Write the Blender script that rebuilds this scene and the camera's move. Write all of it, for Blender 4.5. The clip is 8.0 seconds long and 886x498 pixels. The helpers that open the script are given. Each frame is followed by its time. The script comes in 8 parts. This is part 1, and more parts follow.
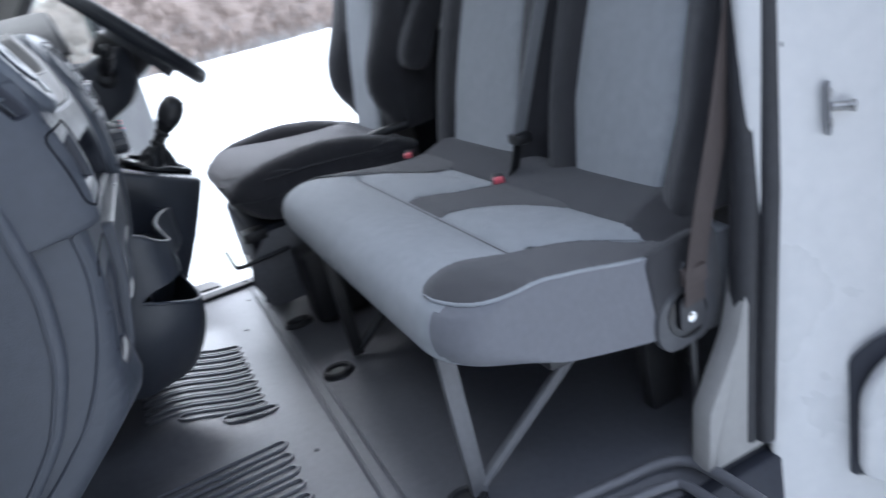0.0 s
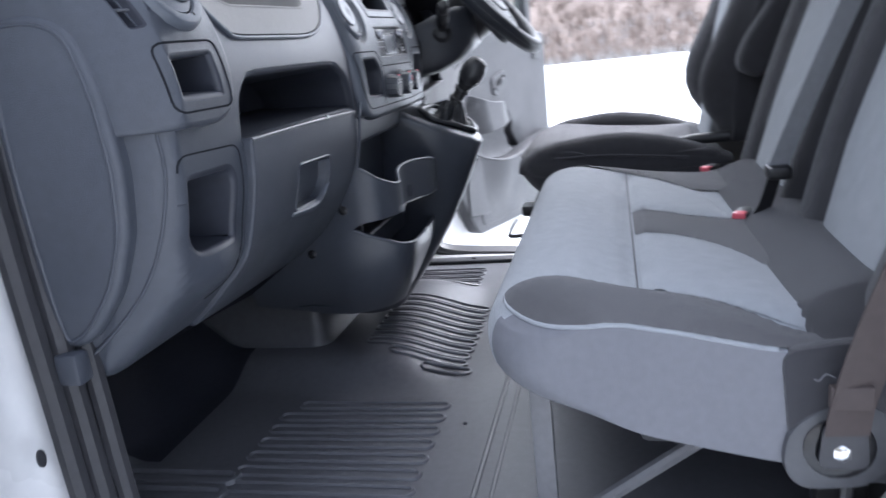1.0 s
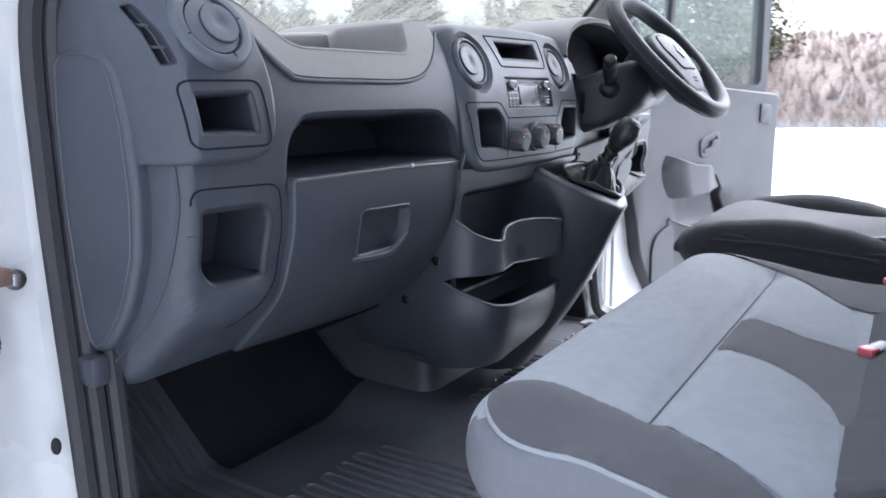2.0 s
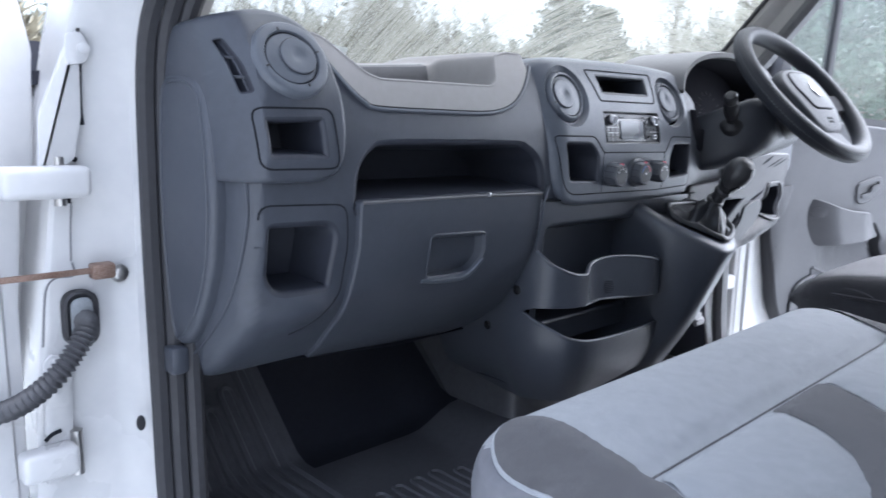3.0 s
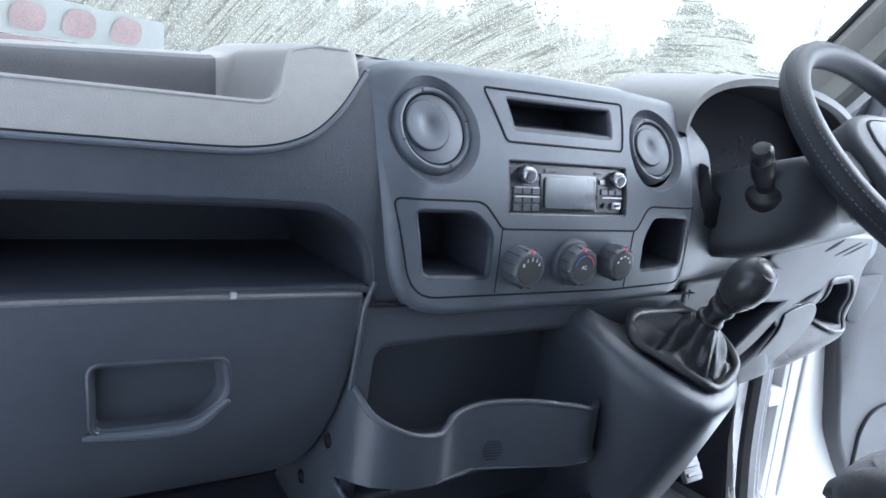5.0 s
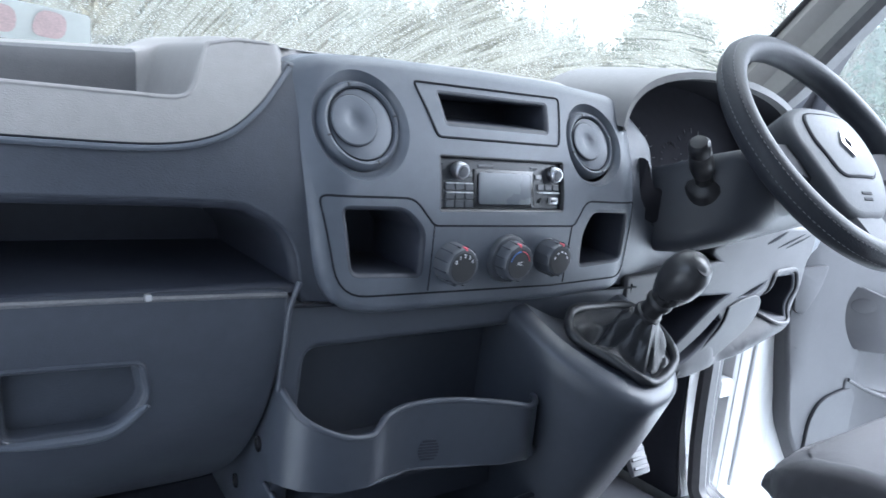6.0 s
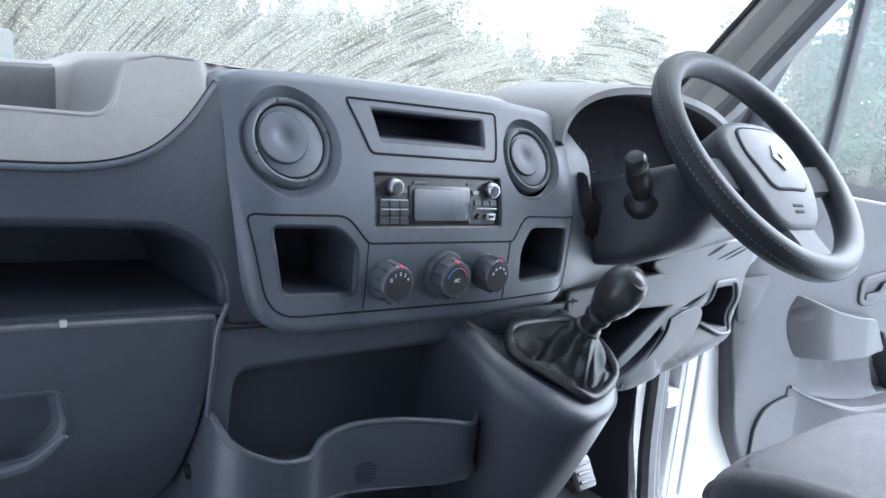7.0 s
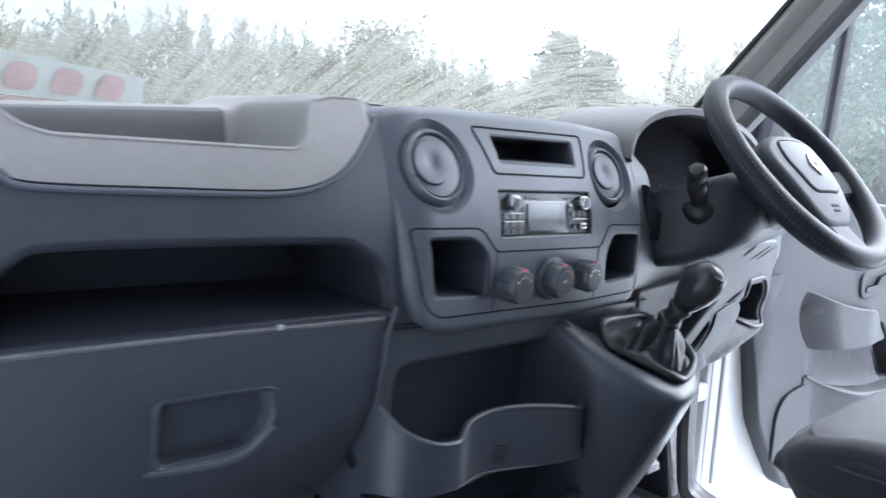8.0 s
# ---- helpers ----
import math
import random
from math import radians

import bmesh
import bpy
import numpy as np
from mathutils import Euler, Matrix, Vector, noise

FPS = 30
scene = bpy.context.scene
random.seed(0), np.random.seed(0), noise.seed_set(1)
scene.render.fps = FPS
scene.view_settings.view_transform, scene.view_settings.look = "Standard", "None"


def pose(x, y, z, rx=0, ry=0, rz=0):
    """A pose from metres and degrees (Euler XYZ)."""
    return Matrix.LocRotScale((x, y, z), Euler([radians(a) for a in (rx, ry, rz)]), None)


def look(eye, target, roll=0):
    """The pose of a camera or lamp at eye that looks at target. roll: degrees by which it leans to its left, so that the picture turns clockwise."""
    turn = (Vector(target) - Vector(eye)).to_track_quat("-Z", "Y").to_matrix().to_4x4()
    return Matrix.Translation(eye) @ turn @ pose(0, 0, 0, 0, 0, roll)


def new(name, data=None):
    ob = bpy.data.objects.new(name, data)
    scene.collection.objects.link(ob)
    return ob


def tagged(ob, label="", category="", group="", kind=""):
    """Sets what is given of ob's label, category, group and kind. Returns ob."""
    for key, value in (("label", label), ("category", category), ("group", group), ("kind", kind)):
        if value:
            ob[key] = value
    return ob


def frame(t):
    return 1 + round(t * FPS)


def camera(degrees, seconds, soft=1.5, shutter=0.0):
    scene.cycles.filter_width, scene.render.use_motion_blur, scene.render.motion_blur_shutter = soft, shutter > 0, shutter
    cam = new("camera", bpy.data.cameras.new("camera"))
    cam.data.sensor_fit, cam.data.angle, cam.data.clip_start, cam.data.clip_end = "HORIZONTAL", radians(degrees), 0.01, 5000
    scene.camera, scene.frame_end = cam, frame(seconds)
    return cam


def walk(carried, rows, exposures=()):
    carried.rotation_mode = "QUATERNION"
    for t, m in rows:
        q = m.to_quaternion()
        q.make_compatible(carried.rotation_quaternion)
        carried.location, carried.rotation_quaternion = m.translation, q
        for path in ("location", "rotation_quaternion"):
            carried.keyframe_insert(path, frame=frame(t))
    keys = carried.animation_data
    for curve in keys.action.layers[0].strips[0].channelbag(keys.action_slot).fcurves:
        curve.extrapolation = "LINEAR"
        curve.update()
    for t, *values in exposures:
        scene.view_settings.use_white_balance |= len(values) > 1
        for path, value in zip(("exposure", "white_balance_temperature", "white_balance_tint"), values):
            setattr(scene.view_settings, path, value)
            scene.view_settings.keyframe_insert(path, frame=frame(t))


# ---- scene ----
cam = camera(61.9, 8.0, shutter=0.4)
PATH = [
    (0, (-1.522, -0.034, 1.373), (0.234, -0.68, 0.667), -14.1),
    (0.3, (-1.545, -0.131, 1.351), (0.333, -0.432, 0.732), -13.0),
    (0.5, (-1.541, -0.207, 1.342), (0.36, -0.322, 0.73), -11.3),
    (1, (-1.507, -0.438, 1.283), (0.363, 0.029, 0.75), -6.5),
    (1.3, (-1.448, -0.505, 1.278), (0.363, 0.187, 0.786), -4.2),
    (1.5, (-1.389, -0.55, 1.279), (0.368, 0.29, 0.82), -2.9),
    (1.7, (-1.354, -0.593, 1.283), (0.354, 0.353, 0.85), -2.2),
    (2.8, (-1.259, -0.792, 1.301), (0.158, 0.579, 0.968), 0.9),
    (3, (-1.246, -0.792, 1.302), (0.113, 0.636, 0.965), 1.1),
    (3.2, (-1.218, -0.766, 1.309), (0.057, 0.735, 0.962), 1.4),
    (3.3, (-1.186, -0.753, 1.308), (0.042, 0.790, 0.972), 1.5),
    (3.5, (-1.108, -0.7, 1.318), (0.076, 0.873, 0.964), 2.3),
    (3.8, (-0.980, -0.626, 1.332), (0.155, 0.976, 0.953), 3.4),
    (4, (-0.862, -0.604, 1.33), (0.244, 1.017, 0.941), 4.1),
    (4.3, (-0.742, -0.599, 1.344), (0.366, 1.013, 0.926), 5.1),
    (4.5, (-0.673, -0.598, 1.355), (0.44, 1.006, 0.919), 5.9),
    (4.7, (-0.626, -0.602, 1.362), (0.506, 0.998, 0.963), 6.2),
    (5.8, (-0.593, -0.629, 1.376), (0.599, 0.942, 1.039), 6.1),
    (6, (-0.569, -0.625, 1.374), (0.646, 0.922, 1.009), 6.2),
    (6.2, (-0.547, -0.621, 1.369), (0.677, 0.917, 1.003), 5.9),
    (6.5, (-0.539, -0.626, 1.368), (0.723, 0.884, 1.012), 6.3),
    (7, (-0.543, -0.632, 1.38), (0.759, 0.852, 1.06), 6.0),
    (7.5, (-0.555, -0.629, 1.377), (0.799, 0.813, 1.084), 5.3),
    (7.8, (-0.658, -0.612, 1.367), (0.701, 0.831, 1.103), 4.5),
    (8, (-0.76, -0.597, 1.36), (0.621, 0.83, 1.12), 3.6),
]
walk(cam, [(t, look(eye, target, roll)) for t, eye, target, roll in PATH], exposures=[(0.0, 1.82, 5600, 10), (0.5, 2.04, 5750, 14), (1.0, 2.22, 5750, 13), (1.5, 2.34, 5750, 13), (3.0, 2.34, 5650, 12), (3.5, 2.32, 5650, 12), (4.0, 2.50, 5480, 9), (4.5, 2.80, 5430, 8), (7.0, 2.72, 5480, 8), (8.0, 2.50, 5580, 10)])

import functools

# ---- light ----
world = bpy.data.worlds.new("overcast_sky")
scene.world = world
world.use_nodes = True
wn, wl = world.node_tree.nodes, world.node_tree.links
sky = wn.new("ShaderNodeTexSky")
sky.sky_type, sky.sun_disc = "NISHITA", False
sky.sun_elevation, sky.sun_rotation = radians(55), radians(115)
sky.air_density, sky.dust_density = 1.0, 4.0
grey = wn.new("ShaderNodeHueSaturation")
grey.inputs["Saturation"].default_value = 0.35
wl.new(sky.outputs[0], grey.inputs["Color"])
wl.new(grey.outputs[0], wn["Background"].inputs["Color"])
wn["Background"].inputs["Strength"].default_value = 0.15
sun_data = bpy.data.lights.new("sun", "SUN")
sun_data.energy, sun_data.angle, sun_data.color = 1.5, radians(100), (1.0, 0.985, 0.96)
sun = new("sun", sun_data)
sun.matrix_world = look((5.4, -2.0, 8.6), (0, 0, 1))

# ---- materials ----
def mat(name, base, rough=0.5, metal=0.0, var=0.12, scale=6.0, grain=0.0, grain_scale=900.0, rough_var=0.08, other=None, spec=0.5, sheen=0.0):
    """A surface with uneven colour at two scales, uneven gloss and a fine relief."""
    m = bpy.data.materials.new(name)
    m.use_nodes = True
    n, l = m.node_tree.nodes, m.node_tree.links
    b = n["Principled BSDF"]
    b.inputs["Metallic"].default_value = metal
    b.inputs["Specular IOR Level"].default_value = spec
    if sheen:
        b.inputs["Sheen Weight"].default_value = sheen
    tc = n.new("ShaderNodeTexCoord")
    big, small = n.new("ShaderNodeTexNoise"), n.new("ShaderNodeTexNoise")
    big.inputs["Scale"].default_value, small.inputs["Scale"].default_value = scale, scale * 14
    big.inputs["Detail"].default_value = 5
    add = n.new("ShaderNodeMath"); add.operation = "ADD"
    half = n.new("ShaderNodeMath"); half.operation = "MULTIPLY"; half.inputs[1].default_value = 0.5
    l.new(tc.outputs["Object"], big.inputs["Vector"]); l.new(tc.outputs["Object"], small.inputs["Vector"])
    l.new(big.outputs["Fac"], add.inputs[0]); l.new(small.outputs["Fac"], add.inputs[1]); l.new(add.outputs[0], half.inputs[0])
    ramp = n.new("ShaderNodeValToRGB")
    lo = [c * (1 - var) for c in base]
    hi = list(other) if other else [min(1, c * (1 + var)) for c in base]
    ramp.color_ramp.elements[0].position, ramp.color_ramp.elements[1].position = 0.32, 0.68
    ramp.color_ramp.elements[0].color, ramp.color_ramp.elements[1].color = (*lo, 1), (*hi, 1)
    l.new(half.outputs[0], ramp.inputs[0]); l.new(ramp.outputs[0], b.inputs["Base Color"])
    rr = n.new("ShaderNodeMapRange")
    rr.inputs["From Min"].default_value, rr.inputs["From Max"].default_value = 0.3, 0.7
    rr.inputs["To Min"].default_value, rr.inputs["To Max"].default_value = max(0.02, rough - rough_var), min(1, rough + rough_var)
    l.new(big.outputs["Fac"], rr.inputs["Value"]); l.new(rr.outputs[0], b.inputs["Roughness"])
    if grain:
        g = n.new("ShaderNodeTexNoise"); g.inputs["Scale"].default_value = grain_scale; g.inputs["Detail"].default_value = 2
        bump = n.new("ShaderNodeBump"); bump.inputs["Strength"].default_value = grain; bump.inputs["Distance"].default_value = 0.001
        l.new(tc.outputs["Object"], g.inputs["Vector"]); l.new(g.outputs["Fac"], bump.inputs["Height"]); l.new(bump.outputs[0], b.inputs["Normal"])
    return m


def cloth(name, base, weave=420.0, depth=0.5, var=0.1):
    """Woven seat cover: two crossed waves give the threads, noise the wear."""
    m = mat(name, base, rough=0.85, var=var, scale=4.0, spec=0.2, sheen=0.25)
    n, l = m.node_tree.nodes, m.node_tree.links
    b = n["Principled BSDF"]
    tc = n.new("ShaderNodeTexCoord")
    waves = []
    for axis in ("X", "DIAGONAL"):
        w = n.new("ShaderNodeTexWave"); w.bands_direction = axis
        w.inputs["Scale"].default_value, w.inputs["Distortion"].default_value = weave, 1.5
        l.new(tc.outputs["Object"], w.inputs["Vector"]); waves.append(w)
    mul = n.new("ShaderNodeMath"); mul.operation = "ADD"
    l.new(waves[0].outputs["Fac"], mul.inputs[0]); l.new(waves[1].outputs["Fac"], mul.inputs[1])
    bump = n.new("ShaderNodeBump"); bump.inputs["Strength"].default_value, bump.inputs["Distance"].default_value = depth, 0.0008
    soft = n.new("ShaderNodeTexNoise"); soft.inputs["Scale"].default_value = 14
    crease = n.new("ShaderNodeBump"); crease.inputs["Strength"].default_value, crease.inputs["Distance"].default_value = 0.35, 0.012
    l.new(tc.outputs["Object"], soft.inputs["Vector"]); l.new(soft.outputs["Fac"], crease.inputs["Height"])
    l.new(mul.outputs[0], bump.inputs["Height"]); l.new(crease.outputs[0], bump.inputs["Normal"]); l.new(bump.outputs[0], b.inputs["Normal"])
    return m


BIN = mat("glossy_bin_plastic", (0.048, 0.053, 0.066), 0.33, var=0.08, rough_var=0.03, grain=0.2, grain_scale=1200)
SEAM = mat("seam_shadow_gap", (0.015, 0.016, 0.020), 0.8, var=0.1, spec=0.1)
DASH = mat("dash_plastic", (0.046, 0.051, 0.064), 0.40, var=0.1, grain=0.42, grain_scale=800)
DASH_SOFT = mat("centre_plastic", (0.084, 0.093, 0.111), 0.40, var=0.08, grain=0.25, grain_scale=1500)
PAD = mat("pale_dash_plastic", (0.235, 0.224, 0.218), 0.55, var=0.06, grain=0.4, grain_scale=900)
TRIM = mat("grey_trim_plastic", (0.037, 0.037, 0.042), 0.55, var=0.07, grain=0.35, grain_scale=1000)
BLACK = mat("black_plastic", (0.016, 0.016, 0.018), 0.42, var=0.15, grain=0.2)
GLOSS = mat("gloss_black_plastic", (0.012, 0.012, 0.014), 0.22, var=0.1)
# Darkened copy of the dash plastic, holding the shade inside recesses
POCKET = mat("pocket_shade_plastic", (0.026, 0.029, 0.040), 0.5, var=0.15)
DIAL = mat("matt_black_dial", (0.022, 0.022, 0.027), 0.9, var=0.1, spec=0.1)
PILLAR_TRIM = mat("warm_grey_pillar_trim", (0.29, 0.283, 0.275), 0.6, var=0.06, grain=0.3, grain_scale=900)
# Near-black for dark plastic and for shade painted into footwell and holes
DEEP = mat("dark_plastic_and_cavity_shade", (0.016, 0.018, 0.028), 0.7, var=0.2)
GREY_SEAL = mat("grey_seal_rubber", (0.085, 0.084, 0.088), 0.42, var=0.15, grain=0.3, grain_scale=400)
RUBBER = mat("seal_rubber", (0.022, 0.022, 0.026), 0.6, var=0.2, grain=0.3, grain_scale=300)
MAT = mat("rubber_mat", (0.150, 0.152, 0.167), 0.36, var=0.3, scale=5, grain=0.4, grain_scale=500, rough_var=0.05, other=(0.135, 0.136, 0.150))
PAINT = mat("white_van_paint", (0.50, 0.50, 0.505), 0.3, var=0.03, scale=3, other=(0.54, 0.535, 0.535), spec=0.5)
STEEL = mat("bare_steel", (0.45, 0.44, 0.43), 0.35, metal=1.0, var=0.2)
CHROME = mat("chrome", (0.75, 0.75, 0.76), 0.14, metal=1.0, var=0.05)
RUST = mat("rusty_steel", (0.20, 0.11, 0.075), 0.6, metal=0.6, var=0.3, scale=40, other=(0.32, 0.24, 0.2))
SPOKE = mat("matt_spoke_plastic", (0.030, 0.031, 0.035), 0.8, var=0.1, spec=0.15)
FRAME = mat("grey_painted_frame", (0.16, 0.16, 0.17), 0.5, var=0.12)
FRAME_DARK = mat("black_painted_frame", (0.03, 0.03, 0.032), 0.45, var=0.15)
LIGHT_CLOTH = cloth("light_grey_seat_cloth", (0.330, 0.346, 0.368))
SKIRT = mat("grey_cushion_side", (0.165, 0.167, 0.184), 0.6, var=0.07, scale=7, grain=0.35, grain_scale=900, spec=0.3)
DARK_CLOTH = cloth("charcoal_seat_cloth", (0.046, 0.045, 0.050))
SIDE_CLOTH = cloth("grey_bolster_cloth", (0.086, 0.084, 0.089))
BELT_GREY = mat("grey_belt_webbing", (0.26, 0.265, 0.28), 0.7, var=0.1, grain=0.6, grain_scale=1400)
WEBBING = mat("seat_belt_webbing", (0.062, 0.048, 0.045), 0.75, var=0.12, grain=0.6, grain_scale=1400)
RED = mat("red_button", (0.78, 0.13, 0.17), 0.4, var=0.08)
SILVER = mat("silver_plastic", (0.55, 0.55, 0.56), 0.3, metal=0.6, var=0.08)
LEATHER = mat("black_leather", (0.023, 0.025, 0.031), 0.52, var=0.15, grain=0.45, grain_scale=450, spec=0.28)
BOOT = mat("black_boot_leather", (0.013, 0.014, 0.017), 0.40, var=0.15, grain=0.5, grain_scale=450, spec=0.45)
THREAD = mat("pale_thread", (0.12, 0.12, 0.13), 0.8)
WHITE_MARK = mat("white_print", (0.72, 0.72, 0.74), 0.6, var=0.02)
SCREEN = mat("grey_display", (0.10, 0.11, 0.125), 0.32, var=0.08)
# Tone raised for bounce light in the cab; also on the rear wall
HEADLINER = mat("pale_headliner", (0.62, 0.61, 0.60), 0.9, var=0.05, grain=0.4, grain_scale=400)

# ---- geometry helpers ----
def finish(name, bm, material, sharp=38):
    me = bpy.data.meshes.new(name)
    bm.normal_update()
    bm.to_mesh(me)
    bm.free()
    if len(me.polygons):
        me.polygons.foreach_set("use_smooth", [True] * len(me.polygons))
        me.set_sharp_from_angle(angle=radians(sharp))
    me.materials.append(material)
    return me


def part(name, bm, material, parent, label="", sharp=38):
    ob = new(name, finish(name, bm, material, sharp))
    if parent is not None:
        ob.parent = parent
        if parent.type == "EMPTY":
            ob.matrix_parent_inverse = Matrix.Translation(-Vector(parent.location))
    if label:
        ob["label"] = label
    return ob


def thing(name, at, label, category, group="", kind=""):
    ob = new(name)
    ob.location = at
    ob.empty_display_size = 0.1
    return tagged(ob, label, category, group, kind)


def structure(name, bm, material, label, category, sharp=38):
    ob = new(name, finish(name, bm, material, sharp))
    return tagged(ob, label, category, kind="structure")


def rloop(pts, r=0.01, n=4):
    """A closed outline with rounded corners."""
    out, k = [], len(pts)
    for i, p in enumerate(pts):
        p, a, b = Vector(p), Vector(pts[i - 1]), Vector(pts[(i + 1) % k])
        ra = r[i] if isinstance(r, (list, tuple)) else r
        d1, d2 = (a - p), (b - p)
        s, e = p + d1.normalized() * min(ra, d1.length * 0.48), p + d2.normalized() * min(ra, d2.length * 0.48)
        for j in range(n + 1):
            t = j / n
            out.append(tuple(s * (1 - t) ** 2 + p * 2 * t * (1 - t) + e * t * t))
    return out


def dense(loop, step=0.012, closed=True):
    out, k = [], len(loop)
    for i in range(k if closed else k - 1):
        a, b = Vector(loop[i]), Vector(loop[(i + 1) % k])
        m = max(1, int((b - a).length / step))
        out += [tuple(a.lerp(b, j / m)) for j in range(m)]
    if not closed:
        out.append(tuple(loop[-1]))
    return [p for i, p in enumerate(out) if (Vector(p) - Vector(out[i - 1])).length > 1e-5]


def circle(cu, cv, r, n=40, squash=1.0):
    return [(cu + r * math.cos(math.tau * i / n), cv + r * squash * math.sin(math.tau * i / n)) for i in range(n)]


def inset(loop, d):
    """The closed outline moved inwards by d."""
    area = sum(a[0] * b[1] - b[0] * a[1] for a, b in zip(loop, loop[1:] + loop[:1]))
    sgn, out, k = (1 if area > 0 else -1), [], len(loop)
    for i in range(k):
        t = Vector(loop[(i + 1) % k]) - Vector(loop[i - 1])
        t = t.normalized() if t.length else Vector((1, 0))
        out.append((loop[i][0] - sgn * t.y * d, loop[i][1] + sgn * t.x * d))
    return out


def curve2(pts, n=8):
    """A smooth open line (Catmull-Rom) through points of any dimension."""
    P = [Vector(p) for p in pts]
    P = [P[0] * 2 - P[1]] + P + [P[-1] * 2 - P[-2]]
    out = []
    for i in range(1, len(P) - 2):
        a, b, c, d = P[i - 1 : i + 3]
        for j in range(n):
            t = j / n
            out.append(tuple(0.5 * (2 * b + (c - a) * t + (2 * a - 5 * b + 4 * c - d) * t * t + (3 * b - a - 3 * c + d) * t ** 3)))
    out.append(tuple(P[-2]))
    return out


def sheet(bm, outer, holes, surf, step=0.02):
    """A skin over a flat outline with holes, laid on surf(u, v) -> place."""
    tmp = bmesh.new()
    edges = []
    for loop in [outer] + list(holes):
        vs = [tmp.verts.new((p[0], p[1], 0)) for p in loop]
        edges += [tmp.edges.new((vs[i - 1], vs[i])) for i in range(len(vs))]
    bmesh.ops.triangle_fill(tmp, use_beauty=True, edges=edges)
    us, vs_ = [p[0] for p in outer], [p[1] for p in outer]
    for lo, hi, no in ((min(us), max(us), (1, 0, 0)), (min(vs_), max(vs_), (0, 1, 0))):
        k = int((hi - lo) / step)
        for i in range(1, k + 1):
            c = lo + (hi - lo) * i / (k + 1)
            co = (c, 0, 0) if no[0] else (0, c, 0)
            bmesh.ops.bisect_plane(tmp, geom=tmp.verts[:] + tmp.edges[:] + tmp.faces[:], plane_co=co, plane_no=no)
    idx = {v: bm.verts.new(surf(v.co.x, v.co.y)) for v in tmp.verts}
    for f in tmp.faces:
        bm.faces.new([idx[v] for v in f.verts])
    tmp.free()
    return bm


def loft(bm, rings, closed=True, cap=False, cap_start=False):
    """Quads between rows of places of equal length."""
    rows = [[bm.verts.new(p) for p in r] for r in rings]
    k = len(rows[0])
    for a, b in zip(rows, rows[1:]):
        for i in range(k if closed else k - 1):
            j = (i + 1) % k
            bm.faces.new((a[i], a[j], b[j], b[i]))
    for on, row in ((cap, rows[-1]), (cap_start, rows[0])):
        if on:
            c = bm.verts.new(sum((v.co for v in row), Vector()) / k)
            for i in range(k):
                bm.faces.new((row[i], row[(i + 1) % k], c))
    return bm


def flange(bm, loop, surf, into, r=0.006, deep=0.02, n=4):
    """A rounded edge that turns from the skin's outline back into the depth (into: direction)."""
    into = Vector(into)
    rings = []
    for k in range(n + 1):
        a = math.pi / 2 * k / n
        l2 = inset(loop, -r * math.sin(a))
        rings.append([tuple(Vector(surf(*p)) + into * (r * (1 - math.cos(a)))) for p in l2])
    l2 = inset(loop, -r)
    rings.append([tuple(Vector(surf(*p)) + into * deep) for p in l2])
    return loft(bm, rings)


def pocket(bm, loop, surf, into, deep, r=0.005, shrink=0.004, n=4, cap=True):
    """A recess behind a hole: rounded lip, walls and back."""
    into = Vector(into)
    rings = []
    for k in range(n + 1):
        a = math.pi / 2 * k / n
        l2 = inset(loop, r * math.sin(a))
        rings.append([tuple(Vector(surf(*p)) + into * (r * (1 - math.cos(a)))) for p in l2])
    l2 = inset(loop, r + shrink)
    rings.append([tuple(Vector(surf(*p)) + into * deep) for p in l2])
    return loft(bm, rings, cap=cap)


def tube(bm, path, r, n=10, closed=False, squash=None, caps=True):
    """A round bar along a path; r: one radius or one for each place."""
    P = [Vector(p) for p in path]
    k = len(P)
    rings, up = [], Vector((0.13, 0.27, 0.95)).normalized()
    for i, p in enumerate(P):
        t = (P[(i + 1) % k] - P[i - 1]) if closed else (P[min(i + 1, k - 1)] - P[max(i - 1, 0)])
        t.normalize()
        if abs(t.dot(up)) > 0.97:
            up = Vector((0.9, 0.1, 0.2)).normalized()
        s = t.cross(up).normalized()
        w = s.cross(t)
        up = w
        ri = r[i] if isinstance(r, (list, tuple)) else r
        q = squash or 1.0
        rings.append([tuple(p + s * (ri * math.cos(math.tau * j / n)) + w * (ri * q * math.sin(math.tau * j / n))) for j in range(n)])
    if closed:
        rings.append(rings[0])
        loft(bm, rings)
        bmesh.ops.remove_doubles(bm, verts=bm.verts, dist=1e-6)
    else:
        loft(bm, rings, cap=caps, cap_start=caps)
    return bm


def box(bm, lo, hi, bevel=0.004, seg=2, m=None):
    """A block with softened edges."""
    tmp = bmesh.new()
    bmesh.ops.create_cube(tmp, size=1)
    for v in tmp.verts:
        v.co = [lo[i] + (hi[i] - lo[i]) * (v.co[i] + 0.5) for i in range(3)]
    if bevel:
        bmesh.ops.bevel(tmp, geom=tmp.edges[:], offset=bevel, segments=seg, profile=0.5, affect="EDGES")
    idx = {v: bm.verts.new(m @ v.co if m else v.co) for v in tmp.verts}
    for f in tmp.faces:
        bm.faces.new([idx[v] for v in f.verts])
    tmp.free()
    return bm


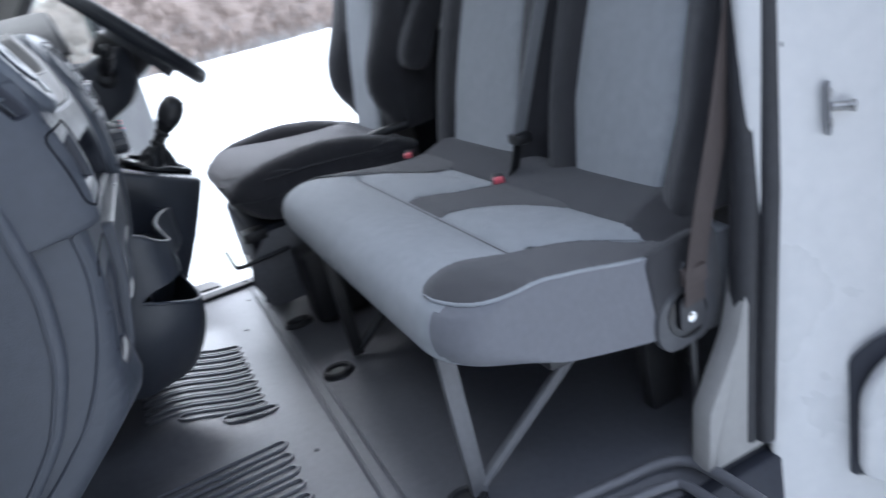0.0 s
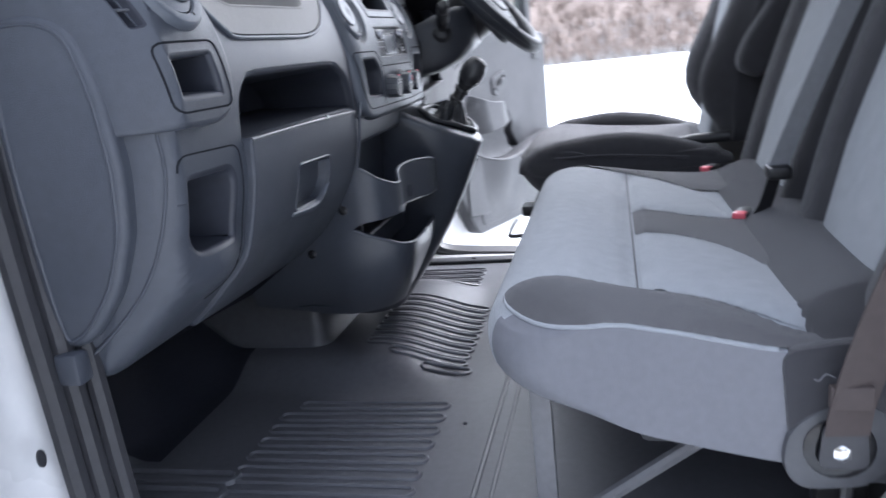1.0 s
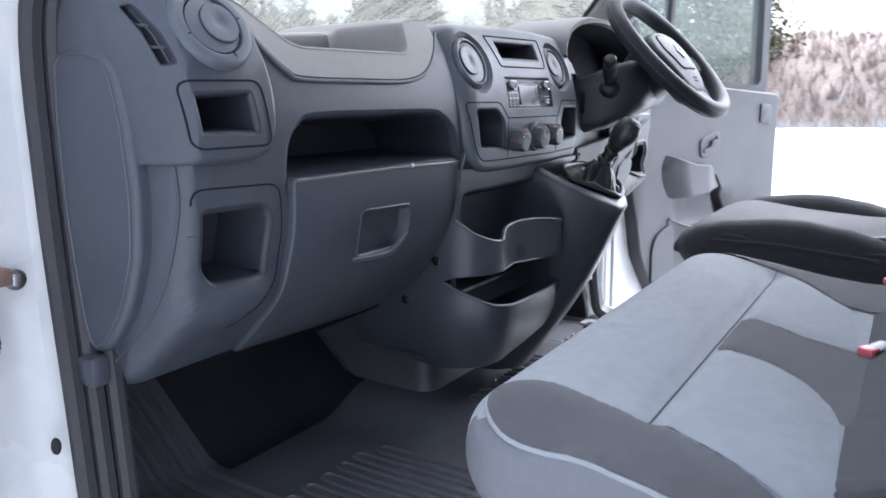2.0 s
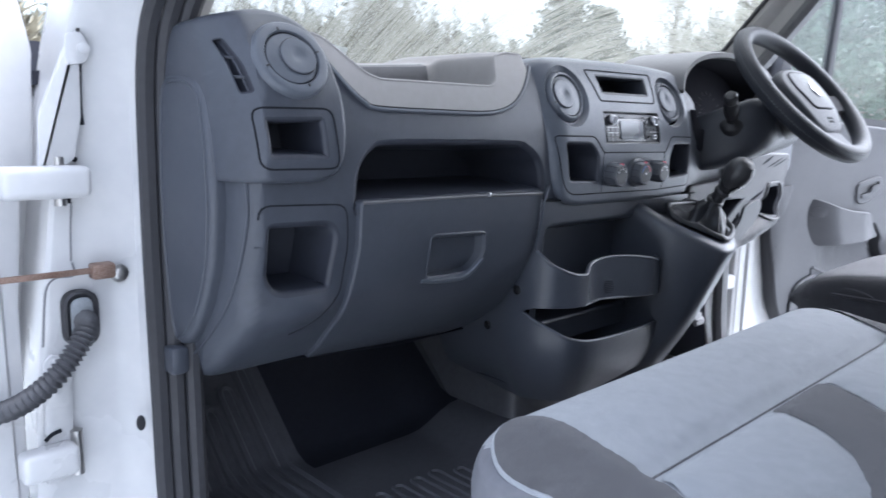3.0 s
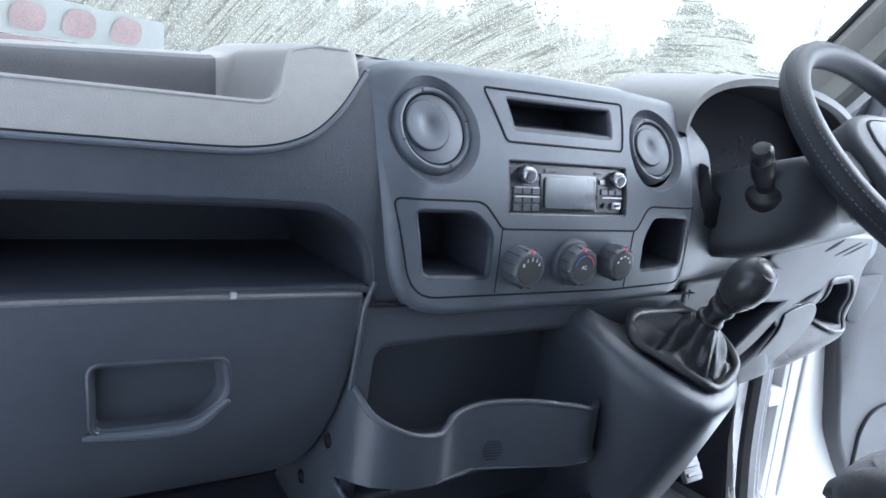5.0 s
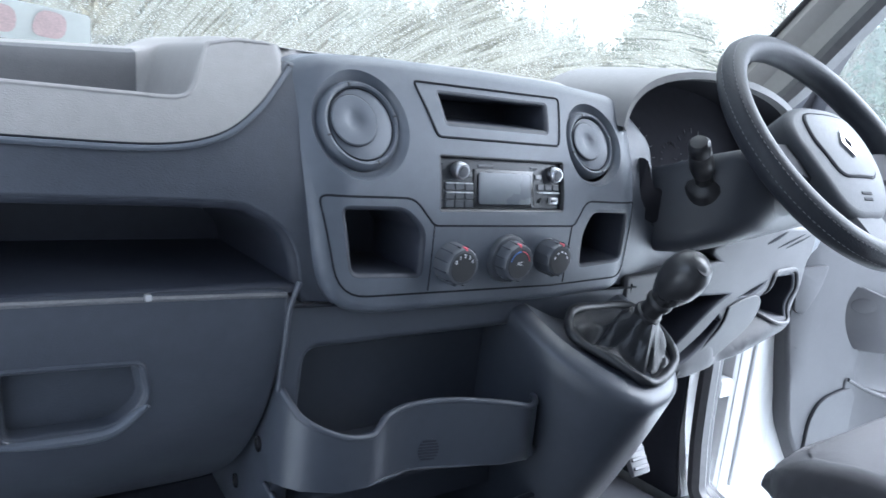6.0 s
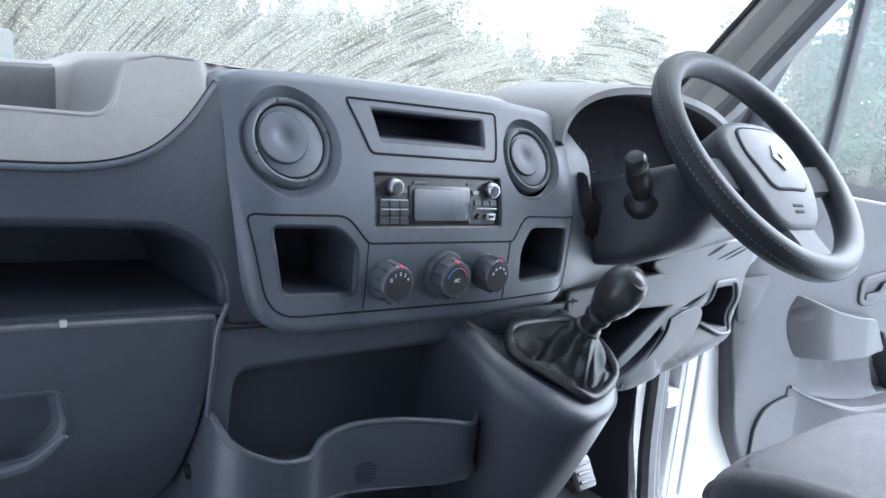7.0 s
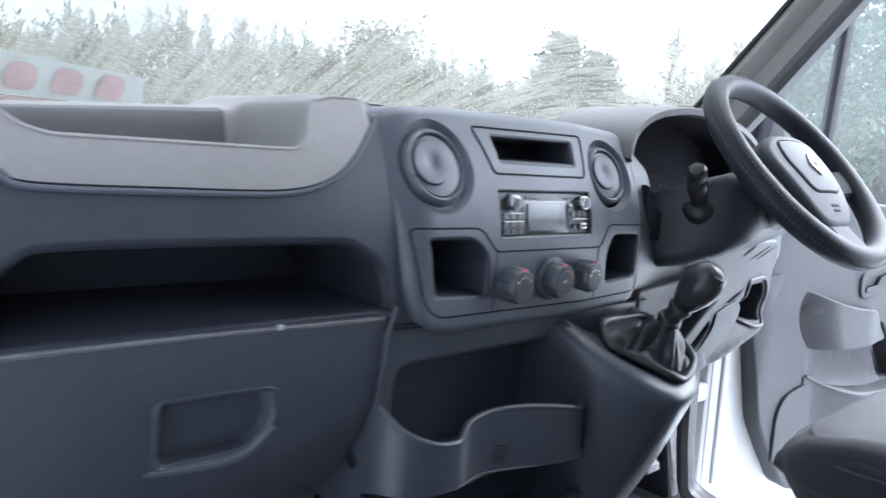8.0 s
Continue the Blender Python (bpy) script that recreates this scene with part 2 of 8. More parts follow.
def prism(bm, outline, place, deep, bevel=0.0, seg=2):
    """An outline (u, v) given thickness deep along w; place(u, v, w) -> world."""
    tmp = bmesh.new()
    vs = [tmp.verts.new((p[0], p[1], 0)) for p in outline]
    f = tmp.faces.new(vs)
    top = bmesh.ops.extrude_face_region(tmp, geom=[f])
    for v in top["geom"]:
        if isinstance(v, bmesh.types.BMVert):
            v.co.z = deep
    bmesh.ops.recalc_face_normals(tmp, faces=tmp.faces)
    if bevel:
        caps = [e for e in tmp.edges if abs(e.verts[0].co.z - e.verts[1].co.z) < 1e-7]
        bmesh.ops.bevel(tmp, geom=caps, offset=bevel, segments=seg, profile=0.5, affect="EDGES")
    bmesh.ops.triangulate(tmp, faces=[f for f in tmp.faces if len(f.verts) > 4])
    idx = {v: bm.verts.new(place(*v.co)) for v in tmp.verts}
    for f in tmp.faces:
        bm.faces.new([idx[v] for v in f.verts])
    tmp.free()
    return bm


def spin(bm, profile, n=32, m=None):
    """A turned body: profile of (radius, height) about z, then posed by m."""
    m = m or Matrix()
    rings = [[tuple(m @ Vector((r * math.cos(math.tau * i / n), r * math.sin(math.tau * i / n), h))) for i in range(n)] for r, h in profile]
    return loft(bm, rings, cap=True, cap_start=True)


def lerp_table(x, xs, ys):
    return float(np.interp(x, xs, ys))


def ease(a, b, v):
    t = min(1.0, max(0.0, (v - a) / (b - a)))
    return t * t * (3 - 2 * t)

# ---- cab shell ----
FLOOR = 0.60


def floor_height(x, y):
    z = FLOOR + 0.045 * ease(-0.2, -0.06, x) * ease(-0.10, 0.10, y) * (1 - ease(0.42, 0.52, x))
    z += max(0.0, y - 0.45) * 0.9
    z -= 0.02 * ease(-0.72, -0.78, x) if x < -0.72 else 0
    return z


def grid_sheet(bm, x0, x1, y0, y1, height, step=0.02):
    nx, ny = int((x1 - x0) / step), int((y1 - y0) / step)
    rows = [[(x0 + (x1 - x0) * i / nx, y0 + (y1 - y0) * j / ny) for i in range(nx + 1)] for j in range(ny + 1)]
    return loft(bm, [[(x, y, height(x, y)) for x, y in r] for r in rows], closed=False)


bm = bmesh.new()
grid_sheet(bm, -0.80, 0.76, -1.05, 0.82, floor_height, 0.02)
floor = structure("floor", bm, MAT, "dusty dark grey rubber cab floor mat", "floor")


def rib(name, x, y0, y1, lift=0.0042, w=0.013):
    """A long raised loop of the mat, with round ends."""
    bm = bmesh.new()
    mid = [(x + w * math.cos(a), y1 + w * math.sin(a)) for a in [math.pi * k / 6 for k in range(7)]]
    mid += [(x + w * math.cos(a), y0 + w * math.sin(a)) for a in [math.pi + math.pi * k / 6 for k in range(7)]]
    mid = dense(mid, 0.04)
    tube(bm, [(u, v, floor_height(u, v) + 0.001) for u, v in mid], lift, n=6, closed=True)
    return part(name, bm, MAT, floor)


for i in range(8):
    rib("mat_rib", -0.2375 - 0.0475 * i, -0.085, 0.225 if i else 0.20)
for i in range(11):
    rib("mat_rib", 0.285 - 0.037 * i, -0.085 if i < 10 else -0.1, 0.125 if i < 9 else (0.06 if i == 9 else -0.02))
for i in range(5):
    rib("mat_rib", 0.63 - 0.04 * i, -0.02, 0.16)
for i in range(4):
    rib("mat_rib", -0.50 - 0.05 * i, 0.24, 0.62 - 0.03 * i, 0.008, 0.016)

bm = bmesh.new()
tube(bm, [(-0.78, -0.195, FLOOR - 0.003), (0.0, -0.2, FLOOR - 0.003), (0.70, -0.205, FLOOR - 0.003)], 0.006, n=8)
tube(bm, [(-0.78, -0.223, FLOOR - 0.003), (0.0, -0.228, FLOOR - 0.003), (0.70, -0.233, FLOOR - 0.003)], 0.005, n=8)
part("mat_joint", bm, MAT, floor)
bm = bmesh.new()
for x, y in ((-0.304, -0.142), (0.583, -0.18), (0.374, -0.135)):
    spin(bm, [(0.004, 0.0), (0.004, 0.0015)], 8, pose(x, y, FLOOR + 0.0005))
part("mat_stud", bm, DEEP, floor)

bm = bmesh.new()
loop = dense(rloop([(-0.040, 0.228), (0.36, 0.222), (0.36, 0.85), (-0.03, 0.85)], 0.045, 6), 0.05)
loft(bm, [[(u, v, z) for u, v in inset(loop, d)] for z, d in ((0.590, -0.045), (0.602, -0.036), (0.612, -0.022), (0.632, -0.008), (0.665, 0.0), (0.80, 0.012), (0.83, 0.03))], cap=True)
structure("engine_tunnel", bm, MAT, "moulded dark rubber engine tunnel under the dashboard", "tunnel")

bm = bmesh.new()
box(bm, (0.735, -1.0, 0.50), (0.87, 0.2, 0.607), 0.008)
structure("sill_driver", bm, PAINT, "white painted sill with a worn step edge", "sill")
bm = bmesh.new()
box(bm, (0.70, -1.0, 0.600), (0.745, 0.17, 0.612), 0.004)
structure("sill_strip", bm, TRIM, "grey plastic scuff strip along the sill", "trim")
bm = bmesh.new()
spin(bm, [(0.006, 0), (0.006, 0.004), (0.003, 0.005)], 10, pose(0.722, 0.02, 0.612))
spin(bm, [(0.006, 0), (0.006, 0.004), (0.003, 0.005)], 10, pose(0.722, -0.2, 0.612))
structure("sill_screw", bm, BLACK, "dark screws in the scuff strip", "screw")

bm = bmesh.new()
tube(bm, [(u, v, 0.602) for u, v in curve2([(-0.705, -0.20), (-0.722, -0.36), (-0.738, -0.50), (-0.747, -0.575), (-0.768, -0.610), (-0.81, -0.622), (-0.90, -0.625)], 6)], 0.010, n=10)
structure("step_rim", bm, MAT, "worn black rubber rim of the entry step", "step")
bm = bmesh.new()
tube(bm, [(u, v, 0.592) for u, v in curve2([(-0.735, -0.20), (-0.752, -0.36), (-0.772, -0.50), (-0.783, -0.56), (-0.80, -0.580), (-0.90, -0.588)], 6)], 0.008, n=10)
structure("step_lip", bm, MAT, "lower rubber lip of the entry step", "step")

# toe board shade sheet, bulkhead, roof
# Added dark sheet stands in for the unlit end of the footwell
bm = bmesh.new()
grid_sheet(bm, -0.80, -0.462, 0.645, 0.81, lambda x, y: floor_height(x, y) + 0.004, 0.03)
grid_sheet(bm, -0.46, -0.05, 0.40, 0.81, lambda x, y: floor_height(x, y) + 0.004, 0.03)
structure("toe_board_shade", bm, DEEP, "near-black sheet painting shade over the sloping toe board", "toe board")
bm = bmesh.new()
box(bm, (-0.86, 0.79, 0.45), (0.86, 0.83, 1.44), 0.0)
structure("wall_front", bm, DEEP, "dark front bulkhead behind the dashboard", "wall")
# Unseen rear wall kept pale to reflect fill light onto the dashboard
bm = bmesh.new()
box(bm, (-0.90, -1.12, 0.45), (0.90, -1.06, 2.2), 0.01)
structure("wall_rear", bm, HEADLINER, "unseen bulkhead behind the seats, made pale to reflect fill light", "wall")
bm = bmesh.new()
loop = dense(rloop([(-0.90, -1.12), (0.90, -1.12), (0.86, -0.45), (0.5, -0.13), (-0.5, -0.13), (-0.86, -0.45)], 0.1, 5), 0.2)
loft(bm, [[(u, v, z) for u, v in inset(loop, d)] for z, d in ((2.10, -0.005), (2.17, 0.02), (2.2, 0.1))], cap=True)
structure("ceiling", bm, HEADLINER, "pale fabric cab headliner", "ceiling")
bm = bmesh.new()
loft(bm, [[(u, v, z) for u, v in inset(loop, d)] for z, d in ((2.10, -0.05), (2.2, -0.05), (2.26, 0.02), (2.28, 0.15))], cap=True)
structure("roof", bm, PAINT, "white painted van roof", "roof")
bm = bmesh.new()
box(bm, (-0.82, -1.05, 0.40), (0.78, 0.82, 0.575), 0.01)
structure("underbody", bm, DEEP, "black van underbody", "floor")

# body sides behind the doors
for side, tag in ((-1, "passenger"), (1, "driver")):
    bm = bmesh.new()
    prof = curve2([(0.800, -0.742), (0.815, -0.738), (0.828, -0.765), (0.845, -0.825), (0.88, -0.895), (0.935, -0.94), (1.0, -0.965)], 5) + [(1.0, -1.4), (1.0, -3.2)]
    loft(bm, [[(side * u, v, z) for u, v in prof] for z in (0.35, 0.6, 0.9, 1.2, 1.5, 1.8, 2.1)] , closed=False)
    structure("wall_side_" + tag, bm, PAINT, "white painted door pillar and van side", "wall")
    bm = bmesh.new()
    prism(bm, rloop([(-0.545, 0.60), (-0.56, 0.70), (-0.625, 0.80), (-0.665, 0.92), (-0.69, 1.10), (-0.71, 1.125), (-0.74, 2.1), (-0.82, 2.1), (-0.82, 0.60)], 0.01), lambda u, v, w: (side * (0.775 + w), u - 0.065, v), 0.04, 0.008)
    structure("trim_pillar_" + tag, bm, PILLAR_TRIM, "warm grey plastic door pillar trim", "trim")
    seal = None
    for dx, dy, r in ((0.798, -0.744, 0.022), (0.822, -0.760, 0.014)):
        bm = bmesh.new()
        tube(bm, [(side * dx, dy + 0.045, 0.62), (side * dx, dy + 0.03, 0.75), (side * dx, dy, 1.0), (side * dx, dy - 0.02, 1.3), (side * dx, dy - 0.03, 2.1)], r, n=10)
        if seal is None:
            seal = structure("seal_pillar_" + tag, bm, RUBBER, "black rubber door seal on the pillar", "seal")
        else:
            part("seal_lip", bm, RUBBER, seal)

# inner linings and closing panels of the cab
for side, tag in ((-1, "passenger"), (1, "driver")):
    bm = bmesh.new()
    box(bm, (side * 0.795 - 0.006, -1.07, 0.58), (side * 0.795 + 0.006, -0.748, 2.12), 0.0)
    structure("lining_" + tag, bm, DEEP, "dark inner side lining behind the seats", "lining")
    # Footwell sides carry their shade as a near-black colour
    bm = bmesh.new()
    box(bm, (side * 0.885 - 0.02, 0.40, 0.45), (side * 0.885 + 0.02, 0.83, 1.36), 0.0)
    structure("footwell_side_" + tag, bm, DEEP, "side panel of the footwell, its shade put into the colour", "wall")
bm = bmesh.new()
box(bm, (-0.93, 0.40, 1.345), (0.93, 0.86, 1.365), 0.0)
structure("cowl", bm, DEEP, "black cowl under the windscreen", "cowl")

# the rest of the van body, closed off plainly
bm = bmesh.new()
loop = dense(rloop([(-1.0, -3.2), (1.0, -3.2), (1.0, -1.13), (-1.0, -1.13)], 0.04, 4), 0.3)
loft(bm, [[(u, v, z) for u, v in inset(loop, d)] for z, d in ((2.095, 0.0), (2.2, 0.01), (2.26, 0.05), (2.28, 0.12))], cap=True)
structure("cargo_roof", bm, PAINT, "white painted roof of the van body", "roof")
bm = bmesh.new()
box(bm, (-1.0, -3.24, 0.40), (1.0, -3.20, 2.2), 0.02)
structure("wall_cargo_rear", bm, PAINT, "plain white rear end of the van body", "wall")
bm = bmesh.new()
rings = []
for y, z, hw in ((0.84, 1.37, 0.93), (1.05, 1.33, 0.93), (1.25, 1.24, 0.91), (1.38, 1.10, 0.88), (1.44, 0.90, 0.86), (1.45, 0.60, 0.86), (1.43, 0.40, 0.84)):
    rings.append([(x, y - 0.12 * (abs(x) / hw) ** 3 * ease(0.84, 1.2, y), z - 0.05 * (abs(x) / hw) ** 4) for x in np.linspace(-hw, hw, 21)])
loft(bm, rings, closed=False)
structure("bonnet", bm, PAINT, "white painted bonnet and nose of the van", "bonnet")
for side, tag in ((-1, "passenger"), (1, "driver")):
    bm = bmesh.new()
    prism(bm, rloop([(0.42, 0.40), (0.42, 1.36), (0.84, 1.36), (1.22, 1.20), (1.36, 0.95), (1.36, 0.40)], 0.05, 4), lambda u, v, w: (side * (0.91 + w), u, v), 0.08, 0.02)
    structure("wing_" + tag, bm, PAINT, "white painted front wing of the van", "wing")

# front door pillars, with hinge faces
for side, tag in ((-1, "passenger"), (1, "driver")):
    bm = bmesh.new()
    rows = []
    for z, back in ((0.42, 0.0), (0.62, 0.0), (0.75, 0.01), (0.9, 0.012), (1.1, 0.012), (1.3, 0.008), (1.40, -0.005), (1.46, -0.05)):
        low = 0.03 * (1 - ease(0.6, 0.85, z))
        xo = lerp_table(z, (0.42, 0.84, 1.10, 1.24, 1.42), (1.0, 0.992, 0.962, 0.946, 0.920) if side < 0 else (1.04, 1.035, 1.01, 0.98, 0.93))
        rows.append([(side * a, b + back, z) for a, b in ((0.80, 0.225 - low), (0.835, 0.235 - low), (0.848, 0.252 - low), (0.885, 0.260), (xo - 0.022, 0.264), (xo - 0.006, 0.266), (xo, 0.272), (xo, 0.30), (xo - 0.01, 0.42), (0.80, 0.42))])
    for z in (1.55, 1.7, 1.9, 2.1):
        s, e = 0.19 - 0.87 * (z - 1.42), 0.30 - 0.92 * (z - 1.42)
        o = 0.10 * (z - 1.42)
        rows.append([(side * (a - o), b, z) for a, b in ((0.825, s + 0.03), (0.845, s + 0.015), (0.86, s + 0.02), (0.885, s + 0.03), (0.90, s + 0.04), (0.91, s + 0.06), (0.91, s + 0.08), (0.90, e - 0.01), (0.87, e), (0.82, e))])
    loft(bm, rows)
    structure("pillar_front_" + tag, bm, PAINT, "white painted hinge pillar of the door opening", "pillar")
    seal = None
    for dx, dy, r in ((0.838, 0.222, 0.014), (0.820, 0.205, 0.013), (0.803, 0.187, 0.012)) if side < 0 else ((0.872, 0.215, 0.016), (0.846, 0.200, 0.019), (0.815, 0.190, 0.020)):
        bm = bmesh.new()
        tube(bm, curve2([(side * (dx - 0.03), dy - 0.32, 0.597), (side * (dx - 0.004), dy - 0.06, 0.612), (side * dx, dy - 0.012, 0.70), (side * dx, dy, 0.95), (side * dx, dy + 0.005, 1.2), (side * dx, dy - 0.012, 1.40), (side * (dx - 0.006), dy - 0.09, 1.50), (side * (dx - 0.018), dy - 0.175, 1.60), (side * (dx - 0.07), dy - 0.60, 2.08)], 5), r, n=8)
        if seal is None:
            seal = structure("seal_front_" + tag, bm, RUBBER if side < 0 else GREY_SEAL, "ribbed black rubber seal round the door opening" if side < 0 else "ribbed grey rubber seal round the door opening", "seal")
        else:
            part("seal_lip", bm, RUBBER if side < 0 else GREY_SEAL, seal)
    bm = bmesh.new()
    rows = []
    for z in (1.425, 1.445, 1.5, 1.6, 1.75, 1.9, 2.12):
        s, e = 0.175 - 0.87 * max(0, z - 1.42), 0.31 - 0.92 * (z - 1.42)
        o = 0.10 * max(0, z - 1.42)
        xe = (0.80 if side > 0 else 0.77)
        rows.append([(side * (a - o), y, z) for a, y in ((xe + 0.03, e + 0.005), (xe, e), (xe - 0.012, e - 0.03), (xe - 0.004, e * 0.55 + s * 0.45), (xe + 0.004, e * 0.45 + s * 0.55), (xe + 0.002, s + 0.012), (xe + 0.02, s - 0.004), (0.83, s + 0.01), (0.84, s + 0.03))])
    loft(bm, rows, cap=True, cap_start=True)
    pil = structure("trim_windscreen_pillar_" + tag, bm, PILLAR_TRIM, "grey plastic windscreen pillar trim", "trim")
    bm = bmesh.new()
    tube(bm, [tuple(Vector(r_[1]) + Vector((-0.004 * side, -0.002, 0))) for r_ in rows], 0.006, n=8)
    part("glass_seal", bm, RUBBER, pil, "black rubber seal along the glass")

# ---- windscreen ----
def screen_y(x, z):
    return 0.31 - 0.92 * (z - 1.42) + 0.20 * (1 - ((x - 0.015) / 0.785) ** 2)


frost = bpy.data.materials.new("wet_windscreen_glass")
frost.use_nodes = True
fn, fl = frost.node_tree.nodes, frost.node_tree.links
for nd in list(fn):
    if nd.type == "BSDF_PRINCIPLED":
        fn.remove(nd)
tc = fn.new("ShaderNodeTexCoord")
sep = fn.new("ShaderNodeSeparateXYZ")
fl.new(tc.outputs["Object"], sep.inputs[0])
drops = fn.new("ShaderNodeTexVoronoi")
drops.inputs["Scale"].default_value = 430
fl.new(tc.outputs["Object"], drops.inputs["Vector"])
patch = fn.new("ShaderNodeTexNoise")
patch.inputs["Scale"].default_value, patch.inputs["Detail"].default_value = 3.2, 3
fl.new(tc.outputs["Object"], patch.inputs["Vector"])


def ramp_of(nodes, links, src, a, b, lo=0.0, hi=1.0):
    r = nodes.new("ShaderNodeMapRange")
    r.interpolation_type = "SMOOTHSTEP"
    for key, v in (("From Min", a), ("From Max", b), ("To Min", lo), ("To Max", hi)):
        r.inputs[key].default_value = v
    links.new(src, r.inputs["Value"])
    return r.outputs[0]


def math_of(nodes, links, op, a, b):
    m = nodes.new("ShaderNodeMath")
    m.operation = op
    for i, v in enumerate((a, b)):
        if isinstance(v, float):
            m.inputs[i].default_value = v
        else:
            links.new(v, m.inputs[i])
    return m.outputs[0]


# wiper arcs: noise drawn out round a pivot low on the driver side
wx = math_of(fn, fl, "SUBTRACT", sep.outputs["X"], 0.62)
wz = math_of(fn, fl, "MULTIPLY", math_of(fn, fl, "SUBTRACT", sep.outputs["Z"], 1.22), 1.36)
wr = math_of(fn, fl, "SQRT", math_of(fn, fl, "ADD", math_of(fn, fl, "MULTIPLY", wx, wx), math_of(fn, fl, "MULTIPLY", wz, wz)), 0.0)
wa = math_of(fn, fl, "ARCTAN2", wz, wx)


def arc_noise(across, along, detail, bend):
    comb = fn.new("ShaderNodeCombineXYZ")
    fl.new(math_of(fn, fl, "MULTIPLY", wr, across), comb.inputs[0])
    fl.new(math_of(fn, fl, "MULTIPLY", wa, along), comb.inputs[1])
    nz = fn.new("ShaderNodeTexNoise")
    nz.inputs["Scale"].default_value, nz.inputs["Detail"].default_value, nz.inputs["Distortion"].default_value = 1.0, detail, bend
    fl.new(comb.outputs[0], nz.inputs["Vector"])
    return nz.outputs["Fac"]


runs = ramp_of(fn, fl, arc_noise(190.0, 5.5, 3, 0.6), 0.56, 0.63)
smear = ramp_of(fn, fl, arc_noise(38.0, 3.0, 5, 0.4), 0.36, 0.66)
d1 = ramp_of(fn, fl, drops.outputs["Distance"], 0.12, 0.42, 1.0, 0.0)
p1 = ramp_of(fn, fl, patch.outputs["Fac"], 0.38, 0.60, 0.35, 1.0)
beads = math_of(fn, fl, "MULTIPLY", math_of(fn, fl, "MULTIPLY", p1, d1), 0.42)
mist = math_of(fn, fl, "MULTIPLY", smear, 0.20)
cover = math_of(fn, fl, "ADD", math_of(fn, fl, "ADD", beads, mist), 0.50)
wiped = math_of(fn, fl, "SUBTRACT", 1.0, math_of(fn, fl, "MULTIPLY", runs, 0.6))
fac = math_of(fn, fl, "MINIMUM", math_of(fn, fl, "MULTIPLY", cover, wiped), 0.85)
clear = fn.new("ShaderNodeBsdfTransparent")
clear.inputs[0].default_value = (0.60, 0.605, 0.575, 1)
film = fn.new("ShaderNodeBsdfTranslucent")
tone = fn.new("ShaderNodeMix"); tone.data_type = "RGBA"
tone.inputs[6].default_value, tone.inputs[7].default_value = (0.190, 0.186, 0.150, 1), (0.40, 0.41, 0.385, 1)
fl.new(d1, tone.inputs[0]); fl.new(tone.outputs[2], film.inputs[0])
mixed = fn.new("ShaderNodeMixShader")
fl.new(fac, mixed.inputs[0]); fl.new(clear.outputs[0], mixed.inputs[1]); fl.new(film.outputs[0], mixed.inputs[2])
gloss = fn.new("ShaderNodeBsdfGlossy")
gloss.inputs["Roughness"].default_value = 0.06
top = fn.new("ShaderNodeMixShader")
top.inputs[0].default_value = 0.04
fl.new(mixed.outputs[0], top.inputs[1]); fl.new(gloss.outputs[0], top.inputs[2])
fl.new(top.outputs[0], fn["Material Output"].inputs["Surface"])

bm = bmesh.new()
loft(bm, [[(x, screen_y(x, z), z) for x in np.linspace(-0.79 + max(0, z - 1.42) * 0.10, 0.82 - max(0, z - 1.42) * 0.10, 40)] for z in np.linspace(1.36, 2.12, 16)], closed=False)
ws = structure("window_1", bm, frost, "wet windscreen streaked with melting frost", "windscreen")
ws.visible_shadow = False

pane_glass = bpy.data.materials.new("door_glass")
pane_glass.use_nodes = True
gn, gl = pane_glass.node_tree.nodes, pane_glass.node_tree.links
for nd in list(gn):
    if nd.type == "BSDF_PRINCIPLED":
        gn.remove(nd)
gtc = gn.new("ShaderNodeTexCoord")
gdrop = gn.new("ShaderNodeTexVoronoi"); gdrop.inputs["Scale"].default_value = 120
gl.new(gtc.outputs["Object"], gdrop.inputs["Vector"])
gpatch = gn.new("ShaderNodeTexNoise"); gpatch.inputs["Scale"].default_value = 7
gl.new(gtc.outputs["Object"], gpatch.inputs["Vector"])
gf = math_of(gn, gl, "ADD", math_of(gn, gl, "MULTIPLY", math_of(gn, gl, "MULTIPLY", ramp_of(gn, gl, gdrop.outputs["Distance"], 0.1, 0.4, 1.0, 0.0), ramp_of(gn, gl, gpatch.outputs["Fac"], 0.45, 0.6)), 0.02), 0.11)
gc = gn.new("ShaderNodeBsdfTransparent"); gc.inputs[0].default_value = (0.88, 0.92, 0.905, 1)
gt = gn.new("ShaderNodeBsdfTranslucent"); gt.inputs[0].default_value = (0.58, 0.64, 0.58, 1)
gm = gn.new("ShaderNodeMixShader"); gl.new(gf, gm.inputs[0]); gl.new(gc.outputs[0], gm.inputs[1]); gl.new(gt.outputs[0], gm.inputs[2])
gg = gn.new("ShaderNodeBsdfGlossy"); gg.inputs["Roughness"].default_value = 0.03
gx = gn.new("ShaderNodeMixShader"); gx.inputs[0].default_value = 0.05
gl.new(gm.outputs[0], gx.inputs[1]); gl.new(gg.outputs[0], gx.inputs[2])
gl.new(gx.outputs[0], gn["Material Output"].inputs["Surface"])

# ---- doors ----
def door_place(side, hinge, turn):
    """Local door axes: s along the door from its hinge, w through it to the outside, z up."""
    d = Vector((math.cos(radians(turn)), math.sin(radians(turn)), 0))
    o = Vector((-d.y, d.x, 0))
    def at(s, z, w=0.0):
        p = d * s + o * w
        return (side * (hinge[0] + p.x), hinge[1] + p.y, z)
    return at


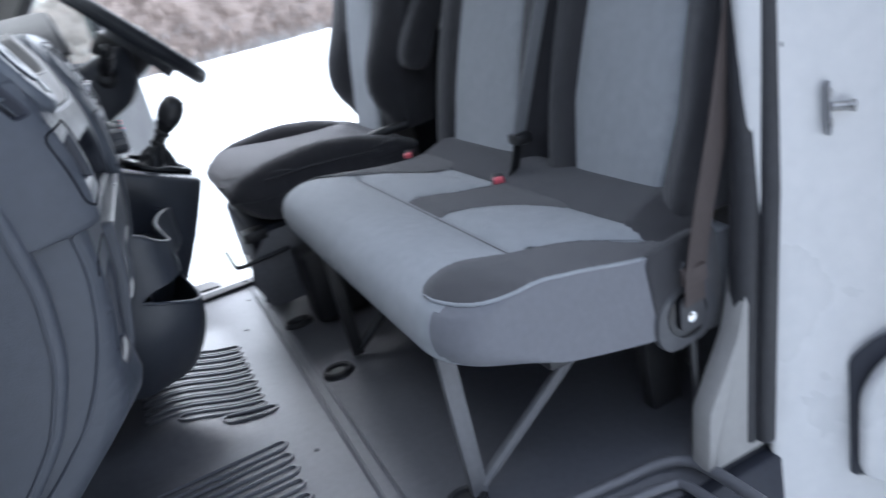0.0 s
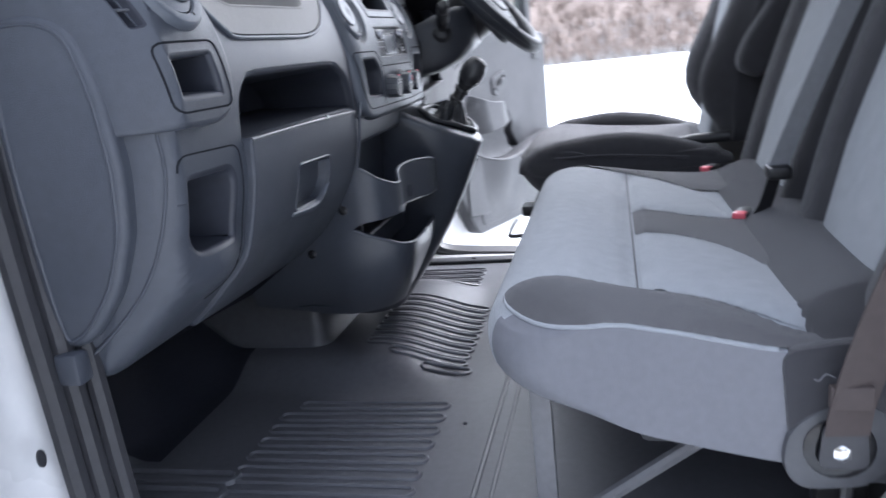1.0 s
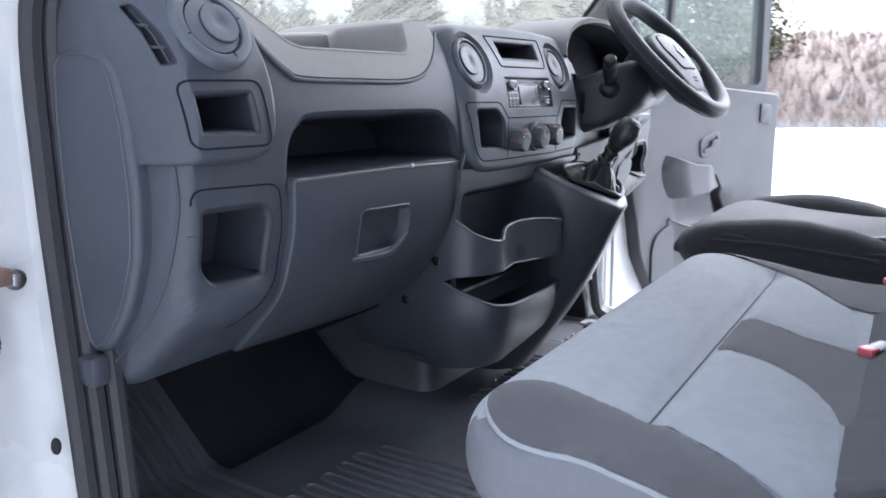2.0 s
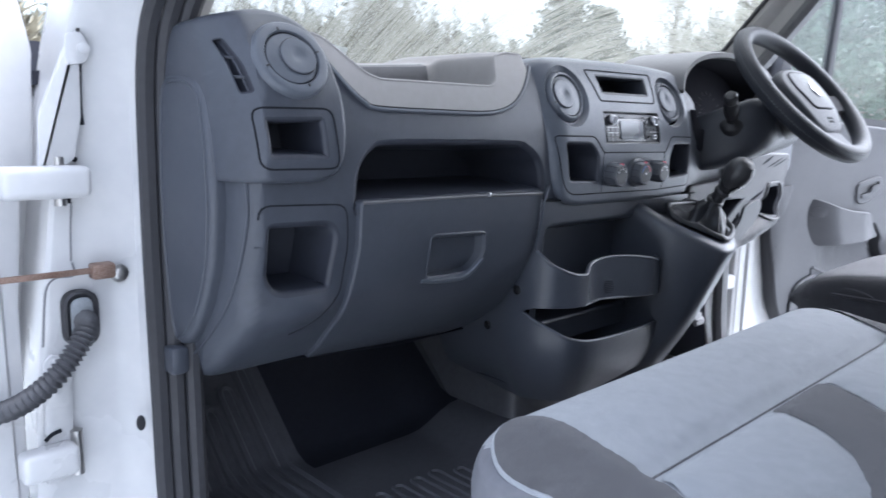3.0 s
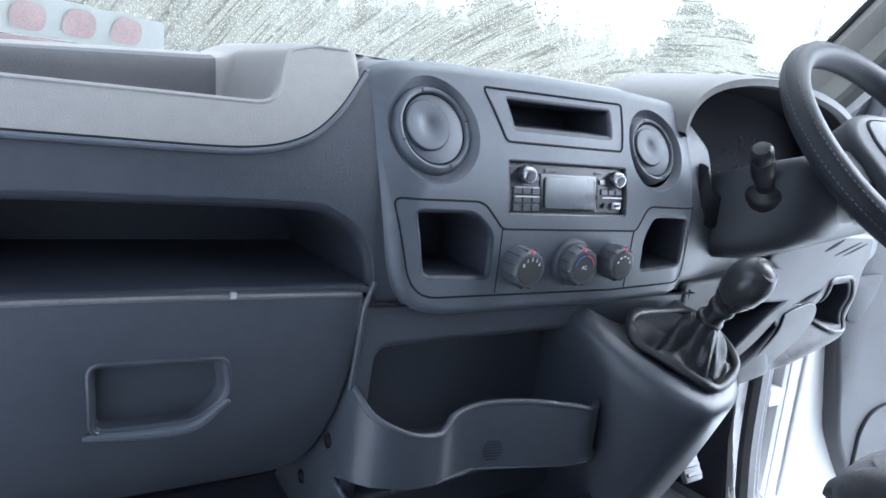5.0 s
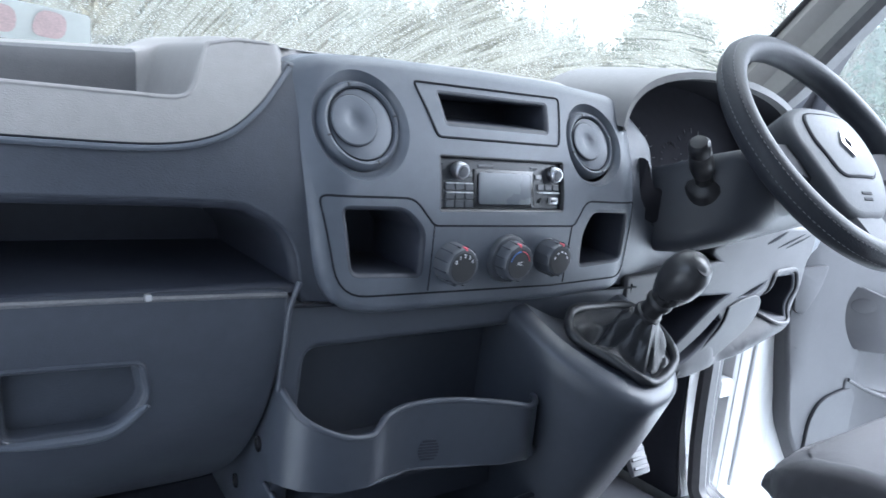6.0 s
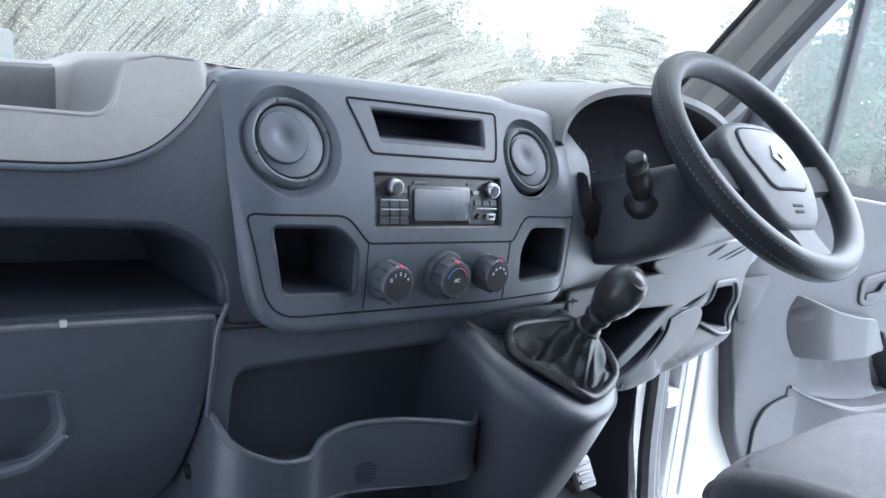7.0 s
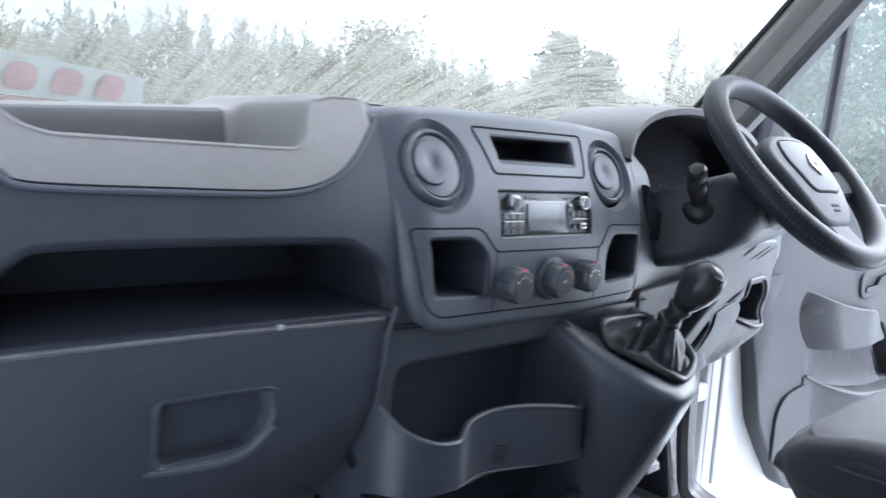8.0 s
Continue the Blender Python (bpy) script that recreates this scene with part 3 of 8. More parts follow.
def build_door(tag, side, hinge, turn, label):
    at = door_place(side, hinge, turn)
    root = thing("van_door", at(0, 0.5), label, "door", "van doors")
    body = [(0.0, 0.50), (0.92, 0.50), (0.96, 0.80), (0.96, 1.285), (0.0, 1.345)]
    bm = bmesh.new()
    prism(bm, rloop(body, 0.04, 5), lambda u, v, w: at(u, v, w), 0.10, 0.012)
    part("door_shell", bm, PAINT, root, "white painted steel shell")
    bm = bmesh.new()
    outer = rloop([(0.0, 1.335), (0.96, 1.275), (0.95, 1.95), (0.88, 2.06), (0.55, 2.06), (0.17, 1.66)], 0.05, 5)
    inner = rloop([(0.065, 1.375), (0.915, 1.315), (0.905, 1.93), (0.85, 2.0), (0.57, 2.0), (0.205, 1.655)], 0.04, 5)
    sheet(bm, dense(outer, 0.05), [dense(inner, 0.05)], lambda u, v: at(u, v, 0.02), 0.2)
    sheet(bm, dense(outer, 0.05), [dense(inner, 0.05)], lambda u, v: at(u, v, 0.07), 0.2)
    loft(bm, [[at(u, v, w) for u, v in outer] for w in (0.02, 0.07)])
    loft(bm, [[at(u, v, w) for u, v in inner] for w in (0.02, 0.07)])
    part("window_frame", bm, PAINT if side < 0 else RUBBER, root, "window frame with black seals")
    bm = bmesh.new()
    sheet(bm, dense(inner, 0.05), [], lambda u, v: at(u, v, 0.045), 0.3)
    g = part("pane", bm, pane_glass, root, "misted side window glass")
    g.visible_shadow = False
    return root, at


door_r, at_r = build_door("driver", 1, (0.94, 0.205), -20, "open van door with a grey moulded inner panel")
bm = bmesh.new()
panel = dense(rloop([(0.088, 1.05), (0.097, 0.96), (0.117, 0.856), (0.140, 0.76), (0.185, 0.68), (0.25, 0.58), (0.89, 0.56), (0.92, 0.8), (0.92, 1.275), (0.09, 1.335)], 0.03, 5), 0.03)
grip = dense(rloop([(0.246, 1.092), (0.226, 1.061), (0.228, 1.015), (0.248, 0.973), (0.272, 0.945), (0.412, 0.953), (0.531, 0.966), (0.515, 0.998), (0.490, 1.034), (0.468, 1.042), (0.410, 1.045), (0.333, 1.061)], [0.004, 0.02, 0.03, 0.02, 0.008, 0.02, 0.008, 0.02, 0.02, 0.02, 0.03, 0.03], 4), 0.015)
slot = dense(rloop([(0.520, 0.94), (0.514, 1.000), (0.528, 1.012), (0.546, 1.008), (0.580, 0.960), (0.632, 0.845), (0.566, 0.842)], 0.010, 4), 0.015)
bin_hole = dense(rloop([(0.31, 0.74), (0.31, 0.855), (0.42, 0.838), (0.52, 0.835), (0.88, 0.87), (0.88, 0.70)], 0.02, 4), 0.03)


def panel_at(u, v):
    """Inner skin of the driver door: flat, with a shallow hollow above the bin and a rolled top."""
    dish = 0.016 * ease(0.27, 0.34, u) * ease(0.96, 0.92, v) * ease(0.83, 0.87, v) * ease(0.66, 0.58, u)
    return at_r(u, v, -0.050 + dish - 0.016 * ease(1.24, 1.33, v) + 0.008 * ease(0.12, 0.09, u))


sheet(bm, panel, [grip, slot, bin_hole], panel_at, 0.03)
inw = Vector(at_r(0, 0, 1)) - Vector(at_r(0, 0, 0))
flange(bm, panel, panel_at, inw, 0.008, 0.048)
part("inner_panel", bm, TRIM, door_r, "grey moulded plastic inner panel")
for hole, deep, nm in ((slot, 0.035, "slot_well"), (bin_hole, 0.035, "bin_well")):
    bm = bmesh.new()
    pocket(bm, hole, panel_at, inw, deep, 0.006, 0.005)
    part(nm, bm, TRIM, door_r)
bm = bmesh.new()
grip_at = lambda u, v: at_r(u, v, -0.020 - 0.062 * ease(0.226, 0.350, u + 0.25 * (v - 1.0)) ** 0.8 + 0.020 * ease(0.44, 0.53, u) - 0.006 * ease(1.0, 0.95, v))
sheet(bm, grip, [], grip_at, 0.012)
flange(bm, grip, grip_at, inw, 0.005, 0.05)
pull_ob = part("door_pull", bm, TRIM, door_r, "moulded pull handle with a hollow grip")
bm = bmesh.new()
prism(bm, circle(0.272, 1.048, 0.021, 20, 0.8), lambda u, v, w: tuple(Vector(grip_at(u, v)) - inw * w), 0.0016, 0.0006)
part("screw_cap", bm, TRIM, pull_ob, "round screw cover in the grip")
bm = bmesh.new()
lip = dense(rloop([(0.276, 0.60), (0.270, 0.872), (0.335, 0.846), (0.414, 0.828), (0.509, 0.829), (0.64, 0.856), (0.86, 0.88), (0.88, 0.60)], [0.03, 0.004, 0.03, 0.03, 0.03, 0.03, 0.02, 0.03], 4), 0.02)
lip_at = lambda u, v: at_r(u, v, -0.054 - 0.045 * ease(0.27, 0.45, u) * ease(0.60, 0.80, v))
sheet(bm, lip, [], lip_at, 0.03)
flange(bm, lip, lip_at, inw, 0.006, 0.05)
bin_ob = part("door_bin", bm, TRIM, door_r, "long storage bin low on the door")
bm = bmesh.new()
tube(bm, [lip_at(u, v) for u, v in curve2([(0.272, 0.874), (0.335, 0.847), (0.414, 0.829), (0.509, 0.830), (0.64, 0.857), (0.85, 0.882)], 6)], 0.0045, n=8)
part("rolled_lip", bm, TRIM, bin_ob, "rolled bin edge")
bm = bmesh.new()
spk = dense(rloop([(0.186, 0.66), (0.186, 0.777), (0.204, 0.822), (0.258, 0.846), (0.304, 0.858), (0.262, 0.872), (0.268, 0.62)][:5] + [(0.332, 0.80), (0.335, 0.64)], [0.01, 0.02, 0.025, 0.02, 0.008, 0.02, 0.02], 5), 0.015)
sp_at = lambda u, v: tuple(Vector(panel_at(u, v)) - inw * 0.007)
sheet(bm, spk, [], sp_at, 0.03)
flange(bm, spk, sp_at, inw, 0.003, 0.010)
spk_ob = part("speaker_cover", bm, TRIM, door_r, "raised speaker cover")
bm = bmesh.new()
tube(bm, [tuple(Vector(panel_at(u, v)) - inw * 0.0005) for u, v in inset(spk, -0.004)], 0.0018, n=6, closed=True)
part("cover_gap", bm, SEAM, spk_ob)
bm = bmesh.new()
prism(bm, rloop([(0.068, 1.125), (0.152, 1.138), (0.138, 1.082), (0.108, 1.022), (0.088, 1.03)], [0.006, 0.012, 0.02, 0.012, 0.006]), lambda u, v, w: tuple(Vector(panel_at(u, v)) - inw * (w - 0.002)), 0.010, 0.004)
part("corner_cover", bm, TRIM, door_r, "small grey corner cover")
bm = bmesh.new()
hl = dense(rloop([(0.438, 1.074), (0.434, 1.132), (0.534, 1.158), (0.550, 1.110), (0.480, 1.076)], 0.018, 5), 0.008)
ha = lambda u, v: tuple(Vector(panel_at(u, v)) - inw * 0.006)
sheet(bm, hl, [dense(inset(hl, 0.011), 0.008)], ha, 0.03)
flange(bm, hl, ha, inw, 0.005, 0.008)
ring = part("handle_bezel", bm, TRIM, door_r, "recessed inner door release")
bm = bmesh.new()
pocket(bm, inset(hl, 0.011), lambda u, v: tuple(Vector(ha(u, v)) + inw * 0.001), inw, 0.004, 0.001, 0.001)
part("handle_well", bm, BLACK, ring)
bm = bmesh.new()
prism(bm, rloop([(0.449, 1.086), (0.449, 1.100), (0.488, 1.106), (0.500, 1.128), (0.528, 1.134), (0.534, 1.116), (0.480, 1.088)], 0.006), lambda u, v, w: tuple(Vector(panel_at(u, v)) - inw * (0.003 + w)), 0.006, 0.002)
part("release_lever", bm, TRIM, ring)
bm = bmesh.new()
prism(bm, rloop([(0.012, 0.50), (0.13, 0.50), (0.11, 1.30), (0.012, 1.32)], 0.012), lambda u, v, w: at_r(u, v, -0.004 + w), 0.03, 0.006)
part("door_edge", bm, PAINT, door_r, "folded white door edge")
bm = bmesh.new()
tube(bm, [at_r(0.045, 0.60, -0.006), at_r(0.045, 1.0, -0.006), at_r(0.040, 1.28, -0.006)], 0.006, n=8)
part("edge_bead", bm, PAINT, door_r, "raised weld bead")
bm = bmesh.new()
sw = rloop([(0.80, 1.18), (0.80, 1.25), (0.87, 1.245), (0.87, 1.175)], 0.01)
prism(bm, sw, lambda u, v, w: tuple(Vector(panel_at(u, v)) - inw * (0.001 + w)), 0.005, 0.002)
part("recess_plate", bm, BLACK, door_r, "small black recess near the door edge")
bm = bmesh.new()
tube(bm, [at_r(0.02, 0.6, 0.05), at_r(0.005, 0.8, 0.05), at_r(0.0, 1.3, 0.05)], 0.012, n=8)
part("edge_seal", bm, GREY_SEAL, door_r, "black rubber edge seal")
bm = bmesh.new()
prism(bm, rloop([(0.34, 1.36), (0.365, 1.36), (0.405, 1.86), (0.38, 1.86)], 0.004), lambda u, v, w: at_r(u, v, 0.03 + w), 0.03, 0.003)
part("quarter_bar", bm, RUBBER, door_r, "black upright window bar")
bm = bmesh.new()
prism(bm, rloop([(0.06, 1.34), (0.20, 1.335), (0.16, 1.44), (0.12, 1.53), (0.10, 1.50)], 0.012), lambda u, v, w: at_r(u, v, -0.02 + w), 0.05, 0.006)
part("mirror_corner", bm, TRIM, door_r, "grey plastic mirror corner cover")

door_l, at_l = build_door("passenger", -1, (1.005, 0.345), -6, "open white van door on its hinges")
bm = bmesh.new()
pl = dense(rloop([(0.16, 0.55), (0.95, 0.55), (0.98, 1.33), (0.14, 1.33), (0.12, 0.9)], 0.05, 5), 0.05)
pa = lambda u, v: at_l(u, v, -0.02)
sheet(bm, pl, [], pa, 0.1)
flange(bm, pl, pa, Vector(at_l(0, 0, 1)) - Vector(at_l(0, 0, 0)), 0.008, 0.018)
part("inner_panel", bm, TRIM, door_l, "grey moulded plastic inner panel")
bm = bmesh.new()
prism(bm, rloop([(0.0, 0.50), (0.05, 0.50), (0.05, 1.42), (0.02, 1.52), (-0.035, 1.46), (-0.050, 1.385), (-0.048, 1.365), (-0.042, 1.24), (-0.022, 1.19), (-0.010, 1.05)], 0.008), lambda u, v, w: at_l(u, v, -0.045 + w), 0.045, 0.008)
part("door_edge", bm, PAINT, door_l, "folded white door edge")
for z in (1.217, 0.841):
    bm = bmesh.new()
    box(bm, (-1.02, 0.225, z - 0.021), (-0.912 if z > 1 else -0.948, 0.262, z + 0.021), 0.010, 4)
    h = part("hinge", bm, PAINT, door_l, "white painted door hinge")
    bm = bmesh.new()
    spin(bm, [(0.008, -0.032), (0.008, 0.032)], 12, pose(-0.945, 0.255, z))
    part("hinge_pin", bm, STEEL, h)

for z in (1.218, 0.835):
    bm = bmesh.new()
    box(bm, (0.905, 0.205, z - 0.022), (1.00, 0.245, z + 0.022), 0.008, 3)
    h = part("hinge", bm, PAINT, door_r, "white painted door hinge")
    bm = bmesh.new()
    spin(bm, [(0.008, -0.034), (0.008, 0.034)], 12, pose(0.958, 0.215, z))
    part("hinge_pin", bm, STEEL, h)
    for dz in (0.050, -0.050):
        bm = bmesh.new()
        spin(bm, [(0.011, 0.0), (0.011, 0.004), (0.007, 0.005), (0.007, 0.010), (0.005, 0.011)], 12, pose(0.925, 0.262, z + dz, 90))
        part("hinge_bolt", bm, PAINT, h)

strap = thing("door_check_strap", (-0.88, 0.25, 1.08), "rusty steel check strap bolted to the pillar", "door strap")
bm = bmesh.new()
box(bm, (-1.05, 0.245, 1.091), (-0.90, 0.251, 1.099), 0.001)
part("arm", bm, RUST, strap)
bm = bmesh.new()
box(bm, (-0.915, 0.238, 1.083), (-0.885, 0.26, 1.104), 0.003)
part("bracket", bm, RUST, strap)
bm = bmesh.new()
spin(bm, [(0.013, 0.0), (0.013, 0.005), (0.008, 0.006), (0.008, 0.011), (0.006, 0.012)], 14, pose(-0.876, 0.257, 1.086, 90))
part("bolt", bm, STEEL, strap, "worn steel bolt head")

loom = thing("wiring_grommet", (-0.928, 0.262, 1.0), "black corrugated wiring hose in a rubber grommet", "cable hose")
bm = bmesh.new()
gl_loop = rloop([(-0.951, 0.99), (-0.906, 0.99), (-0.906, 1.068), (-0.951, 1.068)], 0.022, 6)
loft(bm, [[(u, y, v) for u, v in inset(gl_loop, d)] for y, d in ((0.268, 0.0), (0.252, 0.0), (0.249, 0.003), (0.253, 0.007), (0.254, 0.01))], cap=True)
part("grommet", bm, RUBBER, loom)
bm = bmesh.new()
prism(bm, rloop([(-0.943, 0.999), (-0.914, 0.999), (-0.914, 1.059), (-0.943, 1.059)], 0.014, 5), lambda u, v, w: (u, 0.2535 - w, v), 0.004, 0.0015)
part("grommet_plate", bm, mat("dusty_grey_rubber", (0.20, 0.215, 0.23), 0.6, var=0.2, scale=30), loom, "dusty grey rubber centre")
bm = bmesh.new()
line = [Vector(p) for p in curve2([(-0.925, 0.252, 1.028), (-0.932, 0.225, 1.022), (-0.955, 0.21, 0.995), (-0.985, 0.215, 0.96), (-1.02, 0.25, 0.925), (-1.06, 0.31, 0.90)], 24)]
tube(bm, line, [0.0128 + 0.0024 * math.sin(i * 1.571) for i in range(len(line))], n=14)
part("hose", bm, mat("dusty_black_hose", (0.060, 0.060, 0.066), 0.5, var=0.25, scale=40), loom, "dusty corrugated hose")

bm = bmesh.new()
prism(bm, rloop([(-0.984, 0.80), (-0.952, 0.80), (-0.945, 0.905), (-0.942, 0.975), (-0.968, 0.984), (-0.978, 0.975)], 0.004), lambda u, v, w: (u, 0.268 - w, v), 0.008, 0.002)
plate = structure("bracket_plate", bm, PAINT, "white painted folded bracket on the pillar", "bracket")
bm = bmesh.new()
prism(bm, rloop([(-0.979, 0.912), (-0.950, 0.910), (-0.946, 0.974), (-0.970, 0.980)], 0.006), lambda u, v, w: (u, 0.2595 - w, v), 0.005, 0.0015)
part("tab", bm, PAINT, plate)
bm = bmesh.new()
spin(bm, [(0.006, 0.0), (0.006, 0.003), (0.004, 0.004)], 12, pose(-0.966, 0.2545, 0.936, 90))
part("bolt", bm, PAINT, plate)
bm = bmesh.new()
prism(bm, rloop([(-0.972, 1.21), (-0.925, 1.246), (-0.914, 1.30), (-0.911, 1.40), (-0.908, 1.426), (-0.93, 1.385), (-0.965, 1.303)], 0.004), lambda u, v, w: (u, 0.262 - w, v), 0.012, 0.003)
prism(bm, rloop([(-0.93, 1.365), (-0.905, 1.37), (-0.898, 1.388), (-0.91, 1.41), (-0.93, 1.405)], 0.006), lambda u, v, w: (u, 0.250 - w, v), 0.004, 0.0015)
flange_ob = structure("wing_flange", bm, PAINT, "white painted wing edge with a bolted tab", "panel edge")
# Short thick bars paint the hinge shadows; the others are gaps and grooves
for way, r in (([(-0.9075, 0.2565, 1.425), (-0.9095, 0.2565, 1.40), (-0.9110, 0.2575, 1.36), (-0.9125, 0.2575, 1.315), (-0.9110, 0.258, 1.290)], 0.0028), ([(-0.941, 0.259, 1.240), (-0.930, 0.259, 1.247), (-0.921, 0.259, 1.244)], 0.0035), ([(-0.948, 0.262, 1.196), (-0.940, 0.262, 1.191), (-0.931, 0.262, 1.190)], 0.0038), ([(-0.929, 0.2655, 1.188), (-0.932, 0.2655, 1.15), (-0.934, 0.2655, 1.108)], 0.0013), ([(-0.976, 0.2655, 0.995), (-0.971, 0.2655, 1.05), (-0.966, 0.2655, 1.076), (-0.954, 0.2655, 1.087), (-0.931, 0.2655, 1.088), (-0.933, 0.2655, 1.106)], 0.0015), ([(-0.984, 0.258, 0.866), (-0.975, 0.258, 0.873), (-0.963, 0.258, 0.876)], 0.0030)):
    bm = bmesh.new()
    tube(bm, [tuple(p) for p in curve2(way, 5)], r, n=6)
    part("gap_and_hinge_shadow", bm, SEAM if r > 0.002 else FRAME, flange_ob)
bm = bmesh.new()
spin(bm, [(0.0075, 0.0), (0.0075, 0.003), (0.005, 0.004)], 12, pose(-0.908, 0.246, 1.388, 90))
structure("tab_bolt", bm, PAINT, "painted bolt in the wing tab", "bolt")
bm = bmesh.new()
spin(bm, [(0.0085, 0.0), (0.0085, 0.003), (0.004, 0.0035)], 14, pose(-0.863, 0.238, 0.866, 90) @ Matrix.Diagonal((0.75, 1.35, 1, 1)))
structure("pillar_plug", bm, RUBBER, "small dark plug in the pillar", "plug")

# striker and sliding door handle on the rear pillar
strk = thing("door_striker", (-0.85, -0.845, 1.08), "steel door striker pin on an oval plate", "striker")
bm = bmesh.new()
sm = pose(-0.848, -0.842, 1.09, 90, 0, -62)
prism(bm, rloop([(-0.017, -0.035), (0.008, -0.035), (0.019, -0.02), (0.019, 0.02), (0.008, 0.035), (-0.017, 0.035)], 0.008), lambda u, v, w: tuple(sm @ Vector((u, v, w))), 0.004, 0.001)
part("plate", bm, FRAME, strk)
bm = bmesh.new()
spin(bm, [(0.006, 0.0), (0.006, 0.026), (0.008, 0.028), (0.008, 0.033)], 14, sm)
part("pin", bm, STEEL, strk)
for dv in (-0.02, 0.02):
    bm = bmesh.new()
    spin(bm, [(0.006, 0.003), (0.006, 0.006), (0.003, 0.007)], 10, sm @ pose(-0.004, dv, 0))
    part("screw", bm, STEEL, strk)
bm = bmesh.new()
sm2 = pose(-0.829, -0.79, 1.185, 90, 0, -75)
spin(bm, [(0.007, 0.0), (0.007, 0.003), (0.005, 0.004)], 12, sm2)
structure("pillar_switch", bm, TRIM, "small grey door switch plug", "plug")
hand = thing("sliding_door_handle", (-0.88, -0.88, 0.50), "white sliding door handle in a dark recess", "handle")
HU, HN = Vector((-0.57, -0.82, 0)), Vector((-0.82, 0.57, 0))
h_at = lambda u, v, w: tuple(Vector((-0.8535, -0.848, v)) + HU * u + HN * (w + 0.003))
bm = bmesh.new()
prism(bm, rloop([(0.0, 0.50), (0.15, 0.50), (0.15, 0.80), (0.03, 0.735), (0.004, 0.71)], 0.012, 4), h_at, 0.003, 0.001)
part("recess", bm, DEEP, hand)
bm = bmesh.new()
prism(bm, rloop([(0.008, 0.51), (0.15, 0.47), (0.15, 0.78), (0.045, 0.715), (0.012, 0.66)], 0.03, 6), lambda u, v, w: h_at(u, v, w + 0.004), 0.026, 0.010, 3)
part("grip", bm, PAINT, hand)

# sticker inside the windscreen, seen from behind
glue = lambda u, v, w=0.0: (u, screen_y(u, v) - 0.006 - w, v)
stick = thing("windscreen_sticker", (-0.5, 0.38, 1.41), "faded white sticker strip with red marks on the windscreen", "sticker")
PALE = mat("faded_sticker_white", (0.72, 0.78, 0.76), 0.7, var=0.05)
PINK = mat("faded_sticker_red", (0.70, 0.56, 0.56), 0.7, var=0.2, scale=25)
bm = bmesh.new()
sheet(bm, dense(rloop([(-0.735, 1.405), (-0.335, 1.405), (-0.345, 1.445), (-0.735, 1.462)], 0.006), 0.02), [], lambda u, v: glue(u, v), 0.03)
part("strip", bm, PALE, stick)
for i in range(6):
    bm = bmesh.new()
    u0 = -0.70 + 0.058 * i
    sheet(bm, dense(rloop([(u0 - 0.002, 1.413), (u0 + 0.040, 1.411), (u0 + 0.038, 1.441), (u0 + 0.002, 1.444)], 0.014), 0.01), [], lambda u, v: glue(u, v, 0.002), 0.03)
    part("red_bar", bm, PINK, stick)
bm = bmesh.new()
sheet(bm, dense(rloop([(-0.735, 1.399), (-0.40, 1.399), (-0.40, 1.404), (-0.735, 1.404)], 0.002), 0.02), [], lambda u, v: glue(u, v, 0.001), 0.03)
part("red_edge", bm, PINK, stick)

# ---- dashboard ----
ZP = (0.86, 0.908, 0.94, 0.99, 1.03, 1.064, 1.13, 1.19, 1.27, 1.305, 1.328, 1.36, 1.395, 1.44, 1.48, 1.6)
YP = (0.27, 0.18, 0.125, 0.07, 0.042, 0.02, 0.0, -0.006, -0.009, -0.003, 0.003, 0.014, 0.032, 0.06, 0.09, 0.2)
ZF = np.linspace(0.86, 1.6, 149)
YF = np.convolve(np.pad(np.interp(ZF, ZP, YP), 5, mode="edge"), np.ones(11) / 11, "valid")


def centre_y(z):
    return float(np.interp(z, ZF, YF))


# the outer corner unrolled: run along it, sideways place, step ahead
CU = (-0.98, -0.90, -0.87, -0.83, -0.80, -0.79, -0.778)
CX = (-0.818, -0.812, -0.809, -0.803, -0.793, -0.7865, -0.778)
CD = (0.195, 0.115, 0.085, 0.045, 0.017, 0.008, 0.0)


def side_y(x, z):
    y = centre_y(z) + 0.009 + 0.035 * min(abs(x), 0.778)
    # rolled lip under the lower pocket
    y -= 0.03 * math.exp(-((x + 0.71) / 0.07) ** 2 - ((z - 1.035) / 0.035) ** 2)
    return y


def on_side(u, z, proud=0.0):
    if u >= -0.778:
        return (u, side_y(u, z) - proud, z)
    k = min(1.0, (-0.778 - u) / 0.05)
    return (lerp_table(u, CU, CX) - proud * 0.8 * k, side_y(u, z) + lerp_table(u, CU, CD) - proud * (1 - k), z)


def on_centre(x, z, proud=0.0):
    e = 0.02 * max(0.0, (abs(x) - 0.20) / 0.05) ** 2
    return (x, centre_y(z) - proud + e, z)


AHEAD = (0, 1, 0)
dash = thing("dashboard", (0, 0.2, 0.95), "dark grey moulded van dashboard with a pale top", "dashboard")

tray_low = [(-0.676, 1.40), (-0.655, 1.372), (-0.636, 1.349), (-0.615, 1.331), (-0.592, 1.323), (-0.48, 1.321), (-0.405, 1.3205), (-0.368, 1.3225), (-0.338, 1.3285), (-0.312, 1.340), (-0.285, 1.362), (-0.262, 1.388), (-0.250, 1.402)]
tray_low = [tuple(p) for p in curve2(tray_low, 4)]
shelf_l = [(-0.640, 1.198), (-0.638, 1.225), (-0.630, 1.250), (-0.610, 1.270), (-0.580, 1.278), (-0.45, 1.278), (-0.32, 1.276), (-0.290, 1.269), (-0.262, 1.251), (-0.246, 1.225), (-0.239, 1.194)]
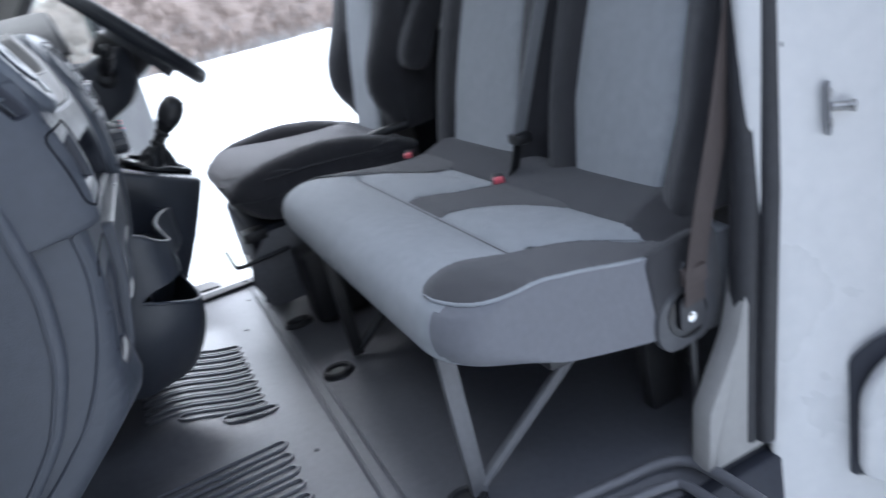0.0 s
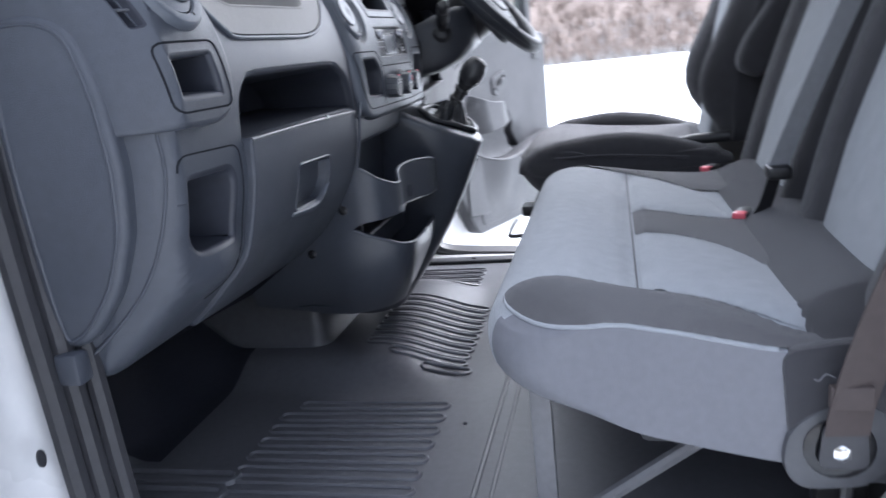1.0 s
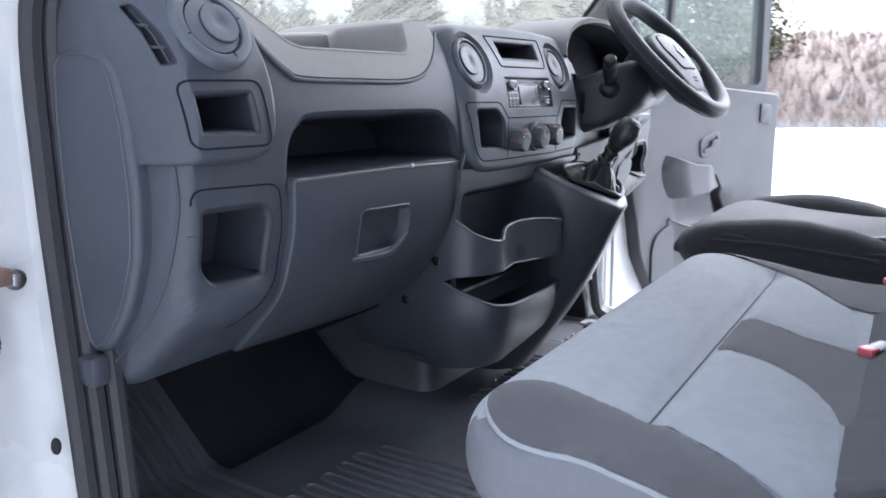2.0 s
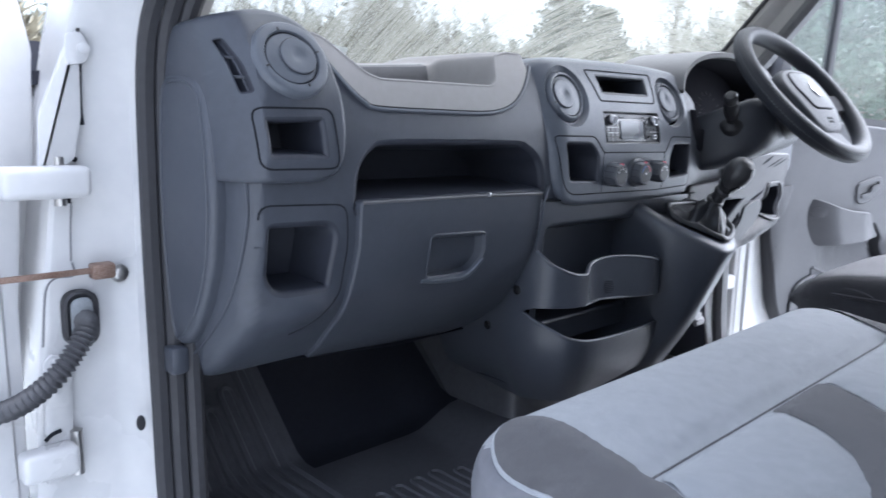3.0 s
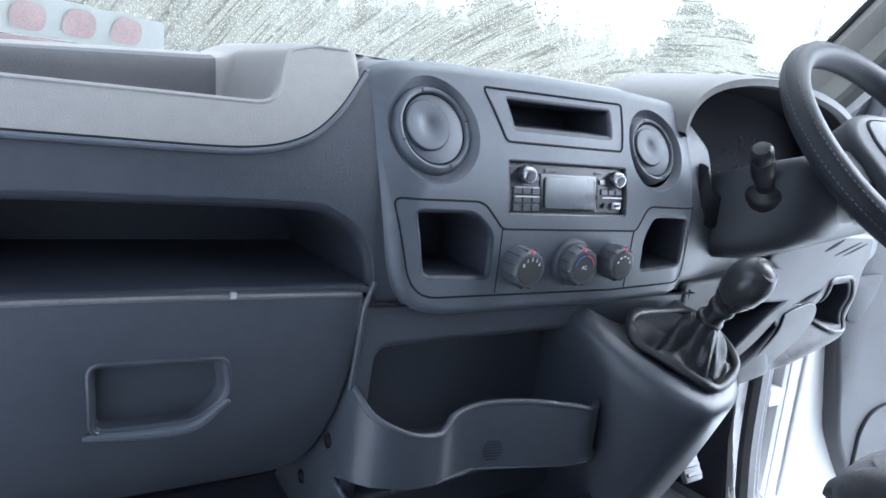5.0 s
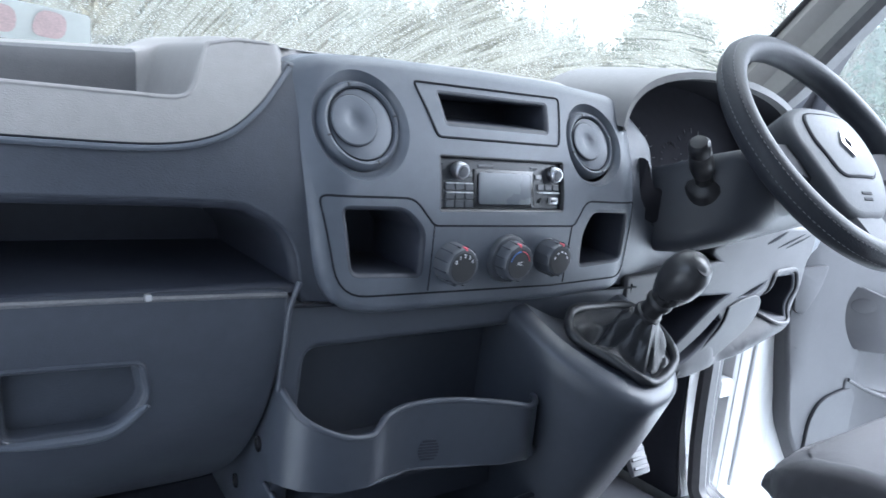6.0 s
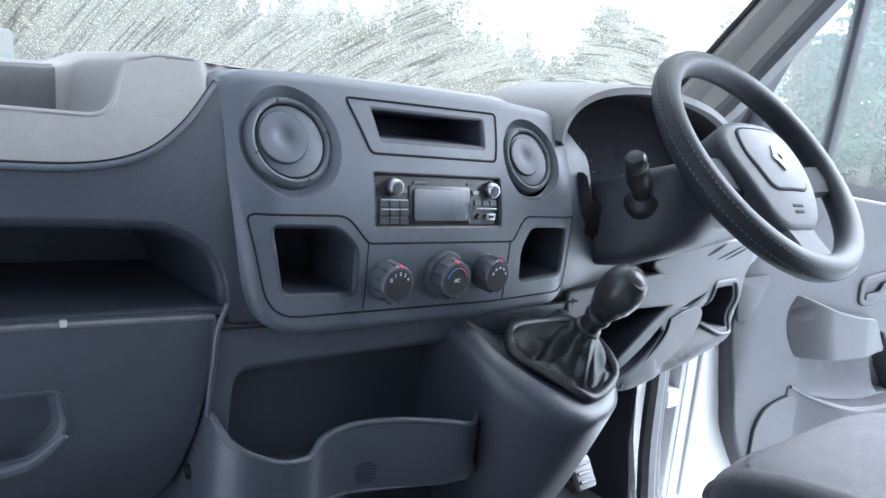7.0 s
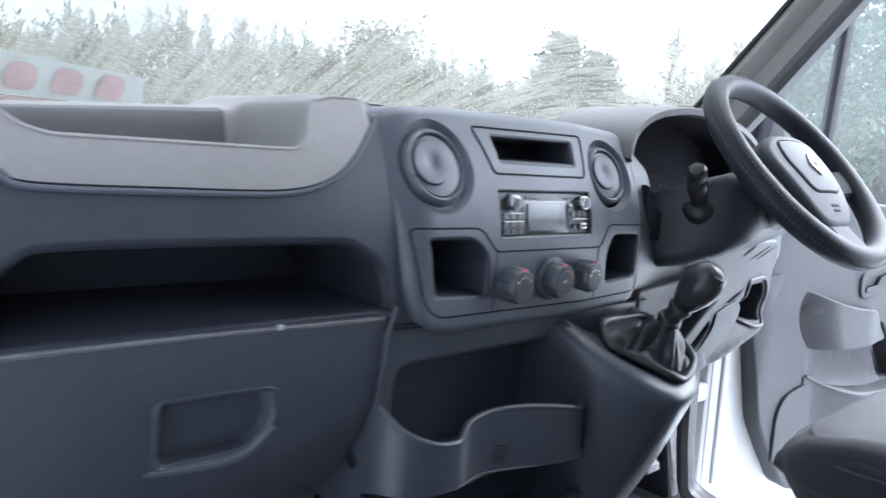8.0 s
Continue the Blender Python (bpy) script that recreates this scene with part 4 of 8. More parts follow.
shelf_l = [tuple(p) for p in curve2(shelf_l, 3)]

# main passenger fascia
out = tray_low[4:] + [(-0.205, 1.40), (-0.205, 1.174), (-0.236, 1.176)] + shelf_l[::-1] + [(-0.640, 1.18), (-0.632, 1.165), (-0.629, 1.102), (-0.641, 1.024), (-0.634, 0.941), (-0.72, 0.939), (-0.794, 0.937), (-0.812, 0.96), (-0.832, 1.0), (-0.845, 1.05), (-0.856, 1.12), (-0.856, 1.19), (-0.842, 1.226), (-0.690, 1.226), (-0.668, 1.24), (-0.662, 1.26), (-0.662, 1.33), (-0.664, 1.38)]
out = dense([(float(a), float(b)) for a, b in out], 0.012)
low_hole = dense(rloop([(-0.772, 1.172), (-0.672, 1.170), (-0.658, 1.150), (-0.664, 1.068), (-0.752, 1.068), (-0.771, 1.095)], [0.014, 0.014, 0.010, 0.012, 0.016, 0.014]), 0.008)
bm = bmesh.new()
sheet(bm, out, [low_hole], on_side, 0.014)
flange(bm, out, on_side, AHEAD, 0.003, 0.05)
fascia = part("passenger_fascia", bm, DASH, dash)
# Pocket walls take the recess shade as colour
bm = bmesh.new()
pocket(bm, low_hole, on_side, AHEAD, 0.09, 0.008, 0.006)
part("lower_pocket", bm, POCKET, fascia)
bm = bmesh.new()
fr = dense(rloop([(-0.782, 1.195), (-0.65, 1.190), (-0.644, 1.13), (-0.646, 1.06), (-0.72, 1.0), (-0.79, 0.999), (-0.782, 1.10)], 0.018), 0.01)
tube(bm, [on_side(u, v, -0.0008) for u, v in fr[: int(len(fr) * 0.62)]], 0.0016, n=6)
part("pocket_seam", bm, SEAM, fascia)

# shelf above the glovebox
# Shelf interior coloured darker than the fascia for its shade
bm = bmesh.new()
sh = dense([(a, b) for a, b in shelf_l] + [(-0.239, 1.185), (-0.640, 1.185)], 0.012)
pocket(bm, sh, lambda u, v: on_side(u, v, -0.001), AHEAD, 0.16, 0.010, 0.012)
part("shelf_well", bm, POCKET, dash, "open shelf above the glovebox, its shade put into the colour")

# glovebox lid
gl_out = dense(rloop([(-0.630, 1.190), (-0.2605, 1.1855), (-0.2615, 1.086), (-0.2625, 1.0), (-0.266, 0.930), (-0.31, 0.908), (-0.45, 0.920), (-0.630, 0.938), (-0.637, 1.024), (-0.627, 1.102)], [0.004, 0.004, 0.03, 0.03, 0.03, 0.03, 0.03, 0.004, 0.03, 0.03]), 0.012)
hd = dense(rloop([(-0.502, 1.135), (-0.387, 1.131), (-0.376, 1.092), (-0.398, 1.060), (-0.495, 1.061)], [0.012, 0.008, 0.014, 0.02, 0.014]), 0.008)
lid_at = lambda u, v: on_side(u, v, 0.011)
bm = bmesh.new()
sheet(bm, gl_out, [hd], lid_at, 0.014)
flange(bm, gl_out, lid_at, AHEAD, 0.0045, 0.025, 5)
pocket(bm, hd, lid_at, AHEAD, 0.016, 0.005, 0.003)
lid = part("glovebox_lid", bm, DASH, dash, "closed dark glovebox lid with a worn top edge")
bm = bmesh.new()
tube(bm, curve2([lid_at(-0.500, 1.060), lid_at(-0.45, 1.056), lid_at(-0.405, 1.059), lid_at(-0.378, 1.085)], 6), [0.004 + 0.004 * math.sin(math.pi * i / 18) for i in range(19)], n=10, squash=0.8)
part("handle", bm, DASH_SOFT, lid, "moulded finger grip")
bm = bmesh.new()
tube(bm, [on_side(u, v, 0.0105) for u, v in hd], 0.0022, n=8, closed=True)
part("handle_rim", bm, BIN, lid, "raised rim round the grip")
# Lip paler than the lid: scuffing, plus its highlight put into the colour
bm = bmesh.new()
tube(bm, curve2([on_side(-0.631, 1.191, 0.0095), on_side(-0.44, 1.190, 0.0095), on_side(-0.259, 1.186, 0.0095)], 10), 0.0028, n=8)
part("lip", bm, mat("worn_edge_highlight_plastic", (0.10, 0.10, 0.105), 0.35, var=0.3, scale=30), lid, "scuffed lip, paler for its edge highlight")
bm = bmesh.new()
box(bm, (-0.3895, side_y(-0.387, 1.19) - 0.0133, 1.188), (-0.384, side_y(-0.387, 1.19) - 0.008, 1.1942), 0.001)
part("nick", bm, SILVER, lid, "pale scuffed nick")

# upper pod with vents and square pocket
pod_out = dense(rloop([(-0.842, 1.2325), (-0.700, 1.2285), (-0.668, 1.245), (-0.662, 1.33), (-0.676, 1.40), (-0.700, 1.428), (-0.740, 1.436), (-0.79, 1.426), (-0.83, 1.416), (-0.94, 1.40), (-0.94, 1.356), (-0.875, 1.356), (-0.858, 1.33), (-0.846, 1.28)], [0.004, 0.02, 0.03, 0.03, 0.03, 0.03, 0.03, 0.03, 0.02, 0.004, 0.004, 0.02, 0.02, 0.02]), 0.012)
sq = dense(rloop([(-0.779, 1.305), (-0.692, 1.307), (-0.687, 1.252), (-0.774, 1.253)], 0.007), 0.008)
vc = (-0.727, 1.378)
vent_hole = circle(*vc, 0.046, 48)
slit = dense(rloop([(-0.814, 1.399), (-0.800, 1.401), (-0.788, 1.368), (-0.782, 1.334), (-0.797, 1.331), (-0.803, 1.366)], 0.005), 0.008)
pod_at = lambda u, v: on_side(u, v, 0.014 + 0.004 * ease(0.07, 0.05, math.hypot(u - vc[0], v - vc[1])))
bm = bmesh.new()
sheet(bm, pod_out, [sq, vent_hole, slit], pod_at, 0.012)
flange(bm, pod_out, pod_at, AHEAD, 0.007, 0.03)
pod = part("upper_pod", bm, DASH, dash)
# Square pocket: inner shade comes from the darker plastic
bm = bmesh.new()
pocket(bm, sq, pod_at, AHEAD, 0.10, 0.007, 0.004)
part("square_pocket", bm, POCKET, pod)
bm = bmesh.new()
frm = dense(rloop([(-0.790, 1.316), (-0.679, 1.317), (-0.672, 1.240), (-0.784, 1.241)], 0.014), 0.01)
tube(bm, [pod_at(u, v) for u, v in frm], 0.0014, n=6, closed=True)
part("pocket_seam", bm, SEAM, pod)
bm = bmesh.new()
pocket(bm, slit, pod_at, AHEAD, 0.03, 0.002, 0.0)
part("side_outlet", bm, DEEP, pod)
bm = bmesh.new()
for za, ua, ub in ((1.377, -0.8065, -0.790), (1.353, -0.8015, -0.784)):
    tube(bm, [tuple(Vector(pod_at(ua, za)) + Vector((0.003, 0.003, 0))), tuple(Vector(pod_at(ub, za - 0.001)) + Vector((0.003, 0.003, 0)))], 0.0018, n=6)
tube(bm, [tuple(Vector(pod_at(u, z)) + Vector((0.004, 0.004, 0))) for u, z in ((-0.807, 1.400), (-0.7955, 1.367), (-0.7895, 1.333))], 0.0012, n=6)
part("outlet_slat", bm, DASH, pod)


def round_vent(name, c, r, at, tilt=(0, 0), flip=1, bore=0.80):
    """A round swivelling air outlet: ring, cup, two-lobed flap with a thumb dimple."""
    p = Vector(at(*c))
    e = 0.004
    nrm = (Vector(at(c[0] + e, c[1])) - Vector(at(c[0] - e, c[1]))).cross(Vector(at(c[0], c[1] + e)) - Vector(at(c[0], c[1] - e))).normalized()
    if nrm.y > 0:
        nrm = -nrm
    m = Matrix.Translation(p) @ nrm.to_track_quat("Z", "Y").to_matrix().to_4x4()
    bm = bmesh.new()
    prof = [(1.18, -0.012), (1.15, -0.001), (1.09, 0.003), (1.04, 0.0045), (bore + 0.035, 0.0040), (bore + 0.01, 0.002), (bore, -0.003), (bore - 0.005, -0.012)]
    loft(bm, [[tuple(m @ Vector((r * a * math.cos(t), r * a * math.sin(t), h))) for t in [math.tau * i / 48 for i in range(48)]] for a, h in prof])
    ring_ob = part("air_vent", bm, DASH_SOFT, dash, "round swivelling air vent")
    bm = bmesh.new()
    spin(bm, [(r * (bore + 0.005), -0.013), (r * (bore - 0.005), -0.010), (r * 0.6, -0.0095)], 40, m)
    part("vent_cup", bm, BLACK, ring_ob)
    bm = bmesh.new()
    mt = m @ pose(0, 0, 0, tilt[0], tilt[1], 0)
    k = bore - 0.02
    spin(bm, [(r * k, -0.012), (r * k, -0.002), (r * (k - 0.025), 0.0015), (r * 0.72 * k, 0.003), (r * 0.4 * k, 0.0035)], 40, mt)
    part("vent_rotor", bm, DASH_SOFT, ring_ob)
    bm = bmesh.new()
    mf = mt @ pose(0.25 * r * k * flip, 0.06 * r * k, 0.0034)
    spin(bm, [(r * k * 0.70, -0.004), (r * k * 0.70, 0.0012), (r * k * 0.67, 0.0024), (r * k * 0.34, 0.0030), (r * k * 0.23, 0.0016), (r * k * 0.08, 0.0005)], 40, mf)
    part("vent_flap", bm, DASH_SOFT, ring_ob)
    for q, rr, h in ((mf, 0.706 * k, 0.0006), (m, k + 0.012, 0.0005)):
        bm = bmesh.new()
        tube(bm, [tuple(q @ Vector((r * rr * math.cos(t), r * rr * math.sin(t), h))) for t in [math.tau * i / 40 for i in range(40)]], 0.0006, n=6, closed=True)
        part("vent_seam", bm, SEAM, ring_ob)
    for a in (15, 105, 200, 290):
        bm = bmesh.new()
        mm = m @ pose(0, 0, 0.0038, 0, 0, a)
        box(bm, (r * (bore + 0.03), -0.0012, 0), (r * (bore + 0.13), 0.0012, 0.0012), 0.0003, 1, mm)
        part("vent_tick", bm, BLACK, ring_ob)
    return ring_ob


round_vent("air_vent", vc, 0.046, lambda u, v: on_side(u, v, 0.020), (0, 0))

# end of the dashboard beside the door
def end_at(y, z, proud=0.0):
    return (lerp_table(y - side_y(-0.778, z), CD[::-1], CX[::-1]) - proud, y, z)


prof_l = [(side_y(-0.778, z) + 0.02, float(z)) for z in np.linspace(0.945, 1.40, 26)]
bm = bmesh.new()
end_out = dense([(0.215, 1.43), (0.215, 0.94), (0.19, 0.942)] + prof_l, 0.02)
sheet(bm, end_out, [], lambda y, z: end_at(y, z, -0.002), 0.03)
part("end_panel", bm, DASH, dash)
bm = bmesh.new()
cov = dense(rloop([(0.196, 1.350), (0.138, 1.352), (0.105, 1.335), (0.088, 1.27), (0.083, 1.19), (0.093, 1.12), (0.122, 1.055), (0.165, 1.005), (0.196, 0.990)], 0.02), 0.012)
cov_at = lambda y, z: end_at(y, z, 0.013 + 0.006 * math.sin(math.pi * min(1, max(0, (z - 0.99) / 0.37))))
sheet(bm, cov, [], cov_at, 0.02)
flange(bm, cov, cov_at, (1, 0, 0), 0.009, 0.022, 6)
part("end_cover", bm, DASH, dash, "raised rounded end cover")
bm = bmesh.new()
tube(bm, [end_at(y, z, 0.001) for y, z in inset(cov, -0.005)], 0.0040, n=6, closed=True)
part("cover_gap", bm, BLACK, dash)
bm = bmesh.new()
tube(bm, [cov_at(y, z) for y, z in inset(cov, 0.002)], 0.0020, n=8, closed=True)
part("cover_edge", bm, BIN, dash)
bm = bmesh.new()
tube(bm, [on_side(u, v, 0.0006) for u, v in curve2([(-0.797, 1.222), (-0.795, 1.185), (-0.798, 1.15), (-0.805, 1.098), (-0.817, 1.045), (-0.830, 0.998), (-0.843, 0.960)], 6)], 0.0020, n=8)
part("corner_edge", bm, DASH, dash)
bm = bmesh.new()
box(bm, (-0.838, 0.178, 0.945), (-0.812, 0.21, 0.985), 0.006)
part("end_clip", bm, DASH, dash)
# Underside closes the dash; near-black tone paints the shade below it
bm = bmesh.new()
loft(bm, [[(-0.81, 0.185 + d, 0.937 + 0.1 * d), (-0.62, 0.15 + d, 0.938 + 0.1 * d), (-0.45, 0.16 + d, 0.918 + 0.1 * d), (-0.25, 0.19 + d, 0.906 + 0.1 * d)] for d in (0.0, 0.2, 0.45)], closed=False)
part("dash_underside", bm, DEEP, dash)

# pale top with the document tray
ZT_X = (-0.86, -0.82, -0.70, -0.655, -0.625, -0.600, -0.579, -0.372, -0.357, -0.345, -0.337, -0.332, -0.300, -0.235, -0.10, 0.1, 0.2, 0.24, 0.26, 0.30, 0.35, 0.40, 0.46, 0.53, 0.60, 0.66, 0.70, 0.86)
ZT_Z = (1.385, 1.405, 1.428, 1.412, 1.386, 1.367, 1.361, 1.361, 1.3615, 1.368, 1.384, 1.410, 1.419, 1.420, 1.419, 1.418, 1.417, 1.420, 1.433, 1.452, 1.467, 1.4755, 1.478, 1.4735, 1.457, 1.43, 1.40, 1.37)


def top_z(x):
    return sum(lerp_table(x + d, ZT_X, ZT_Z) for d in (-0.006, -0.004, -0.002, 0.0, 0.002, 0.004, 0.006)) / 7


low_x, low_z = [p[0] for p in tray_low] + [-0.205], [p[1] for p in tray_low] + [1.412]
bm = bmesh.new()
cols = []
for x in np.linspace(-0.676, -0.205, 190):
    x = float(x)
    lo, hi = float(np.interp(x, low_x, low_z)), top_z(x)
    tuck = 0.003 - 0.045 * ease(-0.262, -0.232, x)
    cols.append([on_side(x, lo + (hi - lo) * k / 16, tuck) for k in range(17)])
loft(bm, cols, closed=False)
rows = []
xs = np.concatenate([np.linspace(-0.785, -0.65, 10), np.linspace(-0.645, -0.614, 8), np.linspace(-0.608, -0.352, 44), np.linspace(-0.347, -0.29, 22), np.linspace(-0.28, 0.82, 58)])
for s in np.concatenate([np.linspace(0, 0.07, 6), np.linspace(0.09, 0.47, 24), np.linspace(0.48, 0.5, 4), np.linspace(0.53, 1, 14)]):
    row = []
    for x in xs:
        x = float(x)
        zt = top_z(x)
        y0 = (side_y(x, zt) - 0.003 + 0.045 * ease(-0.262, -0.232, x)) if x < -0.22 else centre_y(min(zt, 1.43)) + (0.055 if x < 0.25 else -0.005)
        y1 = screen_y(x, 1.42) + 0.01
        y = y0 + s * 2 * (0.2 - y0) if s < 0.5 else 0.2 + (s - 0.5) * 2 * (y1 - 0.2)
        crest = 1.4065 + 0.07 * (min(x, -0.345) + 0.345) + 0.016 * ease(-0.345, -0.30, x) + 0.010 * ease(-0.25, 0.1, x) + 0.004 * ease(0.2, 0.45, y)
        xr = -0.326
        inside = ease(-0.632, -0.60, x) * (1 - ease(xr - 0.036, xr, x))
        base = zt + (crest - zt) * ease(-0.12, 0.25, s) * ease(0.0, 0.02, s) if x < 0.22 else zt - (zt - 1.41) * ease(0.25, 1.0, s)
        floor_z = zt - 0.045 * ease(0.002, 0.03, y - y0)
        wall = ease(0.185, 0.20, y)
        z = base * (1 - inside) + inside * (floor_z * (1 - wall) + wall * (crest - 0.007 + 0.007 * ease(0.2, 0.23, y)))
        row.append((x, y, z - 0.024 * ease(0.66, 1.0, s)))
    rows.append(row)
# Tray interior split off in a darker tone that paints its shade
shade_skin = bmesh.new()
for i in range(len(rows) - 1):
    for j in range(len(xs) - 1):
        q = [rows[i][j], rows[i][j + 1], rows[i + 1][j + 1], rows[i + 1][j]]
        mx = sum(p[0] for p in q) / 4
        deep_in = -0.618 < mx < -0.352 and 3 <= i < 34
        tgt = shade_skin if deep_in else bm
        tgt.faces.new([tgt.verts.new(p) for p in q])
bmesh.ops.remove_doubles(bm, verts=bm.verts, dist=0.0004)
bmesh.ops.remove_doubles(shade_skin, verts=shade_skin.verts, dist=0.0004)
part("tray_shade", shade_skin, mat("tray_shade_plastic", (0.075, 0.075, 0.08), 0.6, var=0.08, grain=0.4), dash, "tray bottom and back wall, shade put into the colour")
part("dash_top", bm, PAD, dash, "pale grey grained top pad with an open tray")
bm = bmesh.new()
tube(bm, [on_side(u, v - 0.0035, 0.002) for u, v in tray_low], 0.0030, n=8)
part("tray_bead", bm, DASH_SOFT, dash)
bm = bmesh.new()
tube(bm, [on_side(u, v, 0.0028) for u, v in tray_low], 0.0012, n=6)
part("tray_seam", bm, SEAM, dash)
bm = bmesh.new()
tube(bm, [on_side(float(x), top_z(float(x)) - 0.001, 0.001) for x in np.linspace(-0.672, -0.266, 110)], 0.0028, n=8)
part("tray_lip", bm, PAD, dash)

# ---- centre panel ----
cp = dense(rloop([(-0.256, 1.372), (-0.245, 1.395), (-0.220, 1.407), (-0.15, 1.412), (0.0, 1.414), (0.11, 1.414), (0.222, 1.407), (0.270, 1.386), (0.281, 1.350), (0.271, 1.24), (0.257, 1.190), (0.218, 1.172), (0.09, 1.167), (-0.17, 1.169), (-0.203, 1.179), (-0.218, 1.205)], 0.02), 0.012)
VL, VR = (-0.183, 1.352), (0.156, 1.352)
dish_l, dish_r = circle(*VL, 0.0535, 48), circle(*VR, 0.0505, 48)
slot_o = dense(rloop([(-0.087, 1.396), (0.084, 1.397), (0.076, 1.359), (-0.081, 1.359)], 0.006), 0.01)
rad = dense(rloop([(-0.094, 1.329), (0.095, 1.329), (0.095, 1.269), (-0.094, 1.269)], 0.004), 0.012)
cub_l = dense(rloop([(-0.214, 1.275), (-0.136, 1.274), (-0.109, 1.250), (-0.107, 1.197), (-0.197, 1.201)], [0.012, 0.014, 0.012, 0.010, 0.012]), 0.008)
cub_r = dense(rloop([(0.148, 1.273), (0.222, 1.272), (0.224, 1.203), (0.136, 1.197), (0.132, 1.243)], [0.014, 0.012, 0.012, 0.010, 0.012]), 0.008)
bm = bmesh.new()
sheet(bm, cp, [dish_l, dish_r, slot_o, rad, cub_l, cub_r], on_centre, 0.014)
flange(bm, cp, on_centre, AHEAD, 0.010, 0.085, 7)
for c, loop, r in ((VL, dish_l, 0.0535), (VR, dish_r, 0.0505)):
    nrm = Vector((0, -0.9, 0.42))
    rings = []
    for k in range(7):
        t = k / 6
        rr = r - (r - 0.042) * t
        rings.append([tuple(Vector(on_centre(c[0] + (p[0] - c[0]) * rr / r, c[1] + (p[1] - c[1]) * rr / r)) - nrm * (0.010 * math.sin(t * math.pi / 2))) for p in loop])
    loft(bm, rings)
centre = part("centre_panel", bm, DASH_SOFT, dash, "matt dark grey centre console panel")
# Slot and cubbies lined in the shade-coloured plastic
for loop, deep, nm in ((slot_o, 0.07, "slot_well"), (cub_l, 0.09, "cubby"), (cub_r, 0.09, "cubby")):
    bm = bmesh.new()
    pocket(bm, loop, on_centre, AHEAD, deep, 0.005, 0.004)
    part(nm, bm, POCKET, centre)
bm = bmesh.new()
pocket(bm, rad, on_centre, AHEAD, 0.03, 0.003, 0.0)
part("radio_well", bm, BLACK, centre)
for c, r in ((VL, 0.040), (VR, 0.037)):
    round_vent("air_vent", c, r, lambda u, v: on_centre(u, v, -0.009), (0, 0), -1, 0.95)


def seam(pts, at, r=0.0013, n=5, parent=None, closed=False, proud=-0.0002):
    bm = bmesh.new()
    line = dense(pts, 0.01, closed)
    tube(bm, [at(u, v, proud) for u, v in line], r, n=n, closed=closed)
    return part("panel_seam", bm, SEAM, parent)


seam(rloop([(-0.114, 1.402), (0.106, 1.404), (0.090, 1.347), (-0.093, 1.347)], 0.006), on_centre, 0.0016, parent=centre, closed=True)
seam(rloop([(-0.234, 1.284), (-0.127, 1.283), (-0.099, 1.254), (0.117, 1.252), (0.136, 1.283), (0.250, 1.281), (0.240, 1.182), (0.09, 1.177), (-0.207, 1.181)], [0.010, 0.012, 0.006, 0.006, 0.012, 0.012, 0.030, 0.004, 0.034], 6), on_centre, 0.0012, parent=centre, closed=True)
seam([(0.113, 1.252), (0.113, 1.18)], on_centre, 0.001, parent=centre)
seam([(-0.099, 1.254), (-0.097, 1.182)], on_centre, 0.0008, parent=centre)

# radio
radio_at = lambda u, v, p=0.0: (u, centre_y(v) + 0.006 - p, v)
bm = bmesh.new()
rf = dense(rloop([(-0.090, 1.325), (0.091, 1.325), (0.091, 1.273), (-0.090, 1.273)], 0.003), 0.012)
sheet(bm, rf, [], lambda u, v: radio_at(u, v), 0.02)
flange(bm, rf, lambda u, v: radio_at(u, v), AHEAD, 0.002, 0.02)
RADIO = mat("radio_plastic", (0.030, 0.032, 0.038), 0.36, var=0.06)
RADIO_KEY = mat("radio_key_plastic", (0.040, 0.043, 0.051), 0.32, var=0.06)
radio = part("radio", bm, RADIO, dash, "dark grey car radio with a blank display")
bm = bmesh.new()
prism(bm, rloop([(-0.045, 1.3155), (0.049, 1.3155), (0.049, 1.2735), (-0.045, 1.2735)], 0.004), lambda u, v, w: radio_at(u, v, w), 0.0010, 0.0004)
part("display_bezel", bm, GLOSS, radio, "gloss black display surround")
for u0, v0 in ((-0.051, 1.309), (0.0565, 1.309)):
    bm = bmesh.new()
    prism(bm, rloop([(u0 - 0.0055, v0 + 0.003), (u0 + 0.0055, v0 + 0.003), (u0 + 0.0055, v0 - 0.003), (u0 - 0.0055, v0 - 0.003)], 0.002, 3), lambda u, v, w: radio_at(u, v, w), 0.0018, 0.0005, 1)
    part("radio_button", bm, RADIO_KEY, radio)
for u0, v0 in ((-0.089, 1.319), (-0.089, 1.281), (0.091, 1.277)):
    bm = bmesh.new()
    box(bm, (u0 - 0.0012, centre_y(v0) + 0.003, v0 - 0.0012), (u0 + 0.0012, centre_y(v0) + 0.006, v0 + 0.0012), 0)
    part("release_slot", bm, DEEP, radio)
bm = bmesh.new()
prism(bm, rloop([(-0.037, 1.312), (0.043, 1.312), (0.043, 1.277), (-0.037, 1.277)], 0.004), lambda u, v, w: radio_at(u, v, 0.001 + w), 0.0012, 0.0004)
part("display", bm, SCREEN, radio, "blank grey display")
KNOB_FACE = mat("radio_knob_face", (0.09, 0.09, 0.10), 0.4, var=0.05)
